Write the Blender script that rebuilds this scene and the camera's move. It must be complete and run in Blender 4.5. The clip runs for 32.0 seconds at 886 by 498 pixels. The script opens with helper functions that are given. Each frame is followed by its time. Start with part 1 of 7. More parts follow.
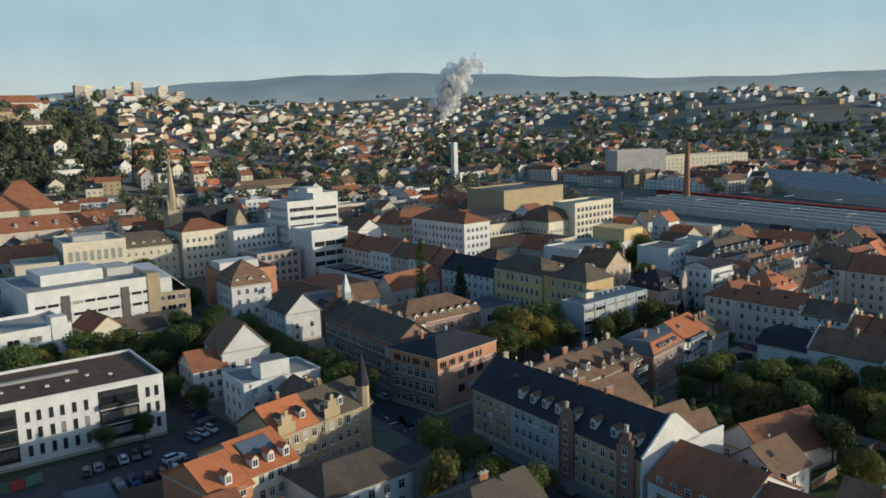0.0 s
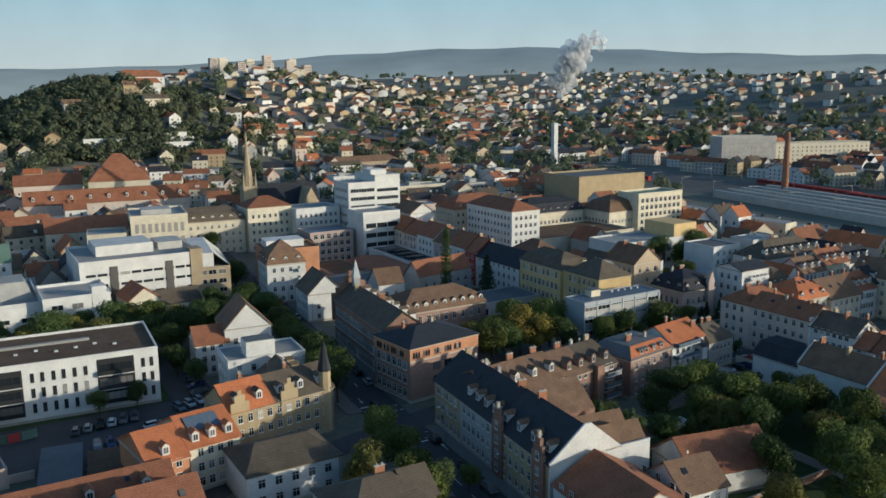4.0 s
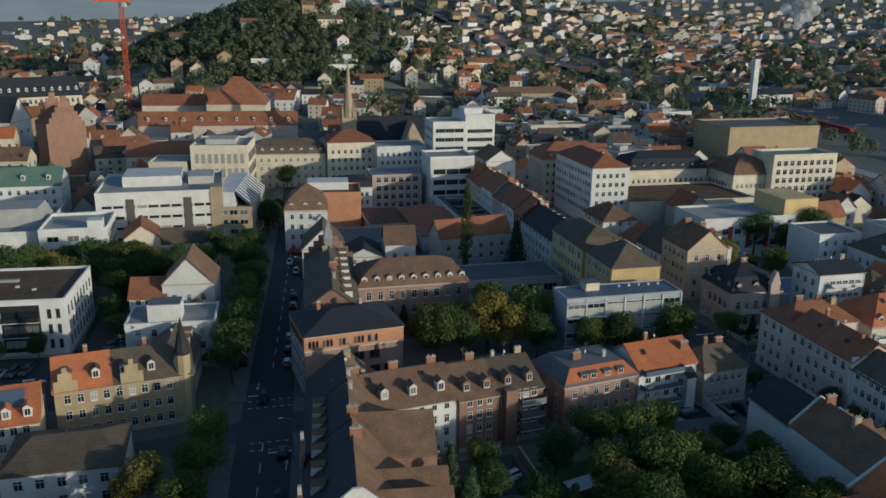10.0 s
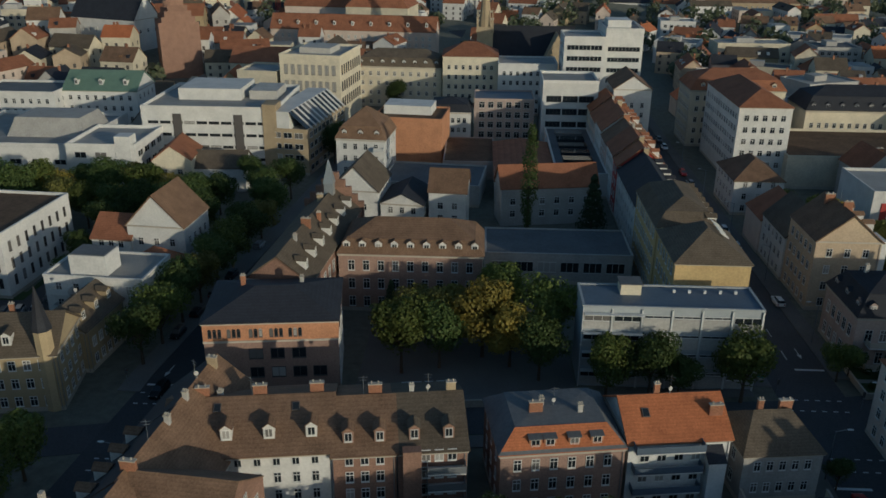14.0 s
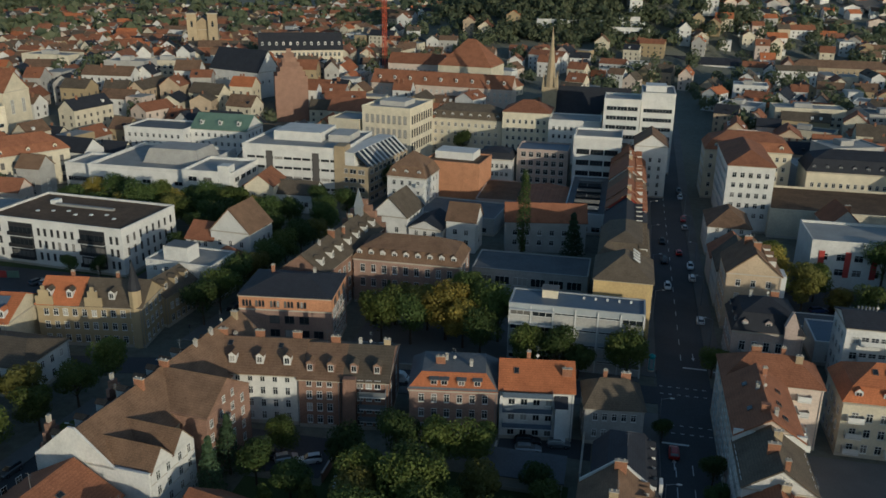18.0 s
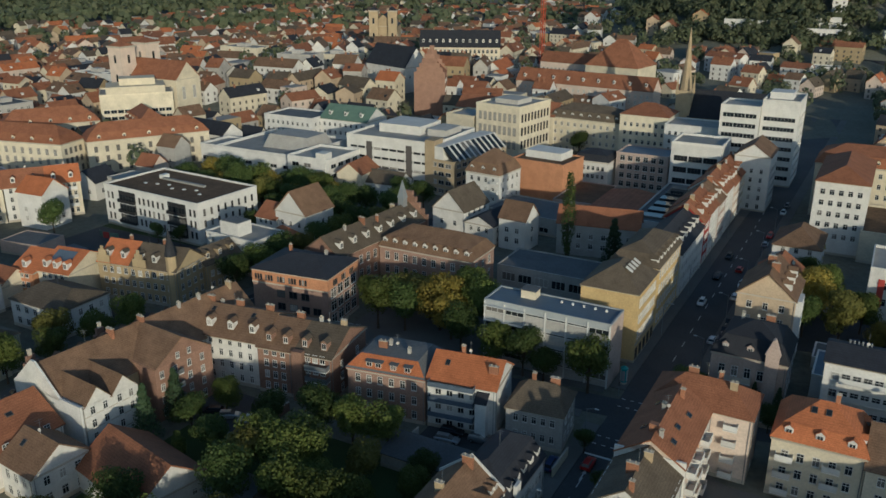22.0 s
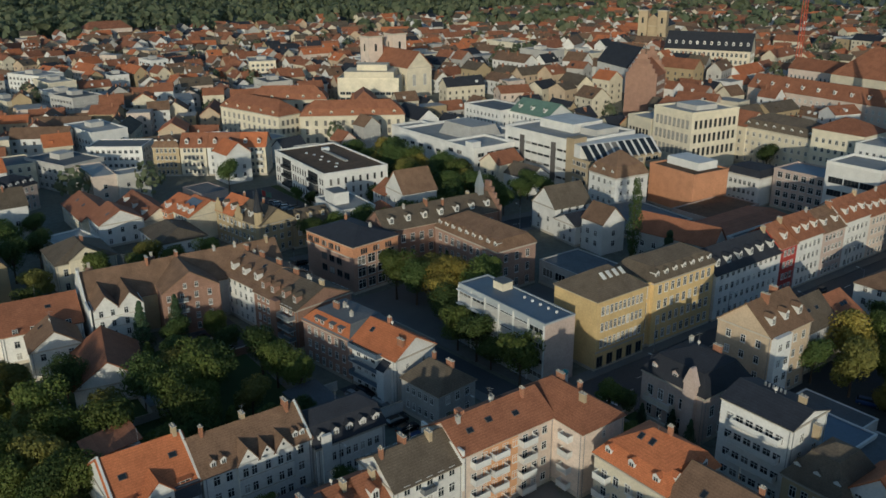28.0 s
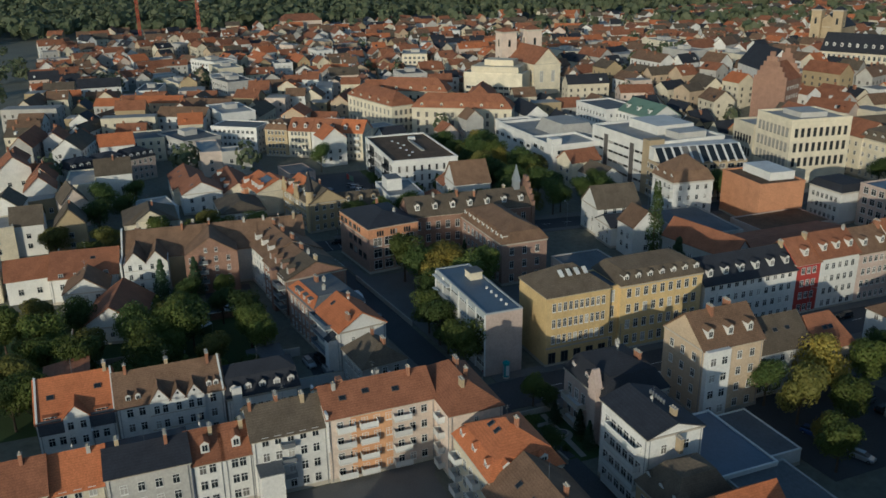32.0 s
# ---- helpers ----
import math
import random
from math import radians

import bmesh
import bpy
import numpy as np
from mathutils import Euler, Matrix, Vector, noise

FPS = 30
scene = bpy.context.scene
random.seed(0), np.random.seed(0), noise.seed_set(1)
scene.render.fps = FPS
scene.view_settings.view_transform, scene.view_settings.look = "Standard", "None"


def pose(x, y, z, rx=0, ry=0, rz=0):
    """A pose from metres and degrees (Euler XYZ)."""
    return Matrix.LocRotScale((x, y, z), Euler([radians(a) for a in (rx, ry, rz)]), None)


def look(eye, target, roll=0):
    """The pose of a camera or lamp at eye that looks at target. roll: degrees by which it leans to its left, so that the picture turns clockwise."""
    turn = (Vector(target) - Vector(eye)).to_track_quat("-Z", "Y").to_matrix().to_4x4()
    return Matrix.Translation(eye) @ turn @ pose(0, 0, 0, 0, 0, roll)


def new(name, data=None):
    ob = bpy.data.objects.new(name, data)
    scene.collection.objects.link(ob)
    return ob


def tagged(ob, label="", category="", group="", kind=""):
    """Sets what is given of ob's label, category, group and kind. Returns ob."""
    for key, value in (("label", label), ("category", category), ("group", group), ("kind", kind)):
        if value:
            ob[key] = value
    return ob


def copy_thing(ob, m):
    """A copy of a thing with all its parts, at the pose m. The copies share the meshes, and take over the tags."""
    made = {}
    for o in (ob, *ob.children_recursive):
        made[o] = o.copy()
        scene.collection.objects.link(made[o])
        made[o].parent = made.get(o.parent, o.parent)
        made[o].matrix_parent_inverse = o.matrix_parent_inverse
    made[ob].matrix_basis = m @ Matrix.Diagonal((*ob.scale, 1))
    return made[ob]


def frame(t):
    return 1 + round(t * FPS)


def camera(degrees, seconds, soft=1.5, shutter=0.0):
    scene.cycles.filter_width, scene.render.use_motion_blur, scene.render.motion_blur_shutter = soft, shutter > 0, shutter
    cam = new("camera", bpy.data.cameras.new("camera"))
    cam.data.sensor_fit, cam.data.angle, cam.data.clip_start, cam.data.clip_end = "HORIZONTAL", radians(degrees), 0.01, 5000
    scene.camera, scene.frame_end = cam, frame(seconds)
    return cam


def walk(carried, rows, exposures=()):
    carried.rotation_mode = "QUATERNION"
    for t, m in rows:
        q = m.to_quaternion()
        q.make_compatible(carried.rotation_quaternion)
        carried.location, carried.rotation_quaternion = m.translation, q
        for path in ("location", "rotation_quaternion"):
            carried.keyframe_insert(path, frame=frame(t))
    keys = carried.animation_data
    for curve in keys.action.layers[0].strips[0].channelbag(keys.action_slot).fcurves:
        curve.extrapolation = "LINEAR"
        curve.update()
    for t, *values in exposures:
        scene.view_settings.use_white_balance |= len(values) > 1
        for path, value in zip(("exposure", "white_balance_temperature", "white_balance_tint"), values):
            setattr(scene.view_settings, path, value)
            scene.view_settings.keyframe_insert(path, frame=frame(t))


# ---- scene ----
cam = camera(56.0, 32.0, soft=1.6)
PATH = [
    (0, (-165.89, -141.76, 64.63), (-102.72, -65.88, 48.75), -1.60),
    (1, (-160.63, -146.91, 65.76), (-100.63, -68.66, 49.11), -1.25),
    (2, (-154.22, -151.72, 66.75), (-97.43, -71.28, 49.32), -0.95),
    (3, (-147.59, -157.22, 67.95), (-94.08, -74.70, 49.89), -0.70),
    (5.5, (-129.41, -175.66, 71.99), (-84.81, -88.33, 52.38), -0.35),
    (6, (-125.03, -177.94, 72.60), (-82.25, -89.78, 52.65), -0.20),
    (7, (-115.58, -182.81, 72.95), (-76.77, -92.95, 52.50), 0.15),
    (8, (-104.38, -182.12, 74.72), (-69.05, -91.23, 52.57), 0.35),
    (9, (-90.11, -168.09, 73.66), (-58.27, -76.47, 49.33), 1.12),
    (10, (-67.17, -157.16, 72.86), (-43.67, -63.90, 45.47), 0.75),
    (11, (-54.47, -145.20, 71.74), (-35.94, -51.58, 41.88), 1.17),
    (12, (-40.87, -134.96, 70.44), (-29.09, -41.00, 38.29), 1.02),
    (13, (-28.08, -125.08, 70.40), (-24.04, -31.59, 35.16), 0.99),
    (14, (-16.66, -114.51, 69.83), (-20.48, -22.12, 31.77), 0.55),
    (14.5, (-11.00, -109.60, 69.20), (-18.88, -17.73, 30.49), 0.19),
    (15.5, (-1.60, -106.80, 69.20), (-14.74, -15.62, 30.29), 0.20),
    (16.5, (7.60, -117.20, 71.40), (-9.63, -26.03, 34.10), 0.20),
    (16.75, (9.47, -123.66, 73.03), (-7.71, -32.21, 36.42), 0.28),
    (17, (11.33, -130.13, 74.66), (-5.79, -38.39, 38.74), 0.36),
    (17.5, (14.36, -143.77, 77.35), (-2.80, -51.37, 43.18), 0.76),
    (18, (19.65, -157.13, 80.55), (-0.15, -64.85, 47.50), 0.82),
    (19, (31.87, -155.44, 80.76), (3.70, -65.36, 47.73), 0.61),
    (20, (44.25, -153.19, 81.40), (10.55, -65.09, 48.17), 0.40),
    (21, (56.27, -149.48, 81.77), (17.23, -63.68, 48.40), 0.26),
    (22, (68.77, -145.20, 82.01), (23.88, -62.38, 48.48), 0.13),
    (23, (80.66, -140.08, 82.14), (30.38, -60.45, 48.53), -0.10),
    (24, (92.28, -134.15, 82.26), (35.85, -58.77, 48.59), -0.31),
    (25, (103.64, -128.31, 82.29), (41.45, -57.54, 48.75), -0.21),
    (25.5, (108.89, -124.94, 82.36), (44.21, -56.44, 48.80), -0.18),
    (27.5, (129.26, -109.09, 82.66), (55.84, -50.17, 48.94), -0.25),
    (28, (133.67, -103.99, 82.39), (58.19, -47.70, 48.72), -0.29),
    (29, (142.60, -94.26, 82.37), (63.50, -43.21, 48.65), -0.58),
    (30, (149.36, -83.46, 81.11), (67.18, -37.39, 47.57), -0.65),
    (31, (157.13, -73.89, 81.26), (72.27, -32.95, 47.74), -0.59),
    (32, (165.48, -63.82, 82.69), (78.02, -29.15, 48.77), -0.61),
]
EXPOSURE = [(0.0, 0.32, 6050, 1), (6.0, 0.27, 5750, 1), (9.0, 0.06, 5700, 1), (13.0, -0.5, 6020, -1), (17.0, -0.44, 6060, -1), (19.0, -0.16, 5980, -1), (23.0, -0.16, 5980, -2), (32.0, -0.18, 5850, -2)]
walk(cam, [(t, look(eye, target, roll)) for t, eye, target, roll in PATH], EXPOSURE)

# ---- light: a low evening sun and a clear sky ----
SUN_DIR = Vector((0.70, -0.71, 0.175)).normalized()
world = bpy.data.worlds.new("world")
scene.world = world
world.use_nodes = True
wn = world.node_tree
sky = wn.nodes.new("ShaderNodeTexSky")
sky.sky_type = "NISHITA"
sky.sun_disc = False
sky.sun_elevation = math.asin(SUN_DIR.z)
sky.sun_rotation = math.atan2(SUN_DIR.x, SUN_DIR.y)
sky.altitude = 300
sky.air_density = 1.0
sky.dust_density = 1.2
sky.ozone_density = 2.5
wn.nodes["Background"].inputs[1].default_value = 0.14
wn.links.new(sky.outputs[0], wn.nodes["Background"].inputs[0])
sun = new("sun", bpy.data.lights.new("sun", "SUN"))
sun.data.energy = 3.0
sun.data.angle = radians(0.6)
sun.data.color = (1.0, 0.84, 0.66)
sun.matrix_world = look(SUN_DIR * 100, (0, 0, 0))


# ---- materials ----
def nodes_of(name):
    m = bpy.data.materials.new(name)
    m.use_nodes = True
    nt = m.node_tree
    return m, nt, nt.nodes["Principled BSDF"]


def add(nt, kind, **inputs):
    n = nt.nodes.new(kind)
    for key, value in inputs.items():
        if key in n.inputs:
            n.inputs[key].default_value = value
    return n


def surface(name, col, rough=0.85, vary=0.25, grain=6.0, stain=0.25, bump=0.15, metal=0.0, rows=0.0, cols=0.0, piece=0.12, spec=0.3):
    """A weathered surface: grain and stains at two scales, each object a little different; rows and cols: courses per metre."""
    m, nt, bsdf = nodes_of(name)
    tc = nt.nodes.new("ShaderNodeTexCoord")
    info = nt.nodes.new("ShaderNodeObjectInfo")
    fine = add(nt, "ShaderNodeTexNoise", Scale=grain, Detail=5.0, Roughness=0.65)
    broad = add(nt, "ShaderNodeTexNoise", Scale=stain, Detail=4.0, Roughness=0.6)
    nt.links.new(tc.outputs["Object"], fine.inputs["Vector"])
    nt.links.new(tc.outputs["Object"], broad.inputs["Vector"])
    total = nt.nodes.new("ShaderNodeMath")
    total.operation = "ADD"
    nt.links.new(fine.outputs["Fac"], total.inputs[0])
    nt.links.new(broad.outputs["Fac"], total.inputs[1])
    span = add(nt, "ShaderNodeMapRange")
    span.inputs["From Min"].default_value = 0.6
    span.inputs["From Max"].default_value = 1.4
    span.inputs["To Min"].default_value = 1.0 - vary
    span.inputs["To Max"].default_value = 1.0 + vary
    nt.links.new(total.outputs[0], span.inputs["Value"])
    own = add(nt, "ShaderNodeMapRange")
    own.inputs["To Min"].default_value = 1.0 - piece
    own.inputs["To Max"].default_value = 1.0 + piece
    nt.links.new(info.outputs["Random"], own.inputs["Value"])
    times = nt.nodes.new("ShaderNodeMath")
    times.operation = "MULTIPLY"
    nt.links.new(span.outputs[0], times.inputs[0])
    nt.links.new(own.outputs[0], times.inputs[1])
    tone = nt.nodes.new("ShaderNodeVectorMath")
    tone.operation = "SCALE"
    tone.inputs[0].default_value = col
    nt.links.new(times.outputs[0], tone.inputs["Scale"])
    nt.links.new(tone.outputs[0], bsdf.inputs["Base Color"])
    height = fine.outputs["Fac"]
    depth = 0.03
    if rows:
        wave = add(nt, "ShaderNodeTexWave", Scale=rows * 0.314, Distortion=0.3)
        wave.bands_direction = "Z"
        wave.wave_profile = "SAW"
        nt.links.new(tc.outputs["Object"], wave.inputs["Vector"])
        height = wave.outputs["Fac"]
        cells = add(nt, "ShaderNodeTexVoronoi", Scale=rows * 1.5)
        nt.links.new(tc.outputs["Object"], cells.inputs["Vector"])
        gap = add(nt, "ShaderNodeMapRange")
        gap.inputs["To Min"].default_value = 0.86
        gap.inputs["To Max"].default_value = 1.07
        nt.links.new(wave.outputs["Fac"], gap.inputs["Value"])
        single = add(nt, "ShaderNodeMapRange")
        single.inputs["To Min"].default_value = 0.84
        single.inputs["To Max"].default_value = 1.2
        nt.links.new(cells.outputs["Color"], single.inputs["Value"])
        course = nt.nodes.new("ShaderNodeMath")
        course.operation = "MULTIPLY"
        nt.links.new(gap.outputs[0], course.inputs[0])
        nt.links.new(single.outputs[0], course.inputs[1])
        laid = nt.nodes.new("ShaderNodeMath")
        laid.operation = "MULTIPLY"
        nt.links.new(times.outputs[0], laid.inputs[0])
        nt.links.new(course.outputs[0], laid.inputs[1])
        nt.links.new(laid.outputs[0], tone.inputs["Scale"])
        if cols:
            wide = add(nt, "ShaderNodeTexWave", Scale=cols * 0.314, Distortion=0.2)
            wide.bands_direction = "DIAGONAL"
            nt.links.new(tc.outputs["Object"], wide.inputs["Vector"])
            both = nt.nodes.new("ShaderNodeMath")
            both.operation = "ADD"
            nt.links.new(wave.outputs["Fac"], both.inputs[0])
            nt.links.new(wide.outputs["Fac"], both.inputs[1])
            height = both.outputs[0]
        depth = 0.06
    relief = add(nt, "ShaderNodeBump", Strength=bump, Distance=depth)
    nt.links.new(height, relief.inputs["Height"])
    nt.links.new(relief.outputs[0], bsdf.inputs["Normal"])
    bsdf.inputs["Roughness"].default_value = rough
    bsdf.inputs["Metallic"].default_value = metal
    bsdf.inputs["Specular IOR Level"].default_value = spec
    return m


def glass_pane(name, col=(0.02, 0.025, 0.03)):
    m, nt, bsdf = nodes_of(name)
    info = nt.nodes.new("ShaderNodeObjectInfo")
    ramp = nt.nodes.new("ShaderNodeValToRGB")
    ramp.color_ramp.interpolation = "CONSTANT"
    ramp.color_ramp.elements[0].color = (*col, 1)
    ramp.color_ramp.elements[1].position = 0.8
    ramp.color_ramp.elements[1].color = (0.16, 0.15, 0.14, 1)
    extra = ramp.color_ramp.elements.new(0.94)
    extra.color = (0.4, 0.38, 0.35, 1)
    nt.links.new(info.outputs["Random"], ramp.inputs[0])
    nt.links.new(ramp.outputs[0], bsdf.inputs["Base Color"])
    bsdf.inputs["Roughness"].default_value = 0.08
    bsdf.inputs["Specular IOR Level"].default_value = 0.45
    return m


def leafy(name, col, other):
    m, nt, bsdf = nodes_of(name)
    geo = nt.nodes.new("ShaderNodeNewGeometry")
    info = nt.nodes.new("ShaderNodeObjectInfo")
    mix = nt.nodes.new("ShaderNodeMix")
    mix.data_type = "RGBA"
    mix.inputs[6].default_value = (*col, 1)
    mix.inputs[7].default_value = (*other, 1)
    nt.links.new(geo.outputs["Random Per Island"], mix.inputs[0])
    own = add(nt, "ShaderNodeMapRange")
    own.inputs["To Min"].default_value = 0.7
    own.inputs["To Max"].default_value = 1.3
    nt.links.new(info.outputs["Random"], own.inputs["Value"])
    tone = nt.nodes.new("ShaderNodeVectorMath")
    tone.operation = "SCALE"
    nt.links.new(mix.outputs[2], tone.inputs[0])
    nt.links.new(own.outputs[0], tone.inputs["Scale"])
    nt.links.new(tone.outputs[0], bsdf.inputs["Base Color"])
    bsdf.inputs["Roughness"].default_value = 0.6
    bsdf.inputs["Specular IOR Level"].default_value = 0.2
    through_light = nt.nodes.new("ShaderNodeBsdfTranslucent")
    nt.links.new(tone.outputs[0], through_light.inputs[0])
    blend = nt.nodes.new("ShaderNodeMixShader")
    blend.inputs[0].default_value = 0.4
    nt.links.new(bsdf.outputs[0], blend.inputs[1])
    nt.links.new(through_light.outputs[0], blend.inputs[2])
    nt.links.new(blend.outputs[0], nt.nodes["Material Output"].inputs[0])
    return m


PLASTER = {
    "white": surface("plaster_white", (0.64, 0.62, 0.585), 0.9, 0.2, 2.5, 0.25, 0.08, piece=0.06),
    "cream": surface("plaster_cream", (0.62, 0.55, 0.42), 0.9, 0.24, 2.5, 0.25, 0.1),
    "ochre": surface("plaster_ochre", (0.58, 0.42, 0.205), 0.9, 0.25, 2.5, 0.25, 0.1),
    "yellow": surface("stone_yellow", (0.39, 0.30, 0.18), 0.9, 0.2, 4, 0.3, 0.15),
    "peach": surface("plaster_peach", (0.60, 0.49, 0.41), 0.9, 0.24, 2.5, 0.25, 0.1),
    "pink": surface("plaster_pink", (0.45, 0.35, 0.30), 0.9, 0.25, 2.5, 0.25, 0.1),
    "grey": surface("plaster_grey", (0.42, 0.40, 0.37), 0.9, 0.25, 2.5, 0.25, 0.1),
    "bluegrey": surface("panel_bluegrey", (0.33, 0.35, 0.36), 0.7, 0.12, 3, 0.2, 0.05),
    "brick": surface("brick_red", (0.28, 0.165, 0.12), 0.9, 0.25, 9, 0.35, 0.25, rows=4.0),
    "brickpale": surface("brick_rose", (0.36, 0.235, 0.185), 0.9, 0.2, 9, 0.35, 0.2, rows=4.0),
    "orange": surface("brick_orange", (0.50, 0.24, 0.13), 0.9, 0.2, 9, 0.35, 0.2, rows=4.0),
    "sand": surface("sandstone", (0.40, 0.31, 0.20), 0.9, 0.25, 4, 0.3, 0.2),
    "redpaint": surface("plaster_red", (0.40, 0.06, 0.05), 0.85, 0.15, 3, 0.2, 0.1),
    "tan": surface("plaster_tan", (0.50, 0.385, 0.27), 0.9, 0.25, 2.5, 0.25, 0.1),
    "orangewash": surface("plaster_orange", (0.55, 0.30, 0.16), 0.9, 0.2, 2.5, 0.25, 0.1),
    "slate": surface("slate_cladding", (0.075, 0.08, 0.095), 0.7, 0.25, 5, 0.4, 0.2, rows=4.0),
}
ROOF = {
    "brown": surface("tile_brown", (0.19, 0.115, 0.072), 0.85, 0.4, 5, 0.35, 0.3, rows=4.0),
    "red": surface("tile_red", (0.28, 0.115, 0.062), 0.85, 0.35, 5, 0.35, 0.3, rows=4.0),
    "orange": surface("tile_orange", (0.46, 0.155, 0.065), 0.8, 0.28, 5, 0.35, 0.3, rows=4.0),
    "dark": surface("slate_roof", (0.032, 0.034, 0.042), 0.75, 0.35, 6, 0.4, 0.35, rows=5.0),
    "greybrown": surface("tile_weathered", (0.12, 0.094, 0.068), 0.85, 0.4, 5, 0.35, 0.3, rows=4.0),
    "flatgrey": surface("roof_felt", (0.13, 0.135, 0.14), 0.9, 0.3, 2, 0.15, 0.15),
    "gravel": surface("roof_gravel", (0.33, 0.32, 0.30), 0.95, 0.25, 8, 0.2, 0.3),
    "sedum": surface("roof_planting", (0.12, 0.075, 0.045), 0.95, 0.45, 1.2, 0.2, 0.5),
    "blue": surface("roof_sheet_blue", (0.10, 0.13, 0.17), 0.5, 0.2, 2, 0.15, 0.1),
    "green": surface("copper_green", (0.13, 0.20, 0.15), 0.6, 0.2, 3, 0.3, 0.1),
    "zinc": surface("zinc_sheet", (0.30, 0.32, 0.33), 0.45, 0.15, 3, 0.3, 0.1, metal=0.4),
}
GLASS = glass_pane("window_glass")
FRAME = surface("window_frame_white", (0.62, 0.61, 0.58), 0.6, 0.06, 4, 0.5, 0.02)
FRAME_DARK = surface("window_frame_dark", (0.10, 0.09, 0.085), 0.6, 0.1, 4, 0.5, 0.02)
# dark railings and sashes, and the painted shade of the loggias
RAIL_SHADE_DARK = surface("railing_and_shade_dark", (0.03, 0.03, 0.032), 0.5, 0.1, 4, 0.5, 0.02)
TRIM = surface("stone_trim", (0.45, 0.40, 0.33), 0.9, 0.2, 4, 0.4, 0.1)
METAL = surface("painted_steel", (0.25, 0.26, 0.27), 0.5, 0.1, 4, 0.4, 0.05, metal=0.5)
RUSTRED = surface("steel_red", (0.45, 0.09, 0.05), 0.6, 0.15, 4, 0.4, 0.05)
CHIMNEY = surface("chimney_brick", (0.32, 0.15, 0.09), 0.9, 0.3, 8, 0.6, 0.3, rows=5.0)
ASPHALT = surface("asphalt", (0.07, 0.072, 0.076), 0.85, 0.4, 3, 0.06, 0.1)
PAVING = surface("paving", (0.16, 0.155, 0.145), 0.9, 0.25, 4, 0.12, 0.15)
YARD = surface("yard_ground", (0.085, 0.08, 0.07), 0.95, 0.4, 1.5, 0.05, 0.3)
GRASS = surface("grass", (0.05, 0.075, 0.025), 0.95, 0.4, 4, 0.06, 0.5)
PAINT = surface("road_paint", (0.62, 0.62, 0.60), 0.8, 0.2, 5, 0.5, 0.05)
GRAVELBED = surface("track_ballast", (0.14, 0.125, 0.11), 0.95, 0.3, 4, 0.1, 0.4)
RAILSTEEL = surface("rail_steel", (0.30, 0.28, 0.26), 0.35, 0.15, 4, 0.2, 0.05, metal=0.8)
BARK = surface("bark", (0.09, 0.065, 0.045), 0.95, 0.3, 6, 0.5, 0.5)
LEAF = {
    "green": leafy("leaves_green", (0.09, 0.125, 0.03), (0.16, 0.18, 0.05)),
    "dark": leafy("leaves_dark", (0.06, 0.10, 0.03), (0.11, 0.14, 0.045)),
    "yellow": leafy("leaves_autumn", (0.38, 0.28, 0.06), (0.26, 0.23, 0.06)),
    "olive": leafy("leaves_olive", (0.15, 0.15, 0.04), (0.21, 0.19, 0.055)),
    "fir": leafy("needles", (0.05, 0.085, 0.045), (0.08, 0.12, 0.06)),
}


# ---- geometry helpers ----
class Shape:
    """Collects the faces of one mesh."""

    def __init__(self):
        self.v, self.f, self.m = [], [], []

    def face(self, pts, mat=0):
        n = len(self.v)
        self.v += [tuple(p) for p in pts]
        self.f.append(tuple(range(n, n + len(pts))))
        self.m.append(mat)
        return self

    def solid(self, bottom, top, mat=0, side=None):
        """A solid between two rings of points, both anticlockwise seen from above."""
        n, k = len(self.v), len(bottom)
        self.v += [tuple(p) for p in bottom] + [tuple(p) for p in top]
        self.f.append(tuple(range(n + k - 1, n - 1, -1)))
        self.f.append(tuple(range(n + k, n + 2 * k)))
        self.m += [mat, mat]
        for i in range(k):
            j = (i + 1) % k
            self.f.append((n + i, n + j, n + k + j, n + k + i))
            self.m.append(mat if side is None else side)
        return self

    def box(self, x0, x1, y0, y1, z0, z1, mat=0):
        ring = ((x0, y0), (x1, y0), (x1, y1), (x0, y1))
        return self.solid([(x, y, z0) for x, y in ring], [(x, y, z1) for x, y in ring], mat)

    def slab(self, pts, thick, mat=0):
        """A sheet of even thickness hanging under the given polygon."""
        n = (Vector(pts[1]) - Vector(pts[0])).cross(Vector(pts[2]) - Vector(pts[1])).normalized() * thick
        return self.solid([Vector(p) - n for p in pts], pts, mat)

    def tube(self, a, b, ra, rb, sides=6, mat=0):
        a, b = Vector(a), Vector(b)
        q = (b - a).to_track_quat("Z", "Y")
        ring = [Vector((math.cos(i * math.tau / sides), math.sin(i * math.tau / sides), 0)) for i in range(sides)]
        return self.solid([a + q @ (p * ra) for p in ring], [b + q @ (p * rb) for p in ring], mat)

    def mesh(self, name, mats, weld=False):
        me = bpy.data.meshes.new(name)
        if weld:
            seen, to = {}, []
            for p in self.v:
                to.append(seen.setdefault(tuple(round(c, 3) for c in p), len(seen)))
            self.v, self.f = list(seen), [tuple(to[i] for i in f) for f in self.f]
        me.from_pydata(self.v, [], self.f)
        for m in mats:
            me.materials.append(m)
        if len(mats) > 1:
            me.polygons.foreach_set("material_index", self.m)
        me.update()
        return me


def part(name, shape, mats, parent=None, label="", m=None):
    """One mesh object under a thing or a part. shape: a Shape or a ready mesh."""
    if isinstance(shape, Shape):
        shape = shape.mesh(name, mats if isinstance(mats, (list, tuple)) else [mats])
    ob = new(name, shape)
    ob.parent = parent
    if m is not None:
        ob.matrix_basis = m
    if label:
        ob["label"] = label
    return ob


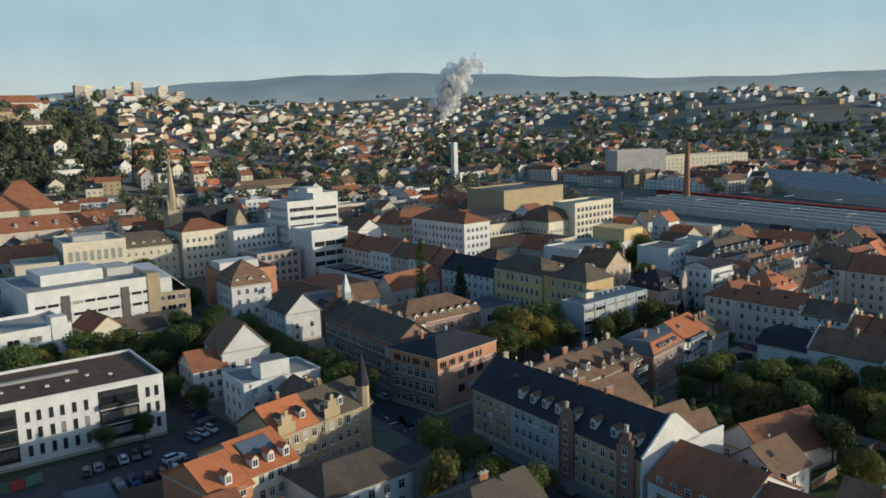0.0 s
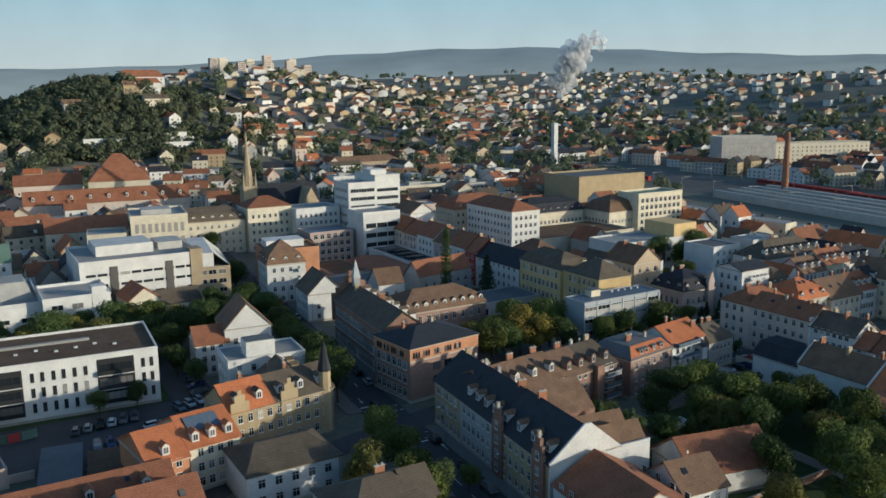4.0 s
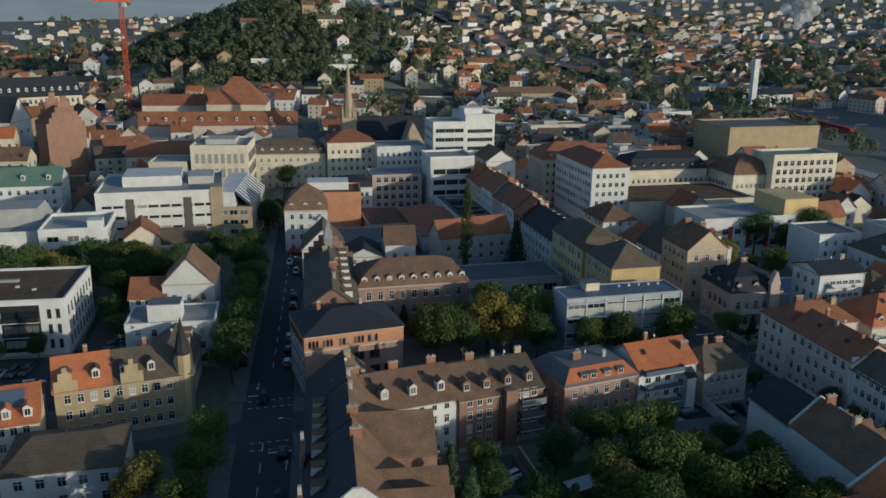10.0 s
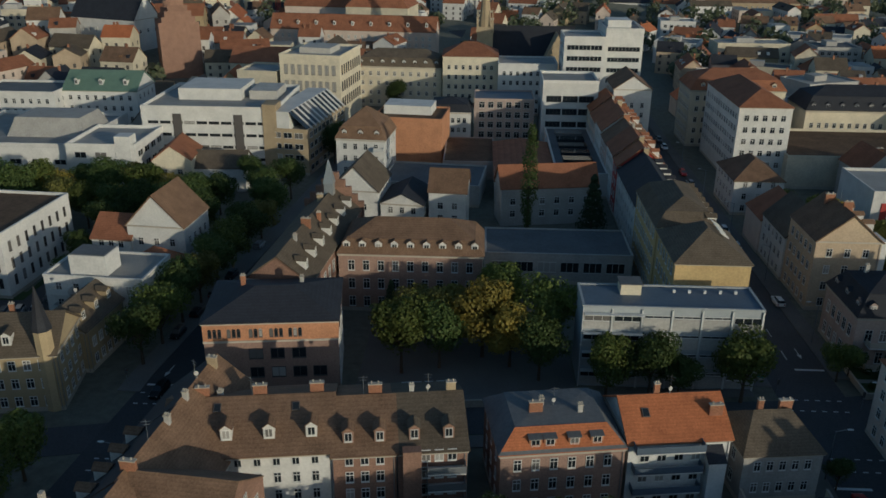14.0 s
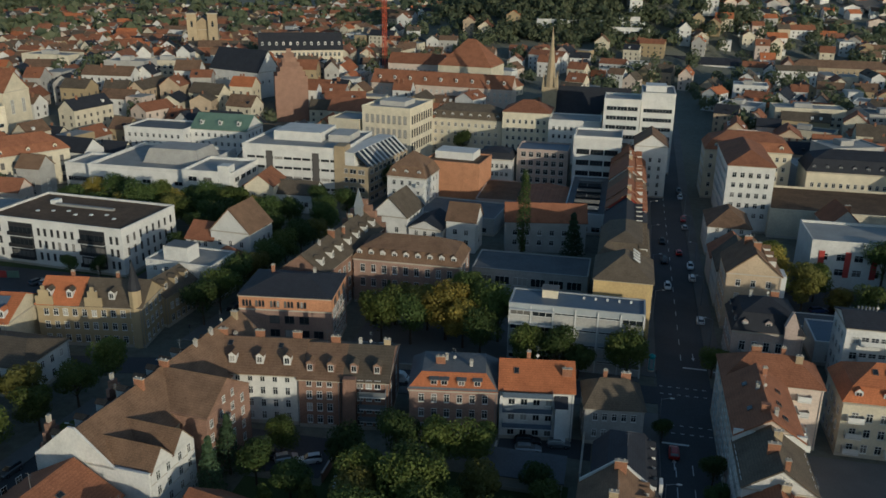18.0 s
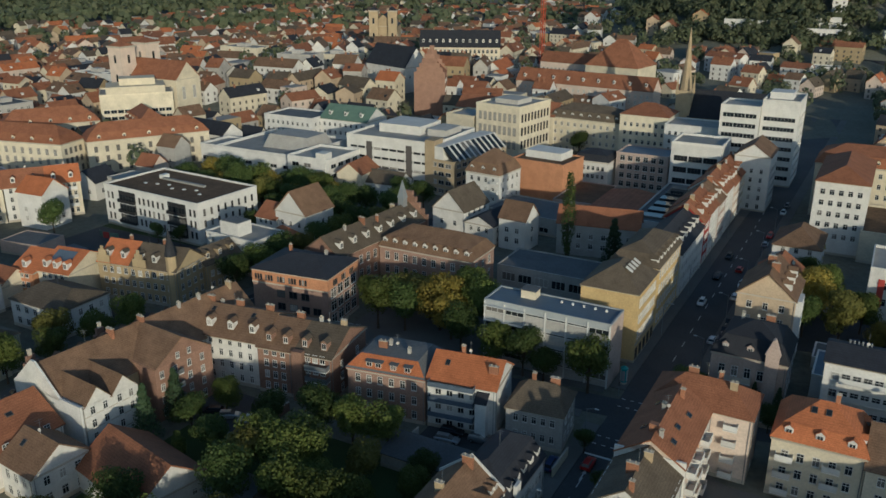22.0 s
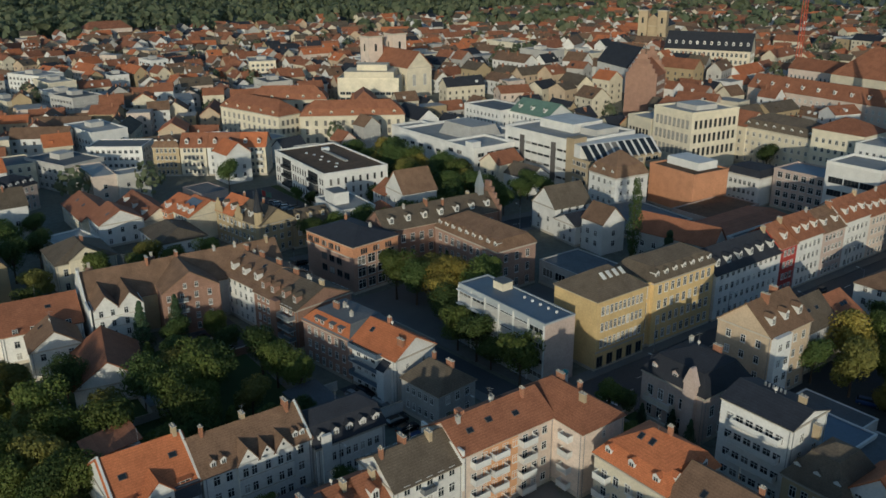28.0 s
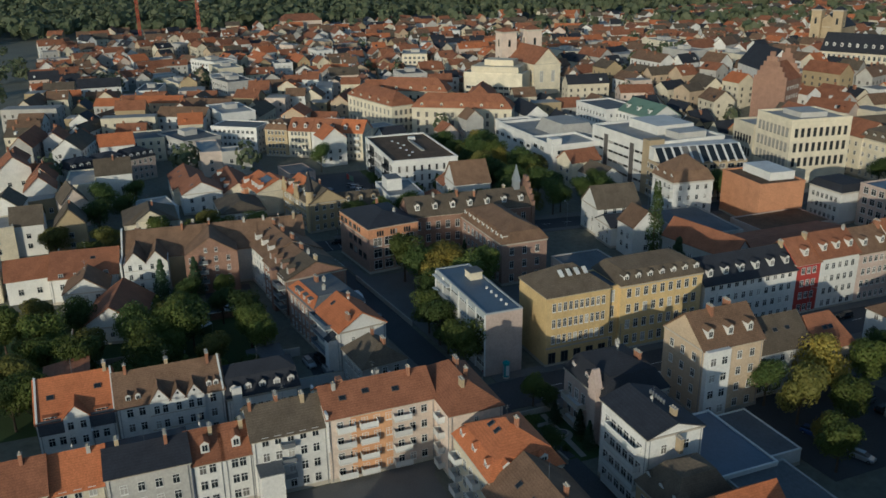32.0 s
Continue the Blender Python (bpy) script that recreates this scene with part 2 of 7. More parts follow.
def thing(name, label, category, at=None, group="", kind="", data=None):
    ob = new(name, data)
    if at is not None:
        ob.matrix_basis = at
    return tagged(ob, label, category, group, kind)


def bump(x, y, cx, cy, sx, sy, h):
    return h * math.exp(-(((x - cx) / sx) ** 2) - ((y - cy) / sy) ** 2)


def land(x, y):
    """Height of the ground."""
    d = math.hypot(x, y)
    # the old town lies on a low rise
    mound = min(1.0, max(0.0, (d - 215) / 75))
    mound = bump(x, y, -220, 290, 150, 150, 16) * mound * mound * (3 - 2 * mound)
    if d < 330:
        return mound
    ease = min(1.0, (d - 330) / 300)
    ease = ease * ease * (3 - 2 * ease)
    h = bump(x, y, -6, 634, 150, 150, 75)
    h += bump(x, y, 330, 1330, 330, 330, 92)
    h += bump(x, y, 1450, 760, 380, 420, 62)
    h += bump(x, y, -2300, 900, 900, 1500, 100)
    # the valley's sides climb towards the ridge
    up = min(1.0, max(0.0, (d - 820) / 2000))
    side = math.exp(-((math.degrees(math.atan2(x, y)) - 38) / 42) ** 2)
    return mound + ease * h + 125 * up * up * (3 - 2 * up) * side


WINDOWS = {}


def window_mesh(w, h, style="cross", sash=None, arch=False):
    """A window: sash, glazing bars, sill and recessed panes in one moulded piece. It faces -y, its sill's middle at the origin."""
    key = (round(w, 2), round(h, 2), style, sash.name if sash else "", arch)
    if key in WINDOWS:
        return WINDOWS[key]
    e = min(0.07, w * 0.09)
    if style == "band":
        n = max(2, round(w / 1.3))
        xs = [-w / 2]
        for i in range(n):
            a, b = -w / 2 + w * i / n, -w / 2 + w * (i + 1) / n
            xs += [a + e / 2, b - e / 2]
        xs.append(w / 2)
        zs, panes = [-0.02, 0, e, h - e, h], {2}
    else:
        xs = [-w / 2, -w / 2 + e, -0.03, 0.03, w / 2 - e, w / 2] if style in ("cross", "bar") else [-w / 2, -w / 2 + e, w / 2 - e, w / 2]
        zs, panes = ([-0.1, 0, e, h * 0.66, h * 0.66 + 0.07, h - e, h], {2, 4}) if style == "cross" else ([-0.1, 0, e, h - e, h], {2})
    s = Shape()
    nx, nz = len(xs) - 1, len(zs) - 1

    def deep(i, j):
        if not (0 <= i < nx and 0 <= j < nz):
            return 0.02
        if j == 0:
            return -0.15
        return -0.02 if j in panes and i % 2 == 1 else -0.08

    for i in range(nx):
        for j in range(nz):
            d = deep(i, j)
            x0, x1, z0, z1 = xs[i], xs[i + 1], zs[j], zs[j + 1]
            s.face([(x0, d, z0), (x1, d, z0), (x1, d, z1), (x0, d, z1)], 1 if d == -0.02 else 0)
            for di, dj, p, q in ((-1, 0, (x0, z1), (x0, z0)), (1, 0, (x1, z0), (x1, z1)), (0, -1, (x0, z0), (x1, z0)), (0, 1, (x1, z1), (x0, z1))):
                o = deep(i + di, j + dj)
                if o > d:
                    s.face([(p[0], d, p[1]), (p[0], o, p[1]), (q[0], o, q[1]), (q[0], d, q[1])], 0)
    if arch:
        k = 8
        ring = [(-w / 2 * math.cos(math.pi * i / k), h + w / 2 * math.sin(math.pi * i / k)) for i in range(k + 1)]
        s.face([(x, -0.05, z) for x, z in ring][::-1], 1)
    WINDOWS[key] = s.mesh("window", [sash or FRAME, GLASS], True)
    return WINDOWS[key]


FAR = 172
SIDES = {"S": (0, 0, -1), "E": (90, 1, 0), "N": (180, 0, 1), "W": (270, -1, 0)}


def facade(parent, hx, hy, side, n, floors, w=1.1, h=1.6, sill=1.0, sh=3.0, style="cross", sash=None, skip=(), margin=1.0, off=0.0, arch=False):
    """Windows in even rows on one side of a box of the half sizes hx, hy, each an object of its own."""
    rz, ox, oy = SIDES[side]
    half = hx if side in "NS" else hy
    deep = hy if side in "NS" else hx
    me = window_mesh(w, h, style, sash, arch)
    at = parent.location
    far = Shape() if math.hypot(at.x - 10, at.y + 20) > FAR else None
    if far:
        data = [(tuple(p.vertices), p.material_index) for p in me.polygons]
    for f in range(floors):
        for i in range(n):
            if (f, i) in skip:
                continue
            u = off + (-half + margin + (2 * half - 2 * margin) * (i + 0.5) / n)
            m = pose(0, 0, 0, 0, 0, rz) @ pose(u, -deep - 0.004, sill + f * sh)
            if far:
                co = [m @ v.co for v in me.vertices]
                for vs, mi in data:
                    far.face([co[k] for k in vs], mi)
            else:
                part("window", me, None, parent, "", m)
    if far:
        part("glazing", far.mesh("glazing", list(me.materials), True), None, parent)["kind"] = "stuff"


DORMERS = {}


def dormer(parent, m, wall, roof, w=1.3, h=1.5, deep=1.6, gable=True):
    """A roof dormer that faces -y, its foot at the origin."""
    key = (wall.name, roof.name, w, h, deep, gable)
    if key not in DORMERS:
        s = Shape()
        s.box(-w / 2, w / 2, 0, deep, -0.6, h)
        r = Shape()
        if gable:
            s.face([(-w / 2, 0, h), (w / 2, 0, h), (0, 0, h + w * 0.38)])
            r.slab([(-w / 2 - 0.15, -0.15, h - 0.08), (0, -0.15, h + w * 0.42), (0, deep + 0.5, h + w * 0.42), (-w / 2 - 0.15, deep + 0.2, h - 0.08)][::-1], 0.09)
            r.slab([(0, -0.15, h + w * 0.42), (w / 2 + 0.15, -0.15, h - 0.08), (w / 2 + 0.15, deep + 0.2, h - 0.08), (0, deep + 0.5, h + w * 0.42)][::-1], 0.09)
        else:
            r.slab([(-w / 2 - 0.12, -0.15, h), (w / 2 + 0.12, -0.15, h), (w / 2 + 0.12, deep + 0.6, h + 0.25), (-w / 2 - 0.12, deep + 0.6, h + 0.25)], 0.1)
        DORMERS[key] = (s.mesh("dormer", [wall], True), r.mesh("dormer_roof", [roof], True), window_mesh(w * 0.72, h * 0.8, "bar"))
    a, b, c = DORMERS[key]
    d = part("dormer", a, None, parent, "", m)
    part("dormer_roof", b, None, d)
    part("window", c, None, d, "", pose(0, -0.004, h * 0.1))
    return d


CHIMNEYS = {}


def chimney(parent, x, y, z, h=1.8, w=0.7, d=0.5):
    pick = int(abs(x * 7.3 + y * 13.1 + z)) % 4
    h, w, d = ((h, w, d), (h * 0.8, 1.2, 0.6), (h * 0.65, 0.6, 0.6), (h * 0.9, 1.7, 0.5))[pick]
    key = (h, w, d, pick)
    if key not in CHIMNEYS:
        s = Shape().box(-w / 2, w / 2, -d / 2, d / 2, -1.2, h, 0)
        s.box(-w / 2 - 0.07, w / 2 + 0.07, -d / 2 - 0.07, d / 2 + 0.07, h, h + 0.12, 1)
        s.box(-w / 4 - 0.08, -w / 4 + 0.08, -0.08, 0.08, h + 0.12, h + 0.42, 1)
        s.box(w / 4 - 0.08, w / 4 + 0.08, -0.08, 0.08, h + 0.12, h + 0.42, 1)
        CHIMNEYS[key] = s.mesh("chimney", [CHIMNEY if pick in (0, 3) else PLASTER["sand"] if pick == 1 else PLASTER["grey"], TRIM])
    return part("chimney", CHIMNEYS[key], None, parent, "", pose(x, y, z))


SKYLIGHT = Shape().box(-0.45, 0.45, -0.6, 0.6, -0.05, 0.06, 0).face([(-0.36, -0.5, 0.075), (0.36, -0.5, 0.075), (0.36, 0.5, 0.075), (-0.36, 0.5, 0.075)], 1).mesh("skylight", [FRAME_DARK, GLASS])


def roof_on(parent, hx, hy, eave, kind, rise, mat, axis="x", over=0.35, wall=None, inset=None, low=2.2, inner=1.0):
    """A roof over a box; returns a function that gives the roof's height at a place."""
    s = Shape()
    X, Y = hx + over, hy + over
    if kind == "flat":
        s.box(-hx + 0.3, hx - 0.3, -hy + 0.3, hy - 0.3, eave, eave + 0.12)
        part("roof", s, mat, parent)
        p = Shape()
        for a in ((-hx - 0.06, hx + 0.06, -hy - 0.06, -hy + 0.3), (-hx - 0.06, hx + 0.06, hy - 0.3, hy + 0.06), (-hx - 0.06, -hx + 0.3, -hy + 0.3, hy - 0.3), (hx - 0.3, hx + 0.06, -hy + 0.3, hy - 0.3)):
            p.box(*a, eave, eave + rise)
        part("parapet", p.mesh("parapet", [wall or FRAME], True), None, parent)
        return lambda x, y: eave + 0.12
    if kind == "shed":
        s.slab([(-X, -Y, eave), (X, -Y, eave), (X, Y, eave + rise), (-X, Y, eave + rise)], 0.2)
        part("roof", s, mat, parent)
        return lambda x, y: eave + rise * (y + hy) / (2 * hy)
    swap = axis == "y"
    if swap:
        X, Y, hx, hy = Y, X, hy, hx

    def put(pts, thick=0.22):
        if swap:
            pts = [(-y, x, z) for x, y, z in pts]
        s.slab(pts, thick)

    base, by, bx = eave, hy, hx
    if kind == "mansard":
        iy, ix = inner, inner if inset is None else inset
        a = [(-X, -Y, eave), (X, -Y, eave), (X, Y, eave), (-X, Y, eave)]
        b = [(-hx + ix, -hy + iy, eave + low), (hx - ix, -hy + iy, eave + low), (hx - ix, hy - iy, eave + low), (-hx + ix, hy - iy, eave + low)]
        for i in range(4):
            j = (i + 1) % 4
            put([a[i], a[j], b[j], b[i]])
        base, by, bx = eave + low, hy - iy, hx - ix
        X, Y = bx + 0.15, by + 0.15
    k = (Y - by) * rise / by
    end = 0.0 if kind == "gable" else min(bx, by) if inset is None or kind == "mansard" else inset
    ridge = base + rise
    rx = X - end if kind != "gable" else X
    rx = max(rx, 0.05)
    put([(-X, -Y, base - k), (X, -Y, base - k), (rx, 0, ridge), (-rx, 0, ridge)])
    put([(X, Y, base - k), (-X, Y, base - k), (-rx, 0, ridge), (rx, 0, ridge)])
    if kind != "gable":
        put([(X, -Y, base - k), (X, Y, base - k), (rx, 0, ridge)])
        put([(-X, Y, base - k), (-X, -Y, base - k), (-rx, 0, ridge)])
    else:
        for e in (-1, 1):
            tri = [(e * (hx - 0.02), -hy, base - 0.02), (e * (hx - 0.02), hy, base - 0.02), (e * (hx - 0.02), 0, ridge - 0.24)]
            if swap:
                tri = [(-y, x, z) for x, y, z in tri]
            g = Shape()
            back = [(x * (1 - 0.25 / abs(x or 1)) if not swap else x, y if not swap else y * (1 - 0.25 / abs(y or 1)), z) for x, y, z in tri]
            g.face(tri if e > 0 else tri[::-1])
            g.face(back if e < 0 else back[::-1])
            part("gable", g, wall or FRAME, parent)
    part("roof", s.mesh("roof", [mat], True), None, parent)

    def height(x, y):
        v = abs(x) if swap else abs(y)
        return base + rise * (1 - v / by) if v < by else eave

    return height


def building(name, label, x0, x1, y0, y1, eave, roof="gable", rise=4.0, axis="x", wall="white", tile="brown", sides=None, sh=3.0, w=1.1, h=1.6, sill=1.0,
             style="cross", sash=None, rz=0.0, category="house", group="", dormers=(), chimneys=(), skylights=(), plinth=True, cornice=True, inset=None, low=2.2, inner=1.0, dwall=None, z=None, over=0.35):
    """A building over the plan x0..x1, y0..y1: walls, roof, each window, dormers, chimneys."""
    cx, cy, hx, hy = (x0 + x1) / 2, (y0 + y1) / 2, (x1 - x0) / 2, (y1 - y0) / 2
    b = thing(name, label, category, pose(cx, cy, land(cx, cy) if z is None else z, 0, 0, rz), group)
    wm = PLASTER[wall]
    part("wall", Shape().box(-hx, hx, -hy, hy, -1.5, eave), wm, b)
    if plinth:
        s = Shape()
        for a in ((-hx - 0.05, hx + 0.05, -hy - 0.05, -hy - 0.002), (-hx - 0.05, hx + 0.05, hy + 0.002, hy + 0.05), (-hx - 0.05, -hx - 0.002, -hy - 0.002, hy + 0.002), (hx + 0.002, hx + 0.05, -hy - 0.002, hy + 0.002)):
            s.box(*a, -1.0, 0.7)
        part("plinth", s.mesh("plinth", [TRIM], True), None, b)
    if cornice and roof != "flat":
        s = Shape()
        for a in ((-hx - 0.2, hx + 0.2, -hy - 0.2, -hy - 0.002), (-hx - 0.2, hx + 0.2, hy + 0.002, hy + 0.2), (-hx - 0.2, -hx - 0.002, -hy - 0.002, hy + 0.002), (hx + 0.002, hx + 0.2, -hy - 0.002, hy + 0.002)):
            s.box(*a, eave - 0.55, eave - 0.28)
        part("cornice", s.mesh("cornice", [TRIM], True), None, b)
    top = roof_on(b, hx, hy, eave, roof, rise, ROOF[tile], axis, wall=wm, inset=inset, low=low, inner=inner, over=over)
    for side, spec in (sides or {}).items():
        spec = dict(spec) if isinstance(spec, dict) else dict(n=spec[0], floors=spec[1])
        kw = dict(w=w, h=h, sill=sill, sh=sh, style=style, sash=sash)
        kw.update(spec)
        facade(b, hx, hy, side, **kw)
    for side, n, inn in dormers:
        a, ox, oy = SIDES[side]
        half = hx if side in "NS" else hy
        deep = hy if side in "NS" else hx
        for i in range(n):
            u = -half + 2 * half * (i + 0.5) / n
            m = pose(0, 0, 0, 0, 0, a) @ pose(u, -deep + inn, 0)
            p = m.translation
            hz = eave + low * inn / max(inner, 0.1) * 0.3 if roof == "mansard" else top(p.x, p.y)
            dormer(b, m @ pose(0, 0, hz + 0.1), PLASTER[dwall or wall], ROOF[tile])
    for x, y in chimneys:
        chimney(b, x, y, top(x, y), 1.6 if roof == "flat" else 1.5)
    for x, y in skylights:
        t = math.degrees(math.atan2(top(x, y) - top(x, y + 0.5), 0.5)) if axis == "x" else 0
        u = math.degrees(math.atan2(top(x, y) - top(x + 0.5, y), 0.5)) if axis == "y" else 0
        part("skylight", SKYLIGHT, None, b, "", pose(x, y, top(x, y) + 0.12, -t, u, 0))
    return b


def party(parent, hx, y, eave, rise, mat, t=0.16, up=0.3):
    """A fire wall across a gable roof that runs along y, standing a little proud of the tiles."""
    p = [(-hx - 0.2, eave - 1), (hx + 0.2, eave - 1), (hx + 0.2, eave + up), (0, eave + rise + up), (-hx - 0.2, eave + up)]
    part("fire_wall", Shape().solid([(x, y + t, z) for x, z in p], [(x, y - t, z) for x, z in p]), mat, parent)


def cross_gable(parent, x0, x1, u, w, z, h, wall, tile):
    """A small gable over the long side of a roof, facing +x."""
    part("gable_wall", Shape().solid([(x0, u - w, z - 0.1), (x1, u - w, z - 0.1), (x1, u + w, z - 0.1), (x0, u + w, z - 0.1)], [(x0, u - 0.04, z + h), (x1, u - 0.04, z + h), (x1, u + 0.04, z + h), (x0, u + 0.04, z + h)]), wall, parent)
    k = 0.3
    part("gable_roof", Shape().slab([(x0, u - w - k, z - k * h / w + 0.05), (x1 + 0.12, u - w - k, z - k * h / w + 0.05), (x1 + 0.12, u, z + h + 0.16), (x0, u, z + h + 0.16)], 0.12).slab([(x1 + 0.12, u + w + k, z - k * h / w + 0.05), (x0, u + w + k, z - k * h / w + 0.05), (x0, u, z + h + 0.16), (x1 + 0.12, u, z + h + 0.16)], 0.12).mesh("gable_roof", [tile], True), None, parent)


BALCONIES = {}


def balcony(parent, m, w=2.6, d=1.2, h=1.0, mat=None):
    """A balcony: slab and a solid railing on three sides. It stands out towards -y."""
    key = (w, d, h, mat.name if mat else "")
    if key not in BALCONIES:
        s = Shape().box(-w / 2, w / 2, -d, 0, -0.15, 0)
        r = Shape()
        r.box(-w / 2, w / 2, -d, -d + 0.06, 0.08, h)
        r.box(-w / 2, -w / 2 + 0.06, -d + 0.06, 0, 0.08, h)
        r.box(w / 2 - 0.06, w / 2, -d + 0.06, 0, 0.08, h)
        BALCONIES[key] = (s.mesh("balcony", [PLASTER["white"]]), r.mesh("railing", [mat or FRAME], True))
    a, b = BALCONIES[key]
    o = part("balcony", a, None, parent, "", m)
    part("railing", b, None, o)
    return o


def on_side(b, side, hx, hy, u, z, out=0.0):
    rz = SIDES[side][0]
    return pose(0, 0, 0, 0, 0, rz) @ pose(u, -(hy if side in "NS" else hx) - out, z)


def boxpart(name, parent, x0, x1, y0, y1, z0, z1, mat, label=""):
    return part(name, Shape().box(x0, x1, y0, y1, z0, z1), mat, parent, label)


# ---- ground ----
def ground_sheet():
    cuts = [-5200, -4400, -3700, -3100, -2600, -2150, -1800, -1500, -1250, -1050, -900, -780, -680, -590, -510, -440, -380, -330]
    cuts += [-970, -1150, -1370, -1650, -285, -240, -150, -50]
    xs = sorted(cuts + [-c for c in cuts] + [-200, -100, 0, 100, 200])
    me = bpy.data.meshes.new("ground")
    n = len(xs)
    me.from_pydata([(x, y, land(x, y) - 0.02) for y in xs for x in xs], [], [(j * n + i, j * n + i + 1, (j + 1) * n + i + 1, (j + 1) * n + i) for j in range(n - 1) for i in range(n - 1)])
    me.materials.append(GROUND)
    me.polygons.foreach_set("use_smooth", [True] * len(me.polygons))
    thing("ground", "uneven ground of yards, lawns and distant woods", "ground", kind="structure", data=me)


GROUND = surface("town_ground", (0.145, 0.145, 0.115), 0.95, 0.45, 0.6, 0.012, 0.3)
ground_sheet()


def strip(name, label, pts, width, z, mat, category="road", thick=0.1):
    """A level band along a line of points."""
    s = Shape()
    for (xa, ya), (xb, yb) in zip(pts, pts[1:]):
        d = Vector((xb - xa, yb - ya, 0)).normalized()
        n = Vector((-d.y, d.x, 0)) * width / 2
        a, b = Vector((xa, ya, land(xa, ya) + z)), Vector((xb, yb, land(xb, yb) + z))
        low = Vector((0, 0, -thick))
        ring = [a - n, b - n, b + n, a + n]
        s.solid([p + low for p in ring], ring)
    return thing(name, label, category, kind="structure", data=s.mesh(name, [mat]))


# the street past the school, the avenue past the ochre school, and the cross street
street_school = strip("road", "dark asphalt street lined with trees", [(-92, -300), (-66, -32), (-63, 0), (-54, 80), (-46, 166), (-36, 272), (-29, 400)], 9.5, 0.06, ASPHALT)
avenue = strip("road", "dark asphalt avenue with lane markings", [(36, -300), (36, -30), (36, 40), (37, 160), (40, 330)], 10.5, 0.064, ASPHALT)
cross = strip("road", "narrow asphalt cross street", [(-114, -29.5), (-104, -24.5), (-80, -20.5), (-64, -17), (-50, -14), (35, -6), (60, -1), (140, 3)], 7.0, 0.056, ASPHALT)
for pts, wd in (([(-98.5, -300), (-72.8, -34)], 4.0), ([(-69.6, -6), (-69.3, 0), (-60.8, 80), (-52.6, 166), (-42.6, 272)], 3.6), ([(-85.5, -300), (-60, -34), (-58.8, -21)], 2.6), ([(-57.2, -6), (-48, 80), (-40, 166), (-30, 272)], 2.6),
                ([(29.2, -300), (29.2, -14)], 3.0), ([(29.2, 1), (29.2, 40), (30.2, 160), (33, 330)], 3.0), ([(42.8, -300), (42.8, -9)], 3.0), ([(42.8, 4), (42.8, 40), (43.8, 160), (47, 330)], 3.0),
                ([(-50, -20), (26, -11.6)], 2.6), ([(-49, -8.7), (27, -0.7)], 2.4)):
    strip("pavement", "grey paved footway with a raised kerb", pts, wd, 0.18, PAVING, "pavement", 0.2)


def dashes(road, x, y0, y1, length, gap, width=0.15, z=0.075):
    s = Shape().box(-width / 2, width / 2, 0, length, 0, 0.006).mesh("lane_mark", [PAINT])
    y = y0
    while y < y1:
        part("lane_mark", s, None, road, "", pose(x, y, z))
        y += length + gap


dashes(avenue, 36.0, -110, -26, 3, 4)
dashes(avenue, 36.0, 10, 150, 3, 5)
dashes(avenue, 33.2, -70, -26, 3, 3)
for k in range(30):
    y = -110 + k * 7.0
    if not -26 < y < 6:
        part("lane_mark", Shape().box(-0.08, 0.08, 0, 3, 0, 0.006), PAINT, street_school, "", pose(-63 + (y * 0.1 if y < 0 else y * 0.112), y, 0.075, 0, 0, -6))
for road, x0, x1, y in ((avenue, 31.0, 35.8, -24.0), (avenue, 36.2, 41.0, 6.5), (street_school, -67.4, -63.4, -4.2), (street_school, -64.6, -60.4, -27)):
    part("stop_line", Shape().box(x0, x1, y, y + 0.5, 0.07, 0.081), PAINT, road)
for k in range(6):
    for y in (-20.2, -17.4, -5.6, -2.6):
        part("crossing_mark", Shape().box(31.2 + k * 1.65, 31.9 + k * 1.65, y, y + 0.2, 0.07, 0.081), PAINT, avenue)
    for y in (-9.4, -6.4, -25.6, -23):
        part("crossing_mark", Shape().box(-67.6 + k * 1.5, -66.9 + k * 1.5, y, y + 0.2, 0.07, 0.081), PAINT, street_school)
arrow = Shape().box(-0.09, 0.09, 0, 2.2, 0, 0.006).face([(-0.4, 2.2, 0.006), (0.4, 2.2, 0.006), (0, 3.6, 0.006)]).mesh("turn_arrow", [PAINT])
for road, x, y, r in ((avenue, 33.0, -32, 0), (avenue, 33.0, -46, 0), (avenue, 38.6, 14, 180), (street_school, -62, -33, -6), (street_school, -61.6, -42, -6), (street_school, -65.2, 2, 174)):
    part("turn_arrow", arrow, None, road, "", pose(x, y, 0.075, 0, 0, r))
# yards
def yard(name, label, pts, z, mat, category="yard"):
    return thing(name, label, category, kind="structure", data=Shape().solid([(x, y, z - 0.2) for x, y in pts], [(x, y, z) for x, y in pts]).mesh(name, [mat]))


yard("parking_yard", "worn asphalt parking yard", [(-146, -3), (-100, -2), (-92, 12), (-92, 64), (-101, 64), (-102, 24), (-146, 24)], 0.03, ASPHALT)
yard("lawn", "mown lawn beside the white apartment block", [(-146, 24.2), (-102, 24.2), (-101.2, 60), (-102.8, 60), (-103, 27.8), (-146, 27.8)], 0.06, GRASS, "lawn")
yard("school_yard", "asphalt school yard under trees", [(-34.8, -8), (-0.4, -4), (-0.4, 37), (-14, 37.6), (-14, 23.4), (-34.8, 23.4)], 0.03, PAVING)
yard("court", "dark paved court behind the houses", [(-43, -48), (-24, -48), (-24, -36.4), (-43, -36.4)], 0.03, ASPHALT)
yard("court", "asphalt parking court behind the balcony house", [(3, -32.5), (19, -32.5), (19, -26.4), (3, -26.4)], 0.03, ASPHALT)
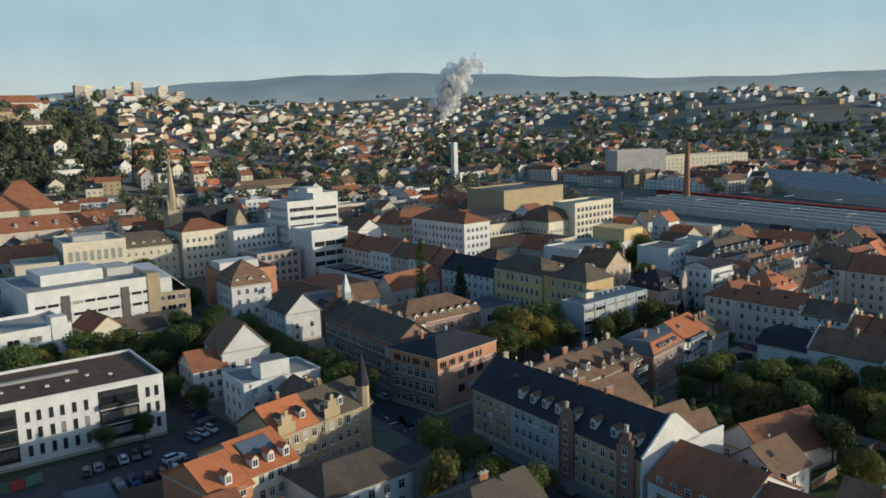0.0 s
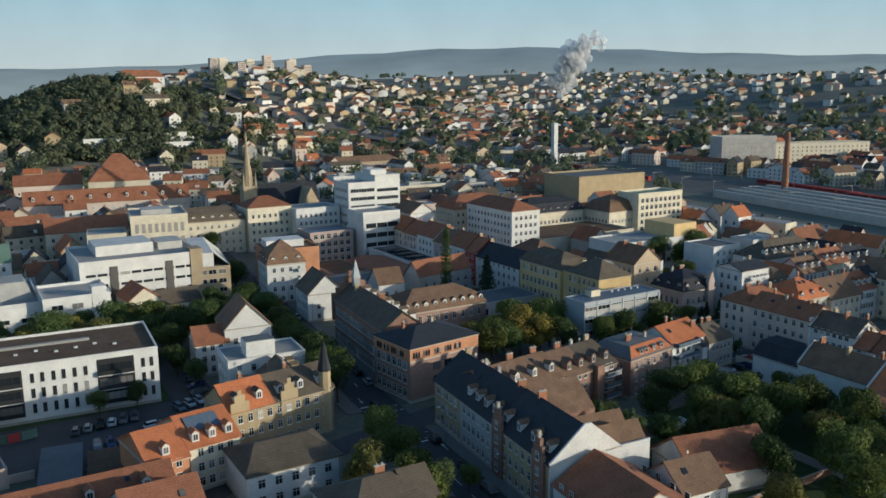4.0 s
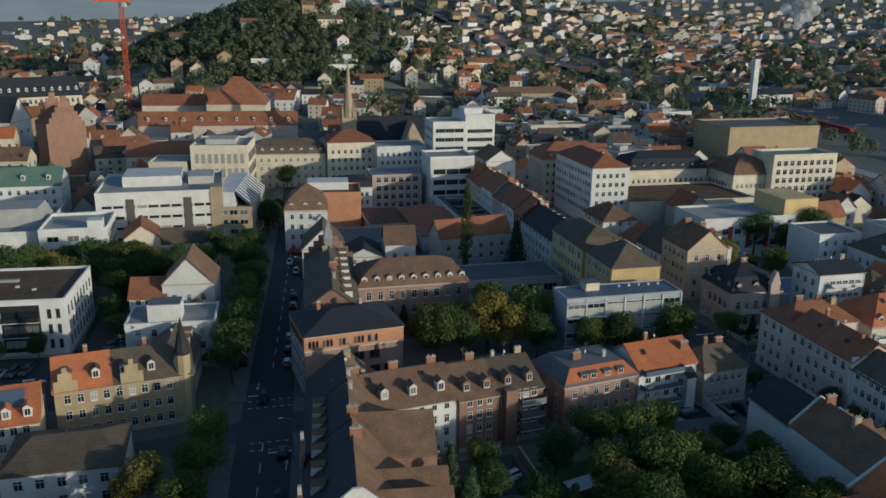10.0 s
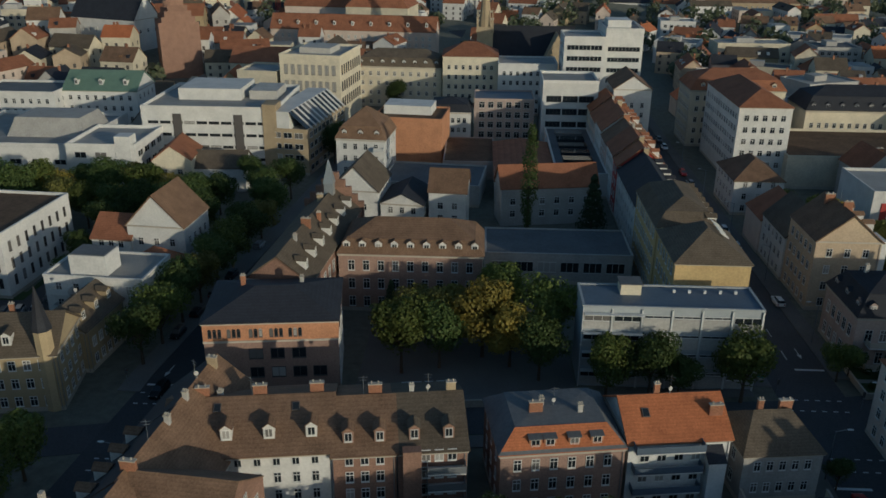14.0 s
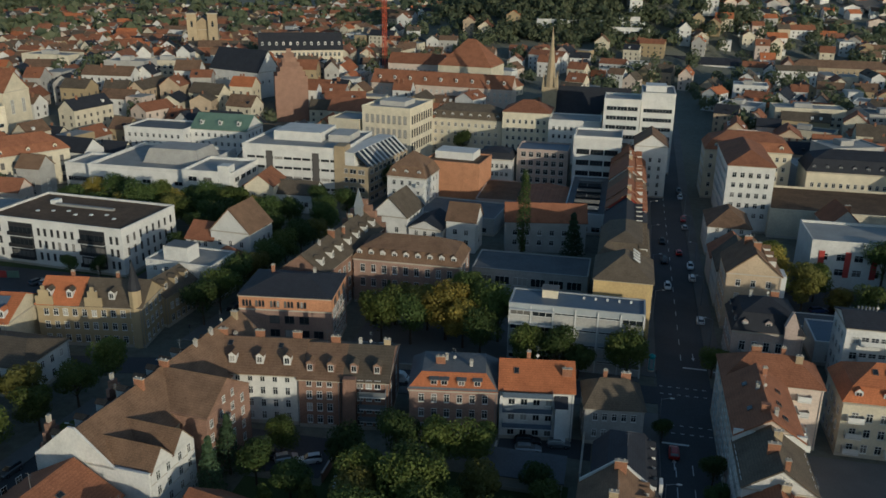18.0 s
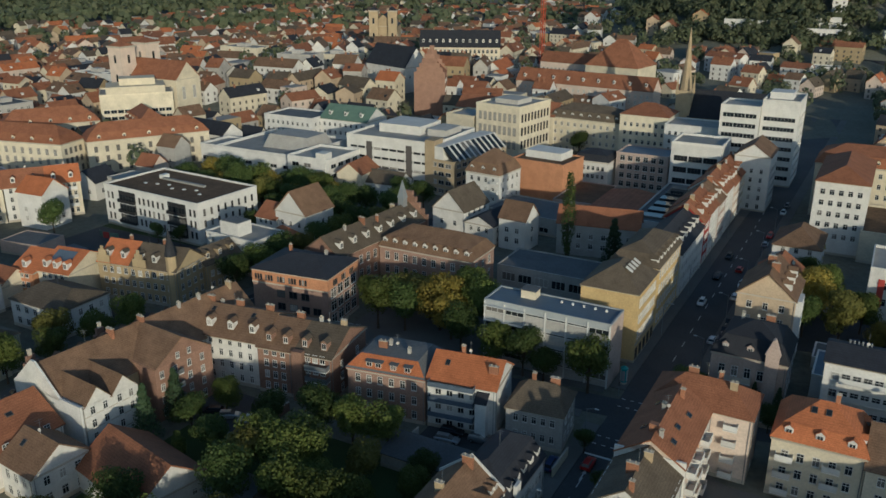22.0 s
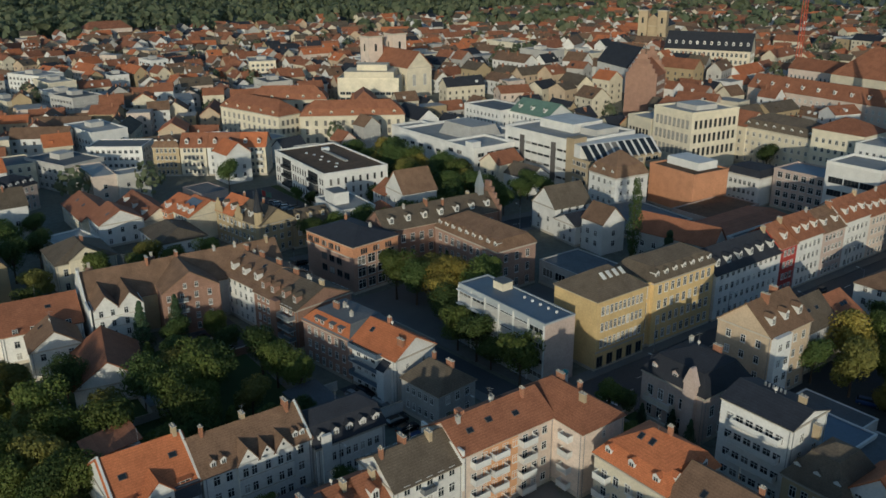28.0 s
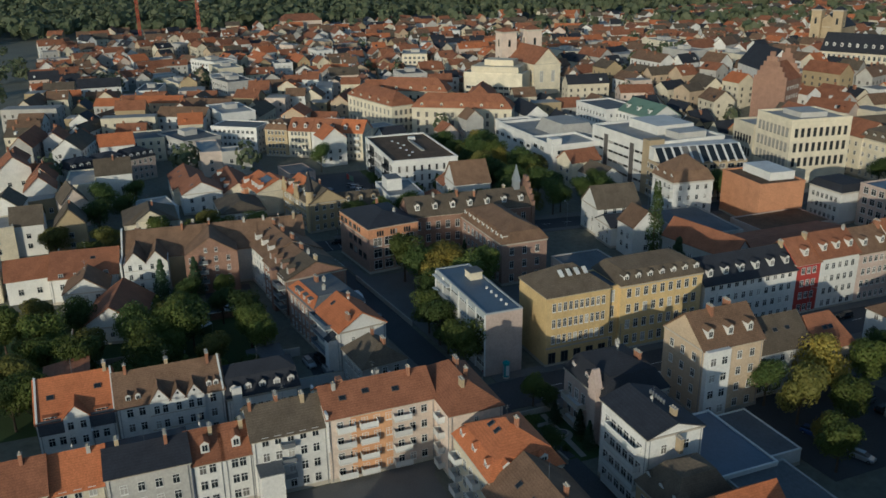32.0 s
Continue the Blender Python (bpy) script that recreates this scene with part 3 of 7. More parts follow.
yard("court", "grey paved court east of the long apartment house", [(51, -62), (84, -62), (84, -22), (55, -22), (51, -20)], 0.03, PAVING)
yard("court", "asphalt court behind the villa", [(55.5, 36.4), (82, 38), (82, 70), (56, 70)], 0.03, ASPHALT)
yard("lawn", "garden lawn inside the block", [(-36, -100), (16, -100), (16, -41), (-23, -41), (-23, -50), (-36, -50)], 0.03, GRASS, "lawn")
yard("garden", "formal villa garden with gravel paths", [(44.5, -1.5), (61, 0), (61, 7.8), (44.5, 7.8)], 0.05, GRASS, "garden")


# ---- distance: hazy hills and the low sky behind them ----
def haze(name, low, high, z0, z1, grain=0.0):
    """A far backdrop that glows softly, the light of the hazy air painted in as emission."""
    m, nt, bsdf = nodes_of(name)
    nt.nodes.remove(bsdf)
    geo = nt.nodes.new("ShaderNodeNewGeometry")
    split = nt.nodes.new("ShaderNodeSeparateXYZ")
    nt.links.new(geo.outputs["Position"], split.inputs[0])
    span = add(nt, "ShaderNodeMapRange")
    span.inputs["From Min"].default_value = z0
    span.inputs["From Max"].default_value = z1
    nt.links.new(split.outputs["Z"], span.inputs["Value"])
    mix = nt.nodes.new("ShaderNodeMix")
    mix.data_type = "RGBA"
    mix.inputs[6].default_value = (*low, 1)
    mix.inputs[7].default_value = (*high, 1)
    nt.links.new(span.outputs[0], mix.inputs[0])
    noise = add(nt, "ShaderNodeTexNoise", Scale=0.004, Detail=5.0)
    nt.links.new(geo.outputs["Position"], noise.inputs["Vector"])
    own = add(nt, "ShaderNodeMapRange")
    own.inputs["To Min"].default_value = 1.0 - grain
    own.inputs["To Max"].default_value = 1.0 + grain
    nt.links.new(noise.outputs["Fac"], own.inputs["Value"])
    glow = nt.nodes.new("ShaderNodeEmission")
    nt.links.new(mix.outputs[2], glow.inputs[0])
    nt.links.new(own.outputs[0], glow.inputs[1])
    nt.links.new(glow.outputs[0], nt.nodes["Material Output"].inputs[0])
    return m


def ridge(az):
    """Height of the far ridge by compass bearing."""
    h = 192 + 104 * math.exp(-((az - 34) / 19) ** 2) + 44 * math.exp(-((az - 80) / 20) ** 2)
    return h + 3 * math.sin(az * 0.9) + 2 * math.sin(az * 2.3 + 1)


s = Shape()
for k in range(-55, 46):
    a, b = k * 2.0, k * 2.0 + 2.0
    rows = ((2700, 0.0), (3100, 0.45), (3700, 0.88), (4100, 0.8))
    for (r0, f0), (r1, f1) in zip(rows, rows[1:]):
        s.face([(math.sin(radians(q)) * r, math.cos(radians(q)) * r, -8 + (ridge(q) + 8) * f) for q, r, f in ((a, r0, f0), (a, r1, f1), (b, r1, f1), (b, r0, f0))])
# the ridge has no haze before it: its blue is an emitted colour
hills = s.mesh("backdrop", [haze("hills_haze_glow", (0.20, 0.225, 0.235), (0.13, 0.162, 0.185), 90, 220, 0.3)], True)
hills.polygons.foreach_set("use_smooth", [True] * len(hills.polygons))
thing("backdrop", "long wooded ridge with blue haze painted into its glow", "hills", kind="structure", data=hills)
s = Shape()
for k in range(-22, 18):
    a, b = radians(k * 5.0), radians(k * 5.0 + 5)
    s.face([(math.sin(q) * 4350, math.cos(q) * 4350, z) for q, z in ((a, -60), (a, 700), (b, 700), (b, -60))])
thing("backdrop", "pale hazy morning sky low over the hills", "sky", kind="structure", data=s.mesh("backdrop", [haze("low_sky", (0.50, 0.50, 0.47), (0.33, 0.435, 0.48), 120, 520, 0.1)]))


# ---- the blocks near the camera ----
# the brick school: corner block, long wing, rear wing
b = building("school", "rose brick school corner block with an arcaded orange attic", -57.4, -37.6, -6.2, 8.6, 13.1, "hip", 2.3, "x", "brickpale", "dark",
             {"W": dict(n=6, floors=3), "E": dict(n=4, floors=3, w=2.4, h=2.4)}, sh=3.2, w=1.5, h=2.0, sill=1.2, rz=7, category="school", chimneys=((-5, 2), (4, 3)))
# attic storey in brighter orange: the sun on it is put into the colour
s = Shape()
for a in ((-9.96, 9.96, -7.46, -7.402), (9.902, 9.96, -7.402, 7.4), (-9.96, -9.902, -7.402, 7.4)):
    s.box(*a, 9.9, 12.5)
part("attic_band", s.mesh("attic_band", [PLASTER["orange"]], True), None, b, "orange brick attic band, sunlit brightness put into its colour")
for side, deep, us in (("S", 7.46, (-8.2, -5.4, -2.2, 0.8, 3.6)), ("W", 9.96, (-5, -2, 1, 4)), ("E", 9.96, (-4, 0, 4))):
    for u in us:
        for k in (-0.72, 0, 0.72):
            part("arched_window", window_mesh(0.55, 1.1, "plain", FRAME_DARK, True), None, b, "", pose(0, 0, 0, 0, 0, SIDES[side][0]) @ pose(u + k, -deep - 0.004, 10.5))
boxpart("string_course", b, -10.0, 10.0, -7.62, -7.465, 9.6, 9.9, TRIM)
for u, f in ((-2.4, 1), (0.8, 1), (4, 1), (-2.4, 0), (0.8, 0), (4, 0), (7, 0)):
    part("window", window_mesh(2.1, 1.7, "bar", FRAME_DARK), None, b, "", on_side(b, "S", 9.9, 7.4, u, 3.6 + f * 3.2, 0.004))
b = building("school", "long red brick school wing with a grey slate roof", -53.0, -41.8, 9.6, 46, 12.6, "gable", 4.2, "y", "brick", "greybrown",
             {"W": dict(n=17, floors=3), "E": dict(n=12, floors=3)}, sh=3.7, w=1.3, h=2.2, rz=-5, category="school", chimneys=((0.6, -10), (1.5, 2), (-1, 12), (0.5, -3)), dormers=(("E", 7, 1.4),), dwall="white")
for k in range(5):
    boxpart("step_gable", b, -6.2 + k * 1.25, 6.2 - k * 1.25, 18.2, 19.1, 12.4 + k * 1.5 - (0.2 if k else 6), 13.9 + k * 1.5, PLASTER["brick"])
part("fleche", Shape().solid([(-0.9, 14.6, 15.6), (0.9, 14.6, 15.6), (0.9, 16.4, 15.6), (-0.9, 16.4, 15.6)], [(-0.9, 14.6, 18.6), (0.9, 14.6, 18.6), (0.9, 16.4, 18.6), (-0.9, 16.4, 18.6)]).solid(
    [(-1.05, 14.45, 18.6), (1.05, 14.45, 18.6), (1.05, 16.55, 18.6), (-1.05, 16.55, 18.6)], [(-0.03, 15.47, 23.6), (0.03, 15.47, 23.6), (0.03, 15.53, 23.6), (-0.03, 15.53, 23.6)]), ROOF["zinc"], b, "slender zinc roof turret")
building("school", "rear rose brick school wing with a brown mansard", -41.4, -15.2, 24, 37, 11.6, "mansard", 2.4, "x", "brickpale", "brown",
         {"S": dict(n=9, floors=3), "E": dict(n=3, floors=3), "N": dict(n=9, floors=3)}, sh=3.6, w=1.2, h=2.0, category="school", dormers=(("S", 9, 0.5),), dwall="white", low=2.4, inner=1.5)
building("hall", "low grey school hall with a flat roof", -14.6, 14.5, 38, 52, 6.2, "flat", 0.4, "x", "grey", "flatgrey", {"S": dict(n=6, floors=1, w=3.6, h=2.2, style="band")}, sill=2.6, category="hall")

# houses along the cross street, seen from their yards
b = building("apartment_house", "ivory rendered house with a brown tiled roof", -53.8, -33.8, -34.6, -19.6, 10.2, "gable", 3.4, "x", "white", "brown",
             {"S": dict(n=8, floors=4), "N": dict(n=8, floors=4), "W": dict(n=4, floors=4)}, sh=2.5, w=0.9, h=1.5, rz=8, dormers=(("S", 4, 1.8),), chimneys=((-6, 0.5), (1, 0.5), (8, 0.6)), skylights=((-4, -1.6), (5.5, -1.8)))
b = building("apartment_house", "red brick house with a weathered brown roof", -33.9, -26.4, -33.2, -17.8, 9.9, "gable", 3.3, "x", "brick", "brown",
             {"S": dict(n=3, floors=4), "N": dict(n=3, floors=4)}, sh=2.45, w=1.0, h=1.5, rz=8, dormers=(("S", 2, 1.4),), chimneys=((1.5, 0.6),))
b = building("apartment_house", "dark red brick house with a weathered roof and rear balconies", -26.3, -18.0, -32.0, -16.6, 9.9, "gable", 3.3, "x", "brick", "greybrown",
             {"S": dict(n=4, floors=4), "N": dict(n=4, floors=4), "E": dict(n=2, floors=3)}, sh=2.45, rz=8, dormers=(("S", 2, 1.4),), chimneys=((-2, 0.6), (3, 0.5)))
for f in range(3):
    balcony(b, on_side(b, "S", 4.15, 7.7, 1.6, 2.6 + f * 2.45), 4.6, 1.7, 1.0, METAL)
boxpart("stair_tower", b, -3.6, -1.4, -9.0, -7.704, -1, 10.6, PLASTER["brick"])
b = building("apartment_house", "rose brick house with an orange tiled mansard and flat top", -14.0, 1.4, -30.5, -18.5, 9.4, "mansard", 0.2, "x", "brickpale", "flatgrey",
             {"S": dict(n=6, floors=3), "N": dict(n=6, floors=3), "W": dict(n=3, floors=3)}, sh=2.9, w=1.0, h=1.6, rz=9, chimneys=((-2.5, -1), (-1.5, 0.4), (3, -1.5)), low=2.3, inner=2.2)
part("tiled_skirt", Shape().slab([(-8.1, -6.4, 9.3), (7.9, -6.4, 9.3), (5.7, -4.05, 11.75), (-5.7, -4.05, 11.75)], 0.06), ROOF["orange"], b, "bright orange roof tiles")
for u in (-3.4, -1.6, 1.4, 4.2):
    dormer(b, pose(u, -5.6, 9.9), PLASTER["orange"], ROOF["flatgrey"], 1.5, 1.1, 1.2, False)
b = building("apartment_house", "white house with an orange tiled roof and blue balconies", 1.9, 14.7, -28.2, -17.6, 9.9, "gable", 3.3, "x", "white", "orange",
             {"S": dict(n=5, floors=3), "N": dict(n=5, floors=3), "E": dict(n=2, floors=3, w=0.7, h=1.1)}, sh=3.0, w=1.2, h=1.9, sill=0.9, rz=8, chimneys=((-1.5, 0.5), (5.2, -2.6)), skylights=((-3.6, -2.2),))
for f in range(3):
    balcony(b, on_side(b, "S", 6.4, 5.3, -1.6, 3.0 + f * 3.0), 8.6, 1.5, 1.0, ROOF["blue"])
boxpart("bay", b, 3.2, 5.2, -7.2, -5.304, -1, 7.6, PLASTER["white"])
part("bay_roof", Shape().slab([(3.0, -7.4, 7.6), (5.4, -7.4, 7.6), (5.4, -5.31, 9.0), (3.0, -5.31, 9.0)], 0.1), ROOF["dark"], b)
b = building("house", "grey rendered house with a brown hipped roof", 16.8, 27.0, -26.6, -17.2, 7.4, "hip", 3.3, "x", "grey", "greybrown",
             {"S": dict(n=5, floors=2, w=0.9, h=1.4), "E": dict(n=3, floors=2), "W": dict(n=2, floors=2), "N": dict(n=4, floors=2)}, sh=3.2, sill=1.6, rz=7, inset=3.0, chimneys=((-1.5, 0.4), (2.2, 1.0)))

# office block and the ochre school
b = building("office_building", "grey panelled office block with a flat blue roof", 0, 27.3, 0, 8.2, 13.7, "flat", 0.35, "x", "bluegrey", "blue", {}, sh=3.2, category="office building", plinth=False)
for f in range(4):
    for i in range(6):
        full = i in (0, 1, 5)
        part("window_band", window_mesh(4.0, 1.15 if full else 0.45, "band"), None, b, "", on_side(b, "S", 13.65, 4.1, -11.3 + i * 4.52, 1.7 + f * 3.25 + (0 if full else 0.7), 0.004))
        part("panel", Shape().box(-2.1, 2.1, -0.08, 0, -1.3, -0.15) if full else Shape().box(-2.1, 2.1, -0.08, 0, -1.3, 0.6), PLASTER["grey"], b, "", on_side(b, "S", 13.65, 4.1, -11.3 + i * 4.52, 1.7 + f * 3.25, 0.003))
for i in range(7):
    boxpart("pier", b, -13.65 + i * 4.52 - 0.13 + (0.13 if i == 0 else 0), -13.65 + i * 4.52 + 0.13, -4.36, -4.104, -1, 13.6, FRAME)
for f in range(1, 5):
    boxpart("sunshade", b, -13.4, -4.4, -5.2, -4.37, f * 3.25 - 0.15, f * 3.25 - 0.05, FRAME)
boxpart("end_wall", b, 13.654, 13.72, -4.1, 4.1, -1, 13.7, PLASTER["pink"])
boxpart("roof_hut", b, -7.4, -4.2, 0.4, 3.2, 13.82, 15.6, PLASTER["cream"])
boxpart("hut_cap", b, -7.6, -4.0, 0.2, 3.4, 15.6, 15.75, ROOF["flatgrey"])
for k in range(5):
    boxpart("roof_vent", b, 1 + k * 2.4, 1.4 + k * 2.4, 1.6, 2.0, 13.82, 14.3, FRAME)

b = building("school", "ochre rendered school block with a weathered hipped roof", 16.4, 28.8, 13, 28, 16.1, "hip", 4.0, "y", "ochre", "greybrown",
             {"E": dict(n=10, floors=3, sill=5.2, w=0.85, h=1.9), "W": dict(n=6, floors=4), "N": dict(n=3, floors=4)}, sh=3.6, w=1.0, h=1.9, sill=2.2, category="school")
for i in range(5):
    part("arch_panel", window_mesh(1.7, 2.4, "bar", FRAME_DARK), None, b, "", on_side(b, "E", 6.2, 7.5, -6 + i * 3, 0.8, 0.004))
boxpart("base_band", b, 6.204, 6.3, -7.5, 7.5, 4.1, 4.5, TRIM)
for k in range(4):
    part("skylight", Shape().box(-0.9, 0.9, -0.45, 0.45, 0, 0.16), FRAME, b, "", pose(2.5, -2.5 + k * 1.9, 19.05, 0, 33, 0))
b = building("school", "ochre school wing with dormers and a stone base", 16.8, 28.2, 31, 52, 15.4, "mansard", 1.8, "y", "ochre", "greybrown",
             {"E": dict(n=9, floors=4), "W": dict(n=9, floors=4)}, sh=3.6, w=1.1, h=2.0, sill=1.6, category="school", dormers=(("E", 7, 0.5),), dwall="white", low=2.6, inner=1.8)
b = building("school", "recessed glazed stair link of the ochre school", 17.6, 27.4, 28, 31, 15.0, "flat", 0.4, "x", "ochre", "flatgrey", {"E": dict(n=1, floors=4, w=0.9, h=2.6)}, sh=3.6, category="school")

# east of the avenue, south
b = building("apartment_house", "pale pink apartment house with an orange-red tiled roof", 40.4, 50.6, -38.5, -20, 12.2, "gable", 3.3, "y", "peach", "red",
             {"E": dict(n=8, floors=4, w=1.1, h=1.4), "W": dict(n=7, floors=4)}, sh=2.9, chimneys=((0.9, -7), (-0.8, 1), (0.9, 6)), skylights=((2.6, -6), (2.2, -2), (2.8, 3), (-2.5, -4), (-2.4, 4)))
boxpart("painted_bay", b, 5.104, 5.14, -5.4, 1.6, -0.9, 11.5, PLASTER["orangewash"], "warm orange painted wall bay")
for y in (-6.4, -2.6, 3.2):
    for f in range(4):
        balcony(b, on_side(b, "E", 5.14, 9.25, y, 1.0 + f * 2.9), 3.0, 1.3, 1.0)
boxpart("party_wall", b, -5.3, 5.3, -9.5, -9.1, 6, 13.0, PLASTER["white"])
boxpart("roof_hatch", b, -1.2, 0.2, -6.2, -5.2, 14.6, 16.0, CHIMNEY)
b = building("apartment_house", "white apartment house with a mossy weathered roof", 40.4, 50.4, -50.5, -38.5, 11.0, "gable", 3.4, "y", "white", "greybrown",
             {"E": dict(n=5, floors=4), "W": dict(n=6, floors=4)}, sh=2.8, chimneys=((0.6, 3), (0.6, -5.4), (-0.6, -1)))
for f in range(3):
    balcony(b, on_side(b, "E", 5.0, 6, -0.6, 3.2 + f * 2.8), 2.2, 1.1, 0.9, METAL)
boxpart("rear_annex", b, 5.004, 8.6, -5.6, -2.0, -1, 6.4, PLASTER["white"])
boxpart("annex_roof", b, 5.004, 8.8, -5.8, -1.8, 6.4, 6.55, ROOF["flatgrey"])
for k, (y0, y1, tile) in enumerate(((-55, -50.5, "red"), (-60, -55, "red"))):
    building("apartment_house", "narrow white house with a rusty red tiled roof", 40.2, 50, y0, y1, 8.8, "gable", 3.2, "y", "white", tile, {"E": dict(n=2, floors=3), "W": dict(n=2, floors=3)}, sh=2.8, chimneys=((0.8, 1.2),), dormers=(("E", 1, 1.2),))
b = building("apartment_house", "pale pink corner apartment house with a red hipped roof", 40.4, 57.0, -20, -10.5, 12.2, "hip", 3.3, "x", "peach", "red",
             {"E": dict(n=1, floors=4, w=0.7, h=1.1), "N": dict(n=5, floors=4), "W": dict(n=3, floors=4)}, sh=2.9, inset=5, chimneys=((2, 0.8), (-2.5, 0.8), (4.4, -1)))
for f in range(4):
    balcony(b, on_side(b, "S", 8.3, 4.75, 5.2, 1.0 + f * 2.9), 2.2, 1.2, 1.0)
b = building("apartment_house", "grey apartment house with a dark flat-pitched roof", 40.4, 50.6, -72, -60, 10.0, "gable", 2.0, "y", "grey", "dark",
             {"E": dict(n=4, floors=3), "W": dict(n=4, floors=3), "S": dict(n=3, floors=3)}, sh=2.8, chimneys=((0.6, 3), (-0.6, -4)))
building("apartment_house", "cream house with a bright orange tiled roof", 39.6, 49.6, -80, -72, 8.6, "gable", 3.8, "y", "cream", "orange", {"E": dict(n=3, floors=3), "W": dict(n=3, floors=3)}, chimneys=((0.6, 2),))
for k, (tile, wl) in enumerate((("red", "cream"), ("red", "grey"), ("orange", "cream"))):
    building("apartment_house", "plain rendered house with a red tiled roof", 40.6, 50.4, -92 - k * 12, -80 - k * 12, 9.6, "gable", 3.6, "y", wl, tile, {"E": dict(n=4, floors=3), "W": dict(n=4, floors=3)}, chimneys=((0.6, 3),))
b = building("apartment_house", "cream apartment house with an orange mansard and white dormers", 60.2, 73.7, -20.6, -8.6, 10.6, "mansard", 2.6, "x", "cream", "orange",
             {"S": dict(n=5, floors=3), "E": dict(n=4, floors=3), "W": dict(n=4, floors=3)}, sh=3.0, dormers=(("S", 3, 0.4), ("E", 2, 0.4)), dwall="white", low=2.4, inner=1.4, chimneys=((1.5, 0.8),), skylights=((-1.5, -2), (0.6, -2)))
for f in range(3):
    balcony(b, on_side(b, "S", 6.75, 6, -4.6, 1.2 + f * 3), 2.6, 1.3, 1.0)
    balcony(b, on_side(b, "S", 6.75, 6, 2.2, 1.2 + f * 3), 2.6, 1.3, 1.0)
building("apartment_house", "house with a broad brown tiled roof", 73.8, 88.2, -21.6, -8.6, 9.6, "gable", 4.6, "x", "cream", "brown", {"S": dict(n=5, floors=3), "E": dict(n=4, floors=3)}, skylights=((-3, -3), (1, -3)), chimneys=((3, 1),))
b = building("villa", "pale stone villa with a dark slate mansard and carved gable", 45.2, 59, 8, 21, 9.4, "mansard", 2.0, "x", "pink", "dark",
             {"S": dict(n=5, floors=2), "W": dict(n=5, floors=2), "E": dict(n=4, floors=2)}, sh=4.0, w=1.2, h=2.1, dormers=(("S", 3, 0.5), ("W", 3, 0.5)), dwall="pink", low=3.4, inner=1.9, category="villa", chimneys=((-3, 2), (2, 3)))
boxpart("oriel", b, 3.0, 5.4, -7.5, -6.504, -1, 11.2, PLASTER["pink"])
part("carved_gable", Shape().solid([(2.8, -7.6, 11.2), (5.6, -7.6, 11.2), (5.6, -6.3, 11.2), (2.8, -6.3, 11.2)], [(4.0, -7.6, 14.4), (4.4, -7.6, 14.4), (4.4, -6.3, 14.4), (4.0, -6.3, 14.4)]), PLASTER["pink"], b)
for f in range(2):
    balcony(b, on_side(b, "S", 6.9, 6.5, -2, 0.6 + f * 4), 6, 1.8, 1.0, TRIM)
b = building("apartment_house", "white apartment house with a dark sheet roof", 65.3, 77.8, 3.2, 13.2, 14.4, "gable", 1.6, "x", "white", "dark",
             {"S": dict(n=6, floors=4, w=1.4, h=1.5), "W": dict(n=3, floors=4), "E": dict(n=2, floors=4), "N": dict(n=6, floors=4)}, sh=3.3, chimneys=((4, 1),))
for f in range(4):
    balcony(b, on_side(b, "S", 6.25, 5, 0.6, 1.1 + f * 3.3), 8.5, 1.2, 1.0)
for k in range(6):
    part("roof_vent", Shape().tube((0, 0, 0), (0, 0, 0.8), 0.2, 0.2, 8), METAL, b, "", pose(-3 + k * 0.7, 1.8, 15.4))
building("apartment_house", "ochre house with a steep dark brown mansard", 78.2, 87.6, 1.5, 12.5, 7.6, "mansard", 1.2, "x", "yellow", "greybrown", {"S": dict(n=4, floors=2, h=1.9), "E": dict(n=4, floors=2)}, sh=3.4, dormers=(("S", 3, 0.9),), dwall="white", low=4.4, inner=2.6, chimneys=((-3.8, 1),))
building("apartment_house", "house with a bright orange tiled roof", 86.2, 96, 4, 15, 8.4, "gable", 4.4, "y", "white", "orange", {"S": dict(n=3, floors=3), "E": dict(n=4, floors=3)}, skylights=((2.5, 0),))
building("workshop", "low workshop with a flat blue sheet roof", 63, 80, 15, 27, 5.2, "flat", 0.35, "x", "white", "blue", {"S": dict(n=4, floors=1)}, category="workshop")
building("workshop", "low shed with a dark flat roof", 79, 96, 17, 29, 4.6, "flat", 0.3, "x", "grey", "flatgrey", {"S": dict(n=4, floors=1)}, category="workshop")
building("garage", "row of low garages with a dark felt roof", 62, 76, 28, 36, 3.0, "flat", 0.25, "x", "white", "flatgrey", {}, category="garage")
b = building("apartment_house", "tan gabled house with a brown tiled roof", 45.6, 57.4, 29.5, 43, 14.2, "gable", 5.0, "y", "tan", "brown",
             {"S": dict(n=3, floors=4), "E": dict(n=4, floors=4), "W": dict(n=5, floors=4)}, sh=3.3, dormers=(("E", 3, 1.4),), dwall="white", chimneys=((0.6, -2), (-0.8, 3)))
boxpart("white_bay", b, 5.904, 7.0, -6.7, -1.5, -1, 14.0, PLASTER["white"])
for f in range(4):
    for k in (0, 1):
        part("window", window_mesh(1.3, 1.6), None, b, "", pose(7.004, -5.4 + k * 2.5, 1.2 + f * 3.3, 0, 0, 90))
building("apartment_house", "white house with a dark roof and skylights", 45.2, 55.6, 43, 57, 9.6, "gable", 5.0, "y", "white", "greybrown", {"E": dict(n=5, floors=3), "W": dict(n=5, floors=3)}, skylights=((2.4, -3), (2.4, 0), (2.4, 3)))
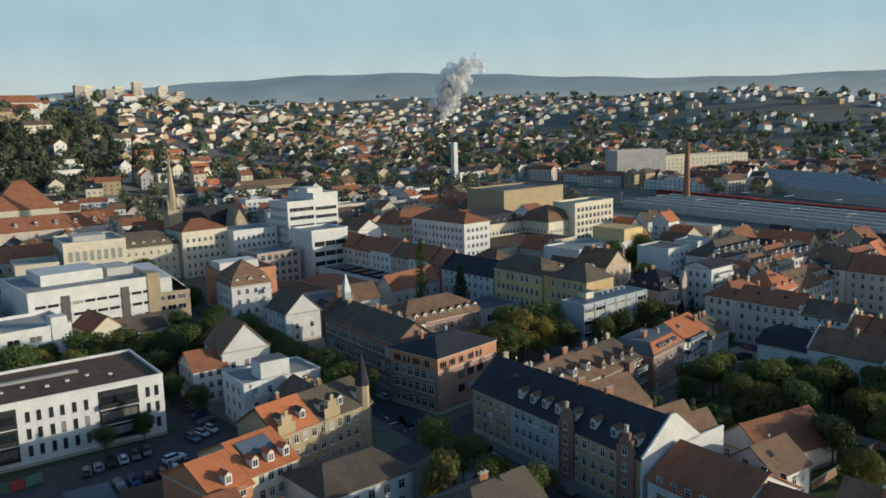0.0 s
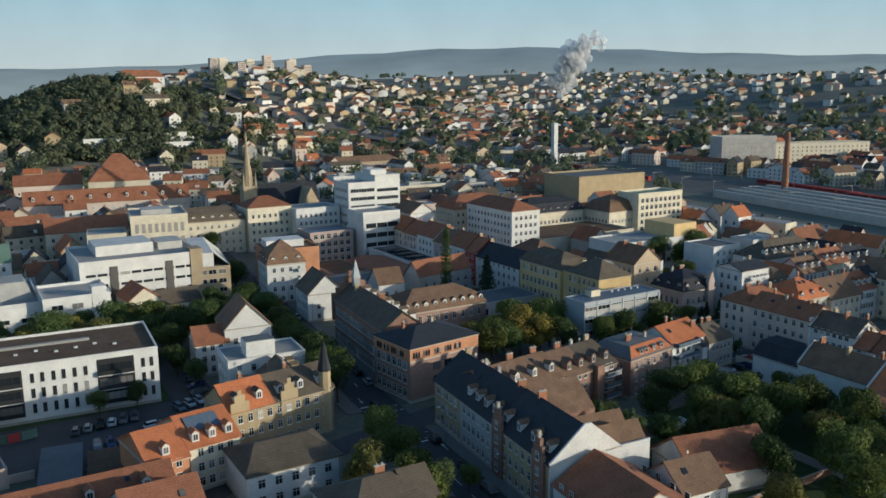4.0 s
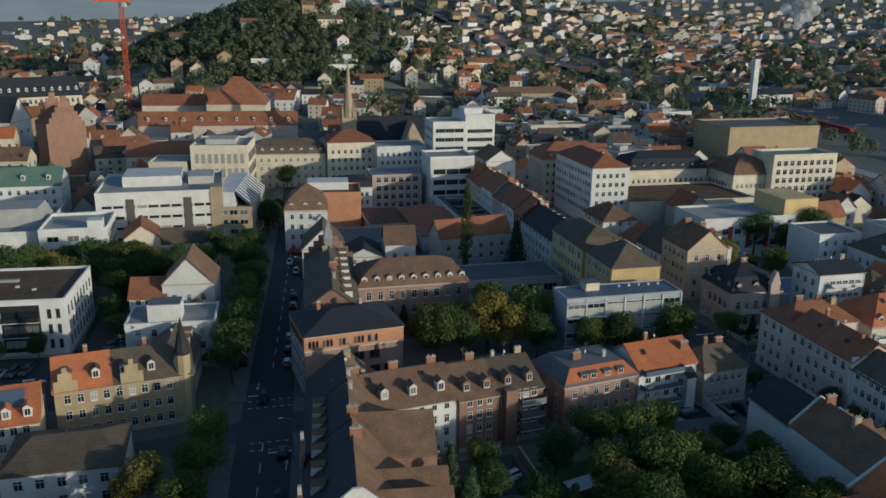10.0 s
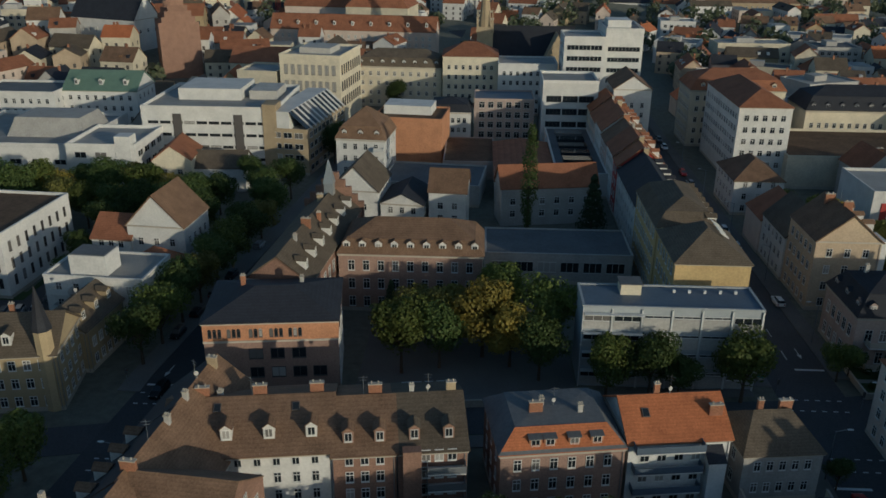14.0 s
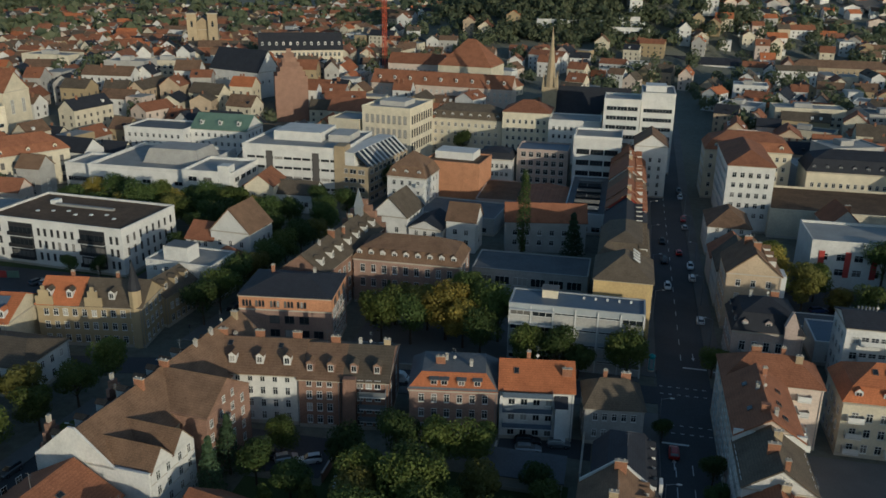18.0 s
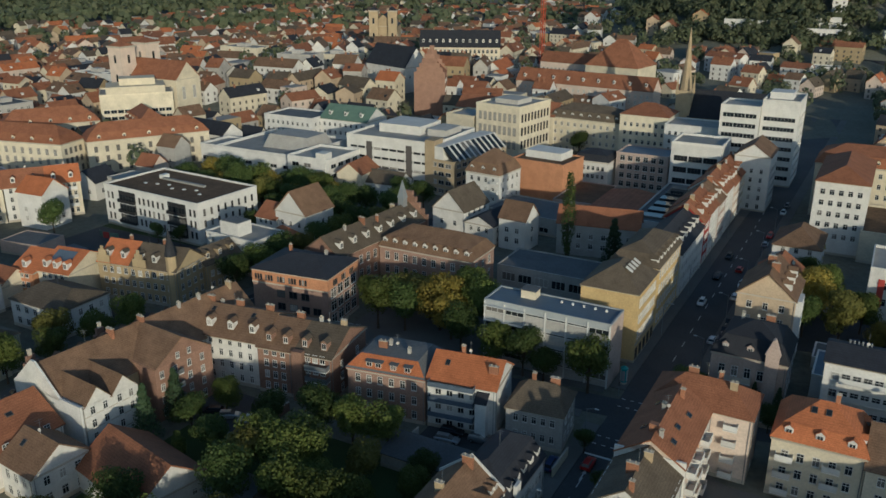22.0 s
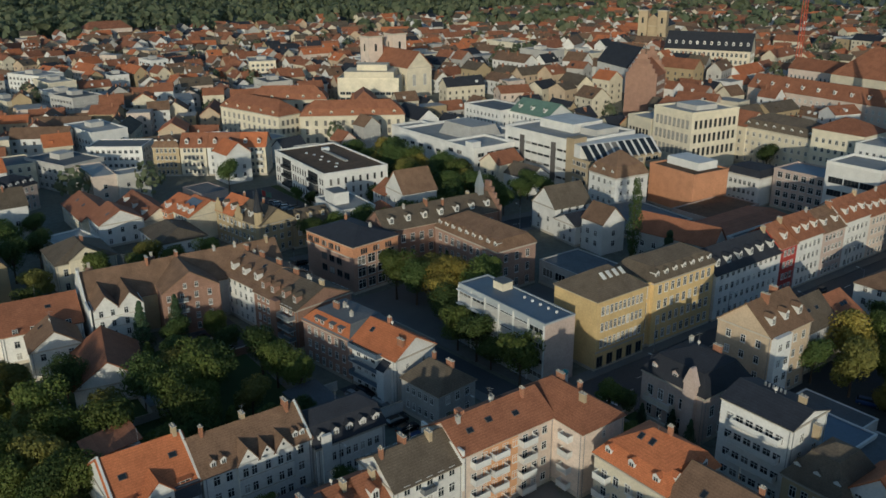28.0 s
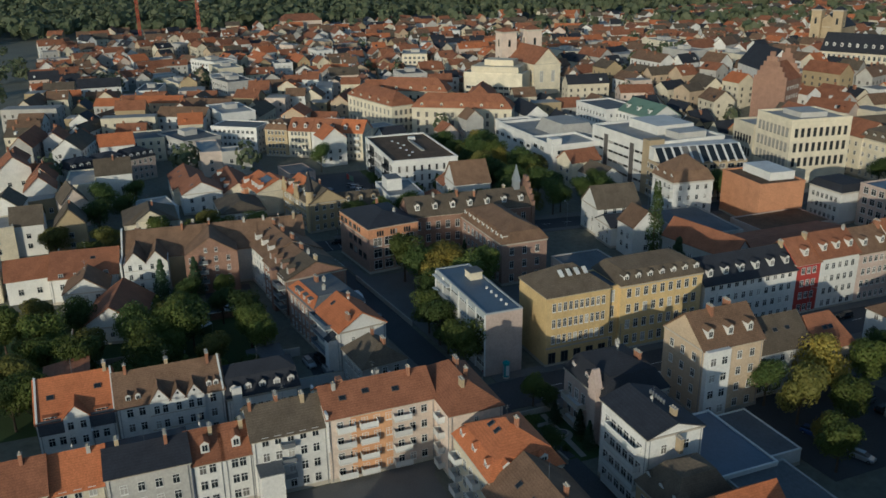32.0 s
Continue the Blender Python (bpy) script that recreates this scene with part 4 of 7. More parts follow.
building("house", "house with a red tiled half-hipped roof", 45.0, 56.2, 57.1, 68, 8.0, "hip", 5.0, "y", "peach", "red", {"E": dict(n=4, floors=2), "S": dict(n=3, floors=2)}, inset=2.5, skylights=((2.6, 0), (2.6, 1.4)))

# west side of the avenue, south of the crossing
b = building("apartment_house", "white house with slate-hung flanks and a bright orange tiled roof", 14.0, 27.8, -82.6, -70.2, 8.8, "gable", 4.8, "y", "white", "orange",
             {"E": dict(n=6, floors=2), "S": dict(n=3, floors=2)}, sh=2.9, chimneys=((0, 5.2),), skylights=((2.8, 3.8), (3.4, -3.8)))
for y0, y1 in ((-6.05, -2.0), (2.0, 6.05)):
    boxpart("slate_band", b, 6.904, 7.2, y0, y1, 6.3, 9.0, PLASTER["slate"], "blue-black slate hanging")
    m_ = (y0 + y1) / 2
    dormer(b, pose(6.6, m_, 8.2, 0, 0, 90), PLASTER["slate"], ROOF["orange"], 2.2, 1.3, 2.2, False)
boxpart("gable_bay", b, 6.904, 7.6, -2.0, 2.0, -1, 9.2, PLASTER["white"])
cross_gable(b, 1.5, 7.6, 0, 2.0, 9.2, 1.9, PLASTER["white"], ROOF["orange"])
for u in (-1.0, 1.0):
    for f in range(3):
        part("window", window_mesh(1.0, 1.5), None, b, "", pose(7.604, u, 1.0 + f * 2.9, 0, 0, 90))
party(b, 6.9, 6.1, 8.8, 4.8, FRAME)
party(b, 6.9, -6.1, 8.8, 4.8, FRAME)
building("annexe", "rear annexe with a dusky red roof", 7.2, 13.8, -82, -74.4, 9.2, "shed", 1.2, "x", "white", "red", {"E": dict(n=1, floors=1)}, category="house")
b = building("apartment_house", "pale grey house with three small gables and a dark brown roof", 18.0, 28.2, -69.9, -51.9, 9.2, "gable", 4.2, "y", "white", "brown",
             {"E": dict(n=8, floors=3)}, sh=2.9, chimneys=((0.3, 7), (0.3, -7), (-0.5, 0)))
for u in (-7.0, -5.4, 6.6, 7.8):
    dormer(b, pose(4.4, u, 9.5, 0, 0, 90), PLASTER["white"], ROOF["brown"], 0.9, 1.1, 1.4)
boxpart("front_bay", b, 5.104, 5.7, -3.7, 5.5, -1, 9.3, PLASTER["white"])
for u, w_, h_ in ((-2.0, 1.7, 2.3), (1.1, 1.3, 1.8), (3.9, 1.5, 2.0)):
    cross_gable(b, 0.6, 5.7, u, w_, 9.3, h_, PLASTER["white"], ROOF["brown"])
    part("round_window", Shape().tube((5.7, u, 10.2), (5.76, u, 10.2), 0.22, 0.22, 10), GLASS, b)
for u in (-2.6, -1.2, 1.1, 3.2, 4.6):
    for f in range(3):
        part("window", window_mesh(0.95, 1.6), None, b, "", pose(5.704, u, 1.0 + f * 2.9, 0, 0, 90))
for z in (3.6, 6.5):
    boxpart("string_course", b, 5.704, 5.78, -3.7, 5.5, z, z + 0.2, TRIM)
balcony(b, pose(5.704, 1.1, 0.9, 0, 0, 90), 2.6, 1.1, 1.0, METAL)
party(b, 5.1, 8.85, 9.2, 4.2, FRAME)
b = building("apartment_house", "white house with a black slate mansard and small dormers", 19.6, 29.2, -51.6, -38.6, 7.4, "mansard", 1.4, "y", "white", "dark",
             {"E": dict(n=8, floors=2, w=0.9, h=1.5), "N": dict(n=3, floors=2)}, sh=2.8, sill=1.2, dormers=(("E", 5, 0.5),), dwall="white", low=2.9, inner=2.2, inset=0.1)
boxpart("tall_bay", b, 4.804, 5.3, -5.6, -3.9, -1, 9.4, PLASTER["white"])
boxpart("end_wall", b, -4.9, 4.9, 6.21, 6.4, -1, 7.6, PLASTER["white"])
building("garage", "row of garages with a dark roof", 2, 15, -44, -37.4, 2.8, "shed", 0.5, "x", "grey", "flatgrey", {}, category="garage")
building("barn", "courtyard barn with a worn red tiled roof", -36, -18.5, -75, -62, 4.6, "gable", 4.6, "x", "white", "red", {"E": dict(n=3, floors=1, w=0.9, h=1.1), "W": dict(n=2, floors=1)}, category="barn", rz=-12, sill=1.8)
building("shed", "low shed with a grey sheet roof", -17, -9, -66, -60, 2.6, "shed", 0.5, "x", "grey", "zinc", {}, category="shed")

# the row along the school street
b = building("apartment_house", "sandstone house with a weathered brown roof", -57.6, -44.4, -32, -19.8, 9.6, "gable", 5.4, "y", "yellow", "brown",
             {"W": dict(n=5, floors=3), "N": dict(n=5, floors=3)}, sh=3.0, rz=-6, chimneys=((0.4, 4), (0.4, -4), (3, 0)))
b = building("apartment_house", "grey stone house with a weathered brown roof", -59.0, -45.4, -46, -32, 9.6, "gable", 5.4, "y", "grey", "brown",
             {"W": dict(n=6, floors=3)}, sh=3.0, rz=-6, chimneys=((0.4, 4), (0.4, -5)), dormers=(("W", 4, 1.2),), dwall="white")
boxpart("rear_wing", b, 5.6, 12.4, -11.6, 1.4, -1, 10.8, PLASTER["brick"], "red brick rear wing facing the garden")
cross_gable(b, 0.5, 12.4, -5.1, 6.3, 10.8, 4.0, PLASTER["brick"], ROOF["brown"])
for u in (-10.2, -7.2, -4.0, -1.0):
    for f in range(4):
        part("window", window_mesh(0.9, 1.4), None, b, "", pose(12.404, u, 0.9 + f * 2.55, 0, 0, 90))
for u in (-6.4, -3.8):
    part("window", window_mesh(0.8, 1.2), None, b, "", pose(12.404, u, 11.1, 0, 0, 90))
for f in range(3):
    balcony(b, pose(12.404, -7.2, 3.2 + f * 2.55, 0, 0, 90), 2.2, 1.1, 0.95, METAL)
b = building("apartment_house", "yellow brick house with red stepped gables and a weathered roof", -60.8, -46.6, -65.5, -46.1, 9.6, "gable", 5.4, "y", "yellow", "brown",
             {"W": dict(n=8, floors=3)}, sh=3.0, rz=-6, dormers=(("W", 4, 1.2),), dwall="white", chimneys=((0.4, 5),))
for u in (-6.6, 7.6):
    boxpart("red_gable", b, -7.6, -7.104, u - 1.9, u + 1.9, -1, 10.6, PLASTER["brick"])
    boxpart("gable_step", b, -7.55, -6.9, u - 1.4, u + 1.4, 10.6, 12.0, PLASTER["brick"])
    boxpart("gable_step", b, -7.55, -6.9, u - 0.8, u + 0.8, 12.0, 13.2, PLASTER["brick"])
    boxpart("gable_cap", b, -7.5, -7.0, u - 0.3, u + 0.3, 13.2, 14.4, TRIM)
    for f in range(4):
        part("window", window_mesh(1.1, 1.5), None, b, "", on_side(b, "W", 7.6, 9.7, -u, 1.2 + f * 2.7, 0.004))
boxpart("rear_block", b, 6.4, 12.6, -9.3, 1.2, -1, 10.2, PLASTER["white"], "white rendered rear block")
for u in (-6.6, -1.5):
    cross_gable(b, 1.0, 12.6, u, 2.5, 10.2, 2.7, PLASTER["white"], ROOF["brown"])
for f in range(4):
    for y in (-7.8, -5.4, -2.6, -0.3):
        part("window", window_mesh(0.9, 1.5), None, b, "", pose(12.604, y, 0.8 + f * 2.5, 0, 0, 90))
for z in (3.1, 5.6, 8.1):
    boxpart("string_course", b, 12.604, 12.66, -9.3, 1.2, z, z + 0.14, TRIM)
part("fire_wall", Shape().solid([(-7.3, -10.1, -1), (12.8, -10.1, -1), (12.8, -9.72, -1), (-7.3, -9.72, -1)], [(-7.3, -10.1, 10), (12.8, -10.1, 10.6), (12.8, -9.72, 10.6), (-7.3, -9.72, 10)]).solid(
    [(-7.1, -10.1, 10), (7.3, -10.1, 10), (7.3, -9.72, 10), (-7.1, -9.72, 10)], [(-0.6, -10.1, 15.6), (0.6, -10.1, 15.6), (0.6, -9.72, 15.6), (-0.6, -9.72, 15.6)]).mesh("fire_wall", [PLASTER["white"]], True), None, b, "bare white fire wall")
building("apartment_house", "white house with a red tiled roof", -63, -47, -83, -67, 7.0, "gable", 4.4, "y", "white", "red", {"E": dict(n=4, floors=3), "W": dict(n=5, floors=3)}, rz=-6, sh=2.7, skylights=((3, 2),))
building("apartment_house", "white house with a brown tiled roof", -46, -37, -80, -70, 6.6, "gable", 3.6, "x", "white", "brown", {"E": dict(n=3, floors=2), "S": dict(n=3, floors=2)}, rz=-6, skylights=((-2, -2),))

# west of the school street
b = building("apartment_house", "yellow brick corner house with stepped gables and a turret", -100.7, -77.7, -13.4, -1.4, 9.6, "gable", 4.0, "x", "yellow", "greybrown",
             {"S": dict(n=10, floors=3), "E": dict(n=4, floors=3)}, sh=3.0, w=1.1, h=1.6, rz=9, dormers=(("S", 5, 1.3),), dwall="white", chimneys=((-6, 0.8), (4, 0.8)))
for u in (-9.5, 1.2):
    boxpart("gable_front", b, u - 1.9, u + 1.9, -6.3, -6.004, 8.6, 11.4, PLASTER["yellow"])
    boxpart("gable_step", b, u - 1.1, u + 1.1, -6.3, -6.004, 11.4, 12.8, PLASTER["yellow"])
    boxpart("gable_cap", b, u - 0.4, u + 0.4, -6.3, -6.004, 12.8, 13.8, PLASTER["yellow"])
part("orange_slope", Shape().slab([(-11.8, -6.4, 9.42), (-2.0, -6.4, 9.42), (-2.0, -0.05, 13.72), (-11.8, -0.05, 13.72)], 0.05), ROOF["orange"], b, "new orange roof tiles")
part("turret", Shape().solid([(10 + 1.3 * math.cos(i * math.tau / 8), -5.2 + 1.3 * math.sin(i * math.tau / 8), -1) for i in range(8)], [(10 + 1.3 * math.cos(i * math.tau / 8), -5.2 + 1.3 * math.sin(i * math.tau / 8), 13.2) for i in range(8)]), PLASTER["yellow"], b)
part("turret_roof", Shape().solid([(10 + 1.5 * math.cos(i * math.tau / 8), -5.2 + 1.5 * math.sin(i * math.tau / 8), 13.2) for i in range(8)], [(10 + 0.05 * math.cos(i * math.tau / 8), -5.2 + 0.05 * math.sin(i * math.tau / 8), 20.0) for i in range(8)]), ROOF["dark"], b)
building("apartment_house", "yellow brick side wing with a slate roof", -86, -77, -0.5, 11.5, 7.6, "gable", 3.2, "y", "yellow", "greybrown", {"E": dict(n=5, floors=2), "W": dict(n=4, floors=2)}, sh=3.0, rz=-5, dormers=(("E", 3, 1.2),))
building("apartment_house", "cream house with an orange roof and solar panels", -110.8, -101.4, -24.2, -8.8, 8.6, "gable", 3.6, "x", "cream", "orange", {"S": dict(n=4, floors=3), "W": dict(n=3, floors=2)}, sh=2.8, rz=8, dormers=(("S", 3, 1.0),), dwall="white")
b = building("apartment_house", "orange rendered house with an orange tiled roof", -118.2, -111.2, -26.6, -11.2, 8.0, "gable", 3.6, "x", "orange", "orange", {"S": dict(n=3, floors=3)}, sh=2.7, rz=8, dormers=(("S", 1, 1.2),), dwall="white")
part("solar_panel", Shape().slab([(-3.4, -4.6, 10.3), (2.6, -4.6, 10.3), (2.6, -1.4, 11.85), (-3.4, -1.4, 11.85)], 0.06), ROOF["blue"], next(o for o in scene.collection.objects if o.get("label") == "cream house with an orange roof and solar panels"))
building("apartment_house", "white house with roof terraces and a dark roof", -103.5, -86.5, -37, -23.5, 6.8, "hip", 2.6, "x", "white", "greybrown", {"S": dict(n=5, floors=2, w=1.3), "E": dict(n=4, floors=2)}, sh=3.0, inset=4)
b = building("villa", "cream villa with a pediment and a grey hipped roof", -97, -82, -65, -50, 8.4, "hip", 3.6, "x", "cream", "greybrown", {"S": dict(n=5, floors=2, h=2.0), "E": dict(n=5, floors=2, h=2.0), "N": dict(n=5, floors=2)}, inset=5.5, sh=3.8, category="villa", chimneys=((1, 1),))
boxpart("pediment_wall", b, 7.504, 8.0, -4.2, 4.2, -1, 8.8, PLASTER["cream"])
part("pediment", Shape().solid([(3.4, -4.6, 8.8), (8.2, -4.6, 8.8), (8.2, 4.6, 8.8), (3.4, 4.6, 8.8)], [(3.4, -0.1, 11.8), (8.2, -0.1, 11.8), (8.2, 0.1, 11.8), (3.4, 0.1, 11.8)]), PLASTER["cream"], b)
part("pediment_roof", Shape().slab([(3.2, -5.0, 8.7), (8.5, -5.0, 8.7), (8.5, 0, 12.1), (3.2, 0, 12.1)], 0.15).slab([(8.5, 5.0, 8.7), (3.2, 5.0, 8.7), (3.2, 0, 12.1), (8.5, 0, 12.1)], 0.15).mesh("pediment_roof", [ROOF["greybrown"]], True), None, b)
part("round_window", Shape().tube((8.2, 0, 9.9), (8.28, 0, 9.9), 0.5, 0.5, 12), GLASS, b)
for k in (-2.6, 0, 2.6):
    for f in (0, 1):
        part("window", window_mesh(1.1, 2.0), None, b, "", pose(8.004, k, 1.0 + f * 3.8, 0, 0, 90))
for x0, y0, x1, y1, mt, lb in ((-136.2, 16.4, -133.9, 16.7, "redpaint", "red site fence panel in the yard"), (-133.7, 16.7, -130.7, 17.4, "green", "green site fence panel in the yard"), (-138.5, 17.1, -136.4, 16.5, "green", "green site fence panel in the yard")):
    q = Vector((x1 - x0, y1 - y0))
    o = thing("site_fence", lb, "fence", pose(x0, y0, 0.03, 0, 0, math.degrees(math.atan2(q.y, q.x))), "site fence")
    part("panel", Shape().box(0, q.length, -0.03, 0.03, 0.1, 2.0), PLASTER[mt] if mt in PLASTER else ROOF[mt], o)
    for k in (0.1, q.length - 0.1):
        part("post", Shape().box(k - 0.05, k + 0.05, 0.035, 0.13, -0.1, 2.1), METAL, o)
for x0, x1, y0, y1, e_, wl, tile, lb in ((88.4, 97, -20.5, -9, 10, "white", "red", "white house with a red tiled roof"), (97.2, 109, -20, -8.5, 11, "grey", "dark", "grey house with a dark roof"), (109.2, 122, -20, -8, 9.5, "cream", "brown", "cream house with a brown roof"), (122.2, 136, -19.5, -7.5, 11, "peach", "red", "peach house with a red tiled roof"),
                                         (97, 109, 4.5, 15.5, 9.5, "white", "brown", "white house with a brown roof"), (109.2, 122, 5, 16, 11, "cream", "red", "cream house with a red roof"), (122.2, 137, 5.5, 17, 10, "white", "dark", "white house with a dark roof")):
    building("apartment_house", lb, x0, x1, y0, y1, e_, "gable", 4.2, "x", wl, tile, {"S": dict(n=5, floors=3), "W": dict(n=3, floors=3)}, dormers=(("S", 3, 1.4),), dwall="white", chimneys=((2, 0.5), (-3, 0.6)))
# the slanting row beyond the parking yard
for k, (at, ln, wl, tile, kind, lb) in enumerate(((5.2, 10.2, "yellow", "brown", "mansard", "yellow brick house with a brown mansard"), (15.4, 10, "cream", "red", "gable", "cream house with a red tiled roof"),
                                              (26.4, 11.8, "white", "red", "gable", "white house with a broad red tiled roof"), (37.6, 10.4, "cream", "orange", "gable", "cream house with an orange roof and loggias"))):
    fx, fy = -187 + 0.588 * at - 4.9, -5 + 0.84 * at + 3.5
    b = building("apartment_house", lb, fx - ln / 2, fx + ln / 2, fy - 6, fy + 6, 11.6, kind, 1.6 if kind == "mansard" else 4.4, "x", wl, tile, {"S": dict(n=5, floors=4), "E": dict(n=2, floors=3)}, sh=2.8, w=1.0, rz=54, dormers=(("S", 2 if k else 4, 1.2),), dwall="white", chimneys=((1, 0.6),))
    if k > 1:
        for f in range(3):
            balcony(b, on_side(b, "S", ln / 2, 6, ln / 2 - 2.4, 3.4 + f * 2.8), 2.6, 1.3, 1.0, FRAME)
building("office_building", "white office house with four rows of windows", -212.5, -191, -19.4, -5.4, 11.4, "flat", 0.5, "x", "white", "flatgrey", {"S": dict(n=9, floors=4, w=1.3, h=1.3), "E": dict(n=4, floors=4, w=1.3, h=1.3)}, sh=2.7, rz=54, category="office building")
building("office_building", "cream flat-roofed building with few windows", -213, -196, -65, -45, 9.4, "flat", 0.6, "x", "cream", "flatgrey", {"E": dict(n=6, floors=3), "S": dict(n=5, floors=3)}, category="office building")
for k, (wl, lb) in enumerate((("white", "white house with a dark slate mansard"), ("brick", "red brick house with a dark slate mansard"), ("pink", "dusky brick house with a dark slate mansard"))):
    fx, fy = -154 - 0.44 * (5.5 + 11 * k) - 5.2, -80 + 0.9 * (5.5 + 11 * k) - 2.6
    building("apartment_house", lb, fx - 5.4, fx + 5.4, fy - 5.5, fy + 5.5, 8.8, "mansard", 1.2, "x", wl, "dark", {"S": dict(n=4, floors=3), "E": dict(n=3, floors=3)}, sh=2.8, w=1.0, rz=116, dormers=(("S", 4, 0.4),), dwall="white", low=2.4, inner=1.3)
building("garage", "flat-roofed garage with dusky pink walls", -152, -138, -6, 4, 3.6, "flat", 0.3, "x", "pink", "flatgrey", {}, category="garage", rz=8)
building("garage", "low garage with a dark felt roof", -132, -125.4, -14, 1.5, 3.0, "shed", 0.4, "x", "grey", "flatgrey", {}, category="garage", rz=-8)
building("garage", "low garage with a mossy flat roof", -124.4, -117.6, -18, -4, 2.8, "shed", 0.4, "x", "grey", "sedum", {}, category="garage", rz=-8)
building("apartment_house", "white gabled house with a dusky red roof", -124, -112.4, -46, -33, 7.4, "gable", 3.6, "x", "white", "red", {"E": dict(n=3, floors=2), "S": dict(n=4, floors=2)}, skylights=((3, -3),))
building("apartment_house", "low house with a long red tiled roof", -148, -124.6, -48, -36, 6.0, "gable", 3.4, "x", "cream", "red", {"S": dict(n=8, floors=2)}, skylights=((-5, -2.5), (2, -2.5)))
building("apartment_house", "low rendered house with a red roof and dormers", -140, -114, -33, -22, 5.6, "gable", 3.4, "x", "cream", "red", {"S": dict(n=8, floors=2)}, dormers=(("S", 3, 1.4),), dwall="white", skylights=((6, -2),))
b = building("apartment_house", "white stepped modern house with a rooftop box", -91, -73, 13.5, 25, 9.8, "flat", 0.5, "x", "white", "gravel", {"S": dict(n=5, floors=3), "E": dict(n=4, floors=3), "W": dict(n=3, floors=3)}, sh=3.1, rz=-4)
boxpart("roof_box", b, -4.5, 2.2, -4.6, 0.4, 9.9, 13.6, PLASTER["white"])
boxpart("box_roof", b, -4.3, 2.0, -4.4, 0.2, 13.6, 13.75, ROOF["flatgrey"])
for f in range(3):
    for u in (-5.6, 2.4):
        balcony(b, on_side(b, "S", 9, 5.75, u, 1.0 + f * 3.1), 3.2, 1.5, 1.0)
building("house", "white gabled house with a brown roof", -85, -73.2, 36, 48, 11.4, "gable", 6.2, "y", "white", "brown", {"S": dict(n=3, floors=3), "W": dict(n=4, floors=3), "E": dict(n=4, floors=3)}, rz=-5)
building("house", "white house with a dull red roof", -92.5, -84.4, 36, 46, 8.4, "gable", 3.6, "x", "white", "red", {"S": dict(n=3, floors=3), "W": dict(n=3, floors=3)}, rz=-5, sh=2.7)
building("house", "low house with a dull red roof", -82, -73.5, 25.5, 33.5, 6.6, "hip", 3.0, "y", "cream", "red", {"E": dict(n=3, floors=2)}, rz=-5)
b = building("apartment_block", "white flat-roofed apartment block with narrow windows", -146, -103.4, 26, 50, 12.6, "flat", 0.7, "x", "white", "sedum",
             {"E": dict(n=8, floors=3, w=0.8, h=2.0), "W": dict(n=8, floors=3, w=0.8, h=2.0)}, sh=3.4, sill=2.2, category="apartment block", style="bar", sash=FRAME_DARK, rz=-4)
for f in range(3):
    for u in (-19.4, -17.4, -0.4, 1.6, 3.8, 6.0):
        part("window", window_mesh(0.8, 2.0, "bar", FRAME_DARK), None, b, "", on_side(b, "S", 21.3, 12, u, 2.2 + f * 3.4, 0.004))
# flat dark sheets on the wall paint in the shade of the recesses
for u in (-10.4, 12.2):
    boxpart("loggia", b, u - 3.9, u + 3.9, -12.05, -12.002, 1.6, 12.0, RAIL_SHADE_DARK, "flat dark sheet for the shade in the loggias")
    for f in range(3):
        part("window", window_mesh(7.0, 2.3, "band", RAIL_SHADE_DARK), None, b, "", on_side(b, "S", 21.3, 12.05, u, 1.9 + f * 3.3, 0.004))
        balcony(b, on_side(b, "S", 21.3, 12.05, u, 1.8 + f * 3.3), 7.6, 0.9, 1.0, RAIL_SHADE_DARK)
for f in range(3):
    for u in (-4.6, -2.6, 18.0, 19.8):
        part("window", window_mesh(0.8, 2.0, "bar", FRAME_DARK), None, b, "", on_side(b, "S", 21.3, 12, u, 2.2 + f * 3.4, 0.004))
boxpart("roof_ridge", b, -11, 8, 2.5, 3.6, 12.72, 13.3, ROOF["gravel"])
boxpart("roof_hatch", b, -13, -11.2, 3, 5.6, 12.72, 13.9, FRAME)
for k in range(7):
    boxpart("roof_light", b, -12 + k * 4.1, -11.2 + k * 4.1, -4 + (k % 3) * 1.2, -3.2 + (k % 3) * 1.2, 12.72, 13.0, FRAME)

# rain pipes, aerials and satellite dishes on the near houses
PIPE = Shape().tube((0, 0, 0.2), (0, 0, 9.4), 0.06, 0.06, 6).mesh("rain_pipe", [METAL])
AERIAL = Shape().tube((0, 0, -1), (0, 0, 2.2), 0.025, 0.02, 5).box(-0.6, 0.6, -0.015, 0.015, 1.9, 1.93).box(-0.4, 0.4, -0.015, 0.015, 1.5, 1.53).mesh("aerial", [METAL])
DISH = Shape().tube((0, 0, 0), (0, -0.12, 0.03), 0.1, 0.3, 12).tube((0, 0.02, -0.9), (0, 0.02, 0.05), 0.03, 0.03, 5).mesh("satellite_dish", [PLASTER["grey"]])
ar = random.Random(5)
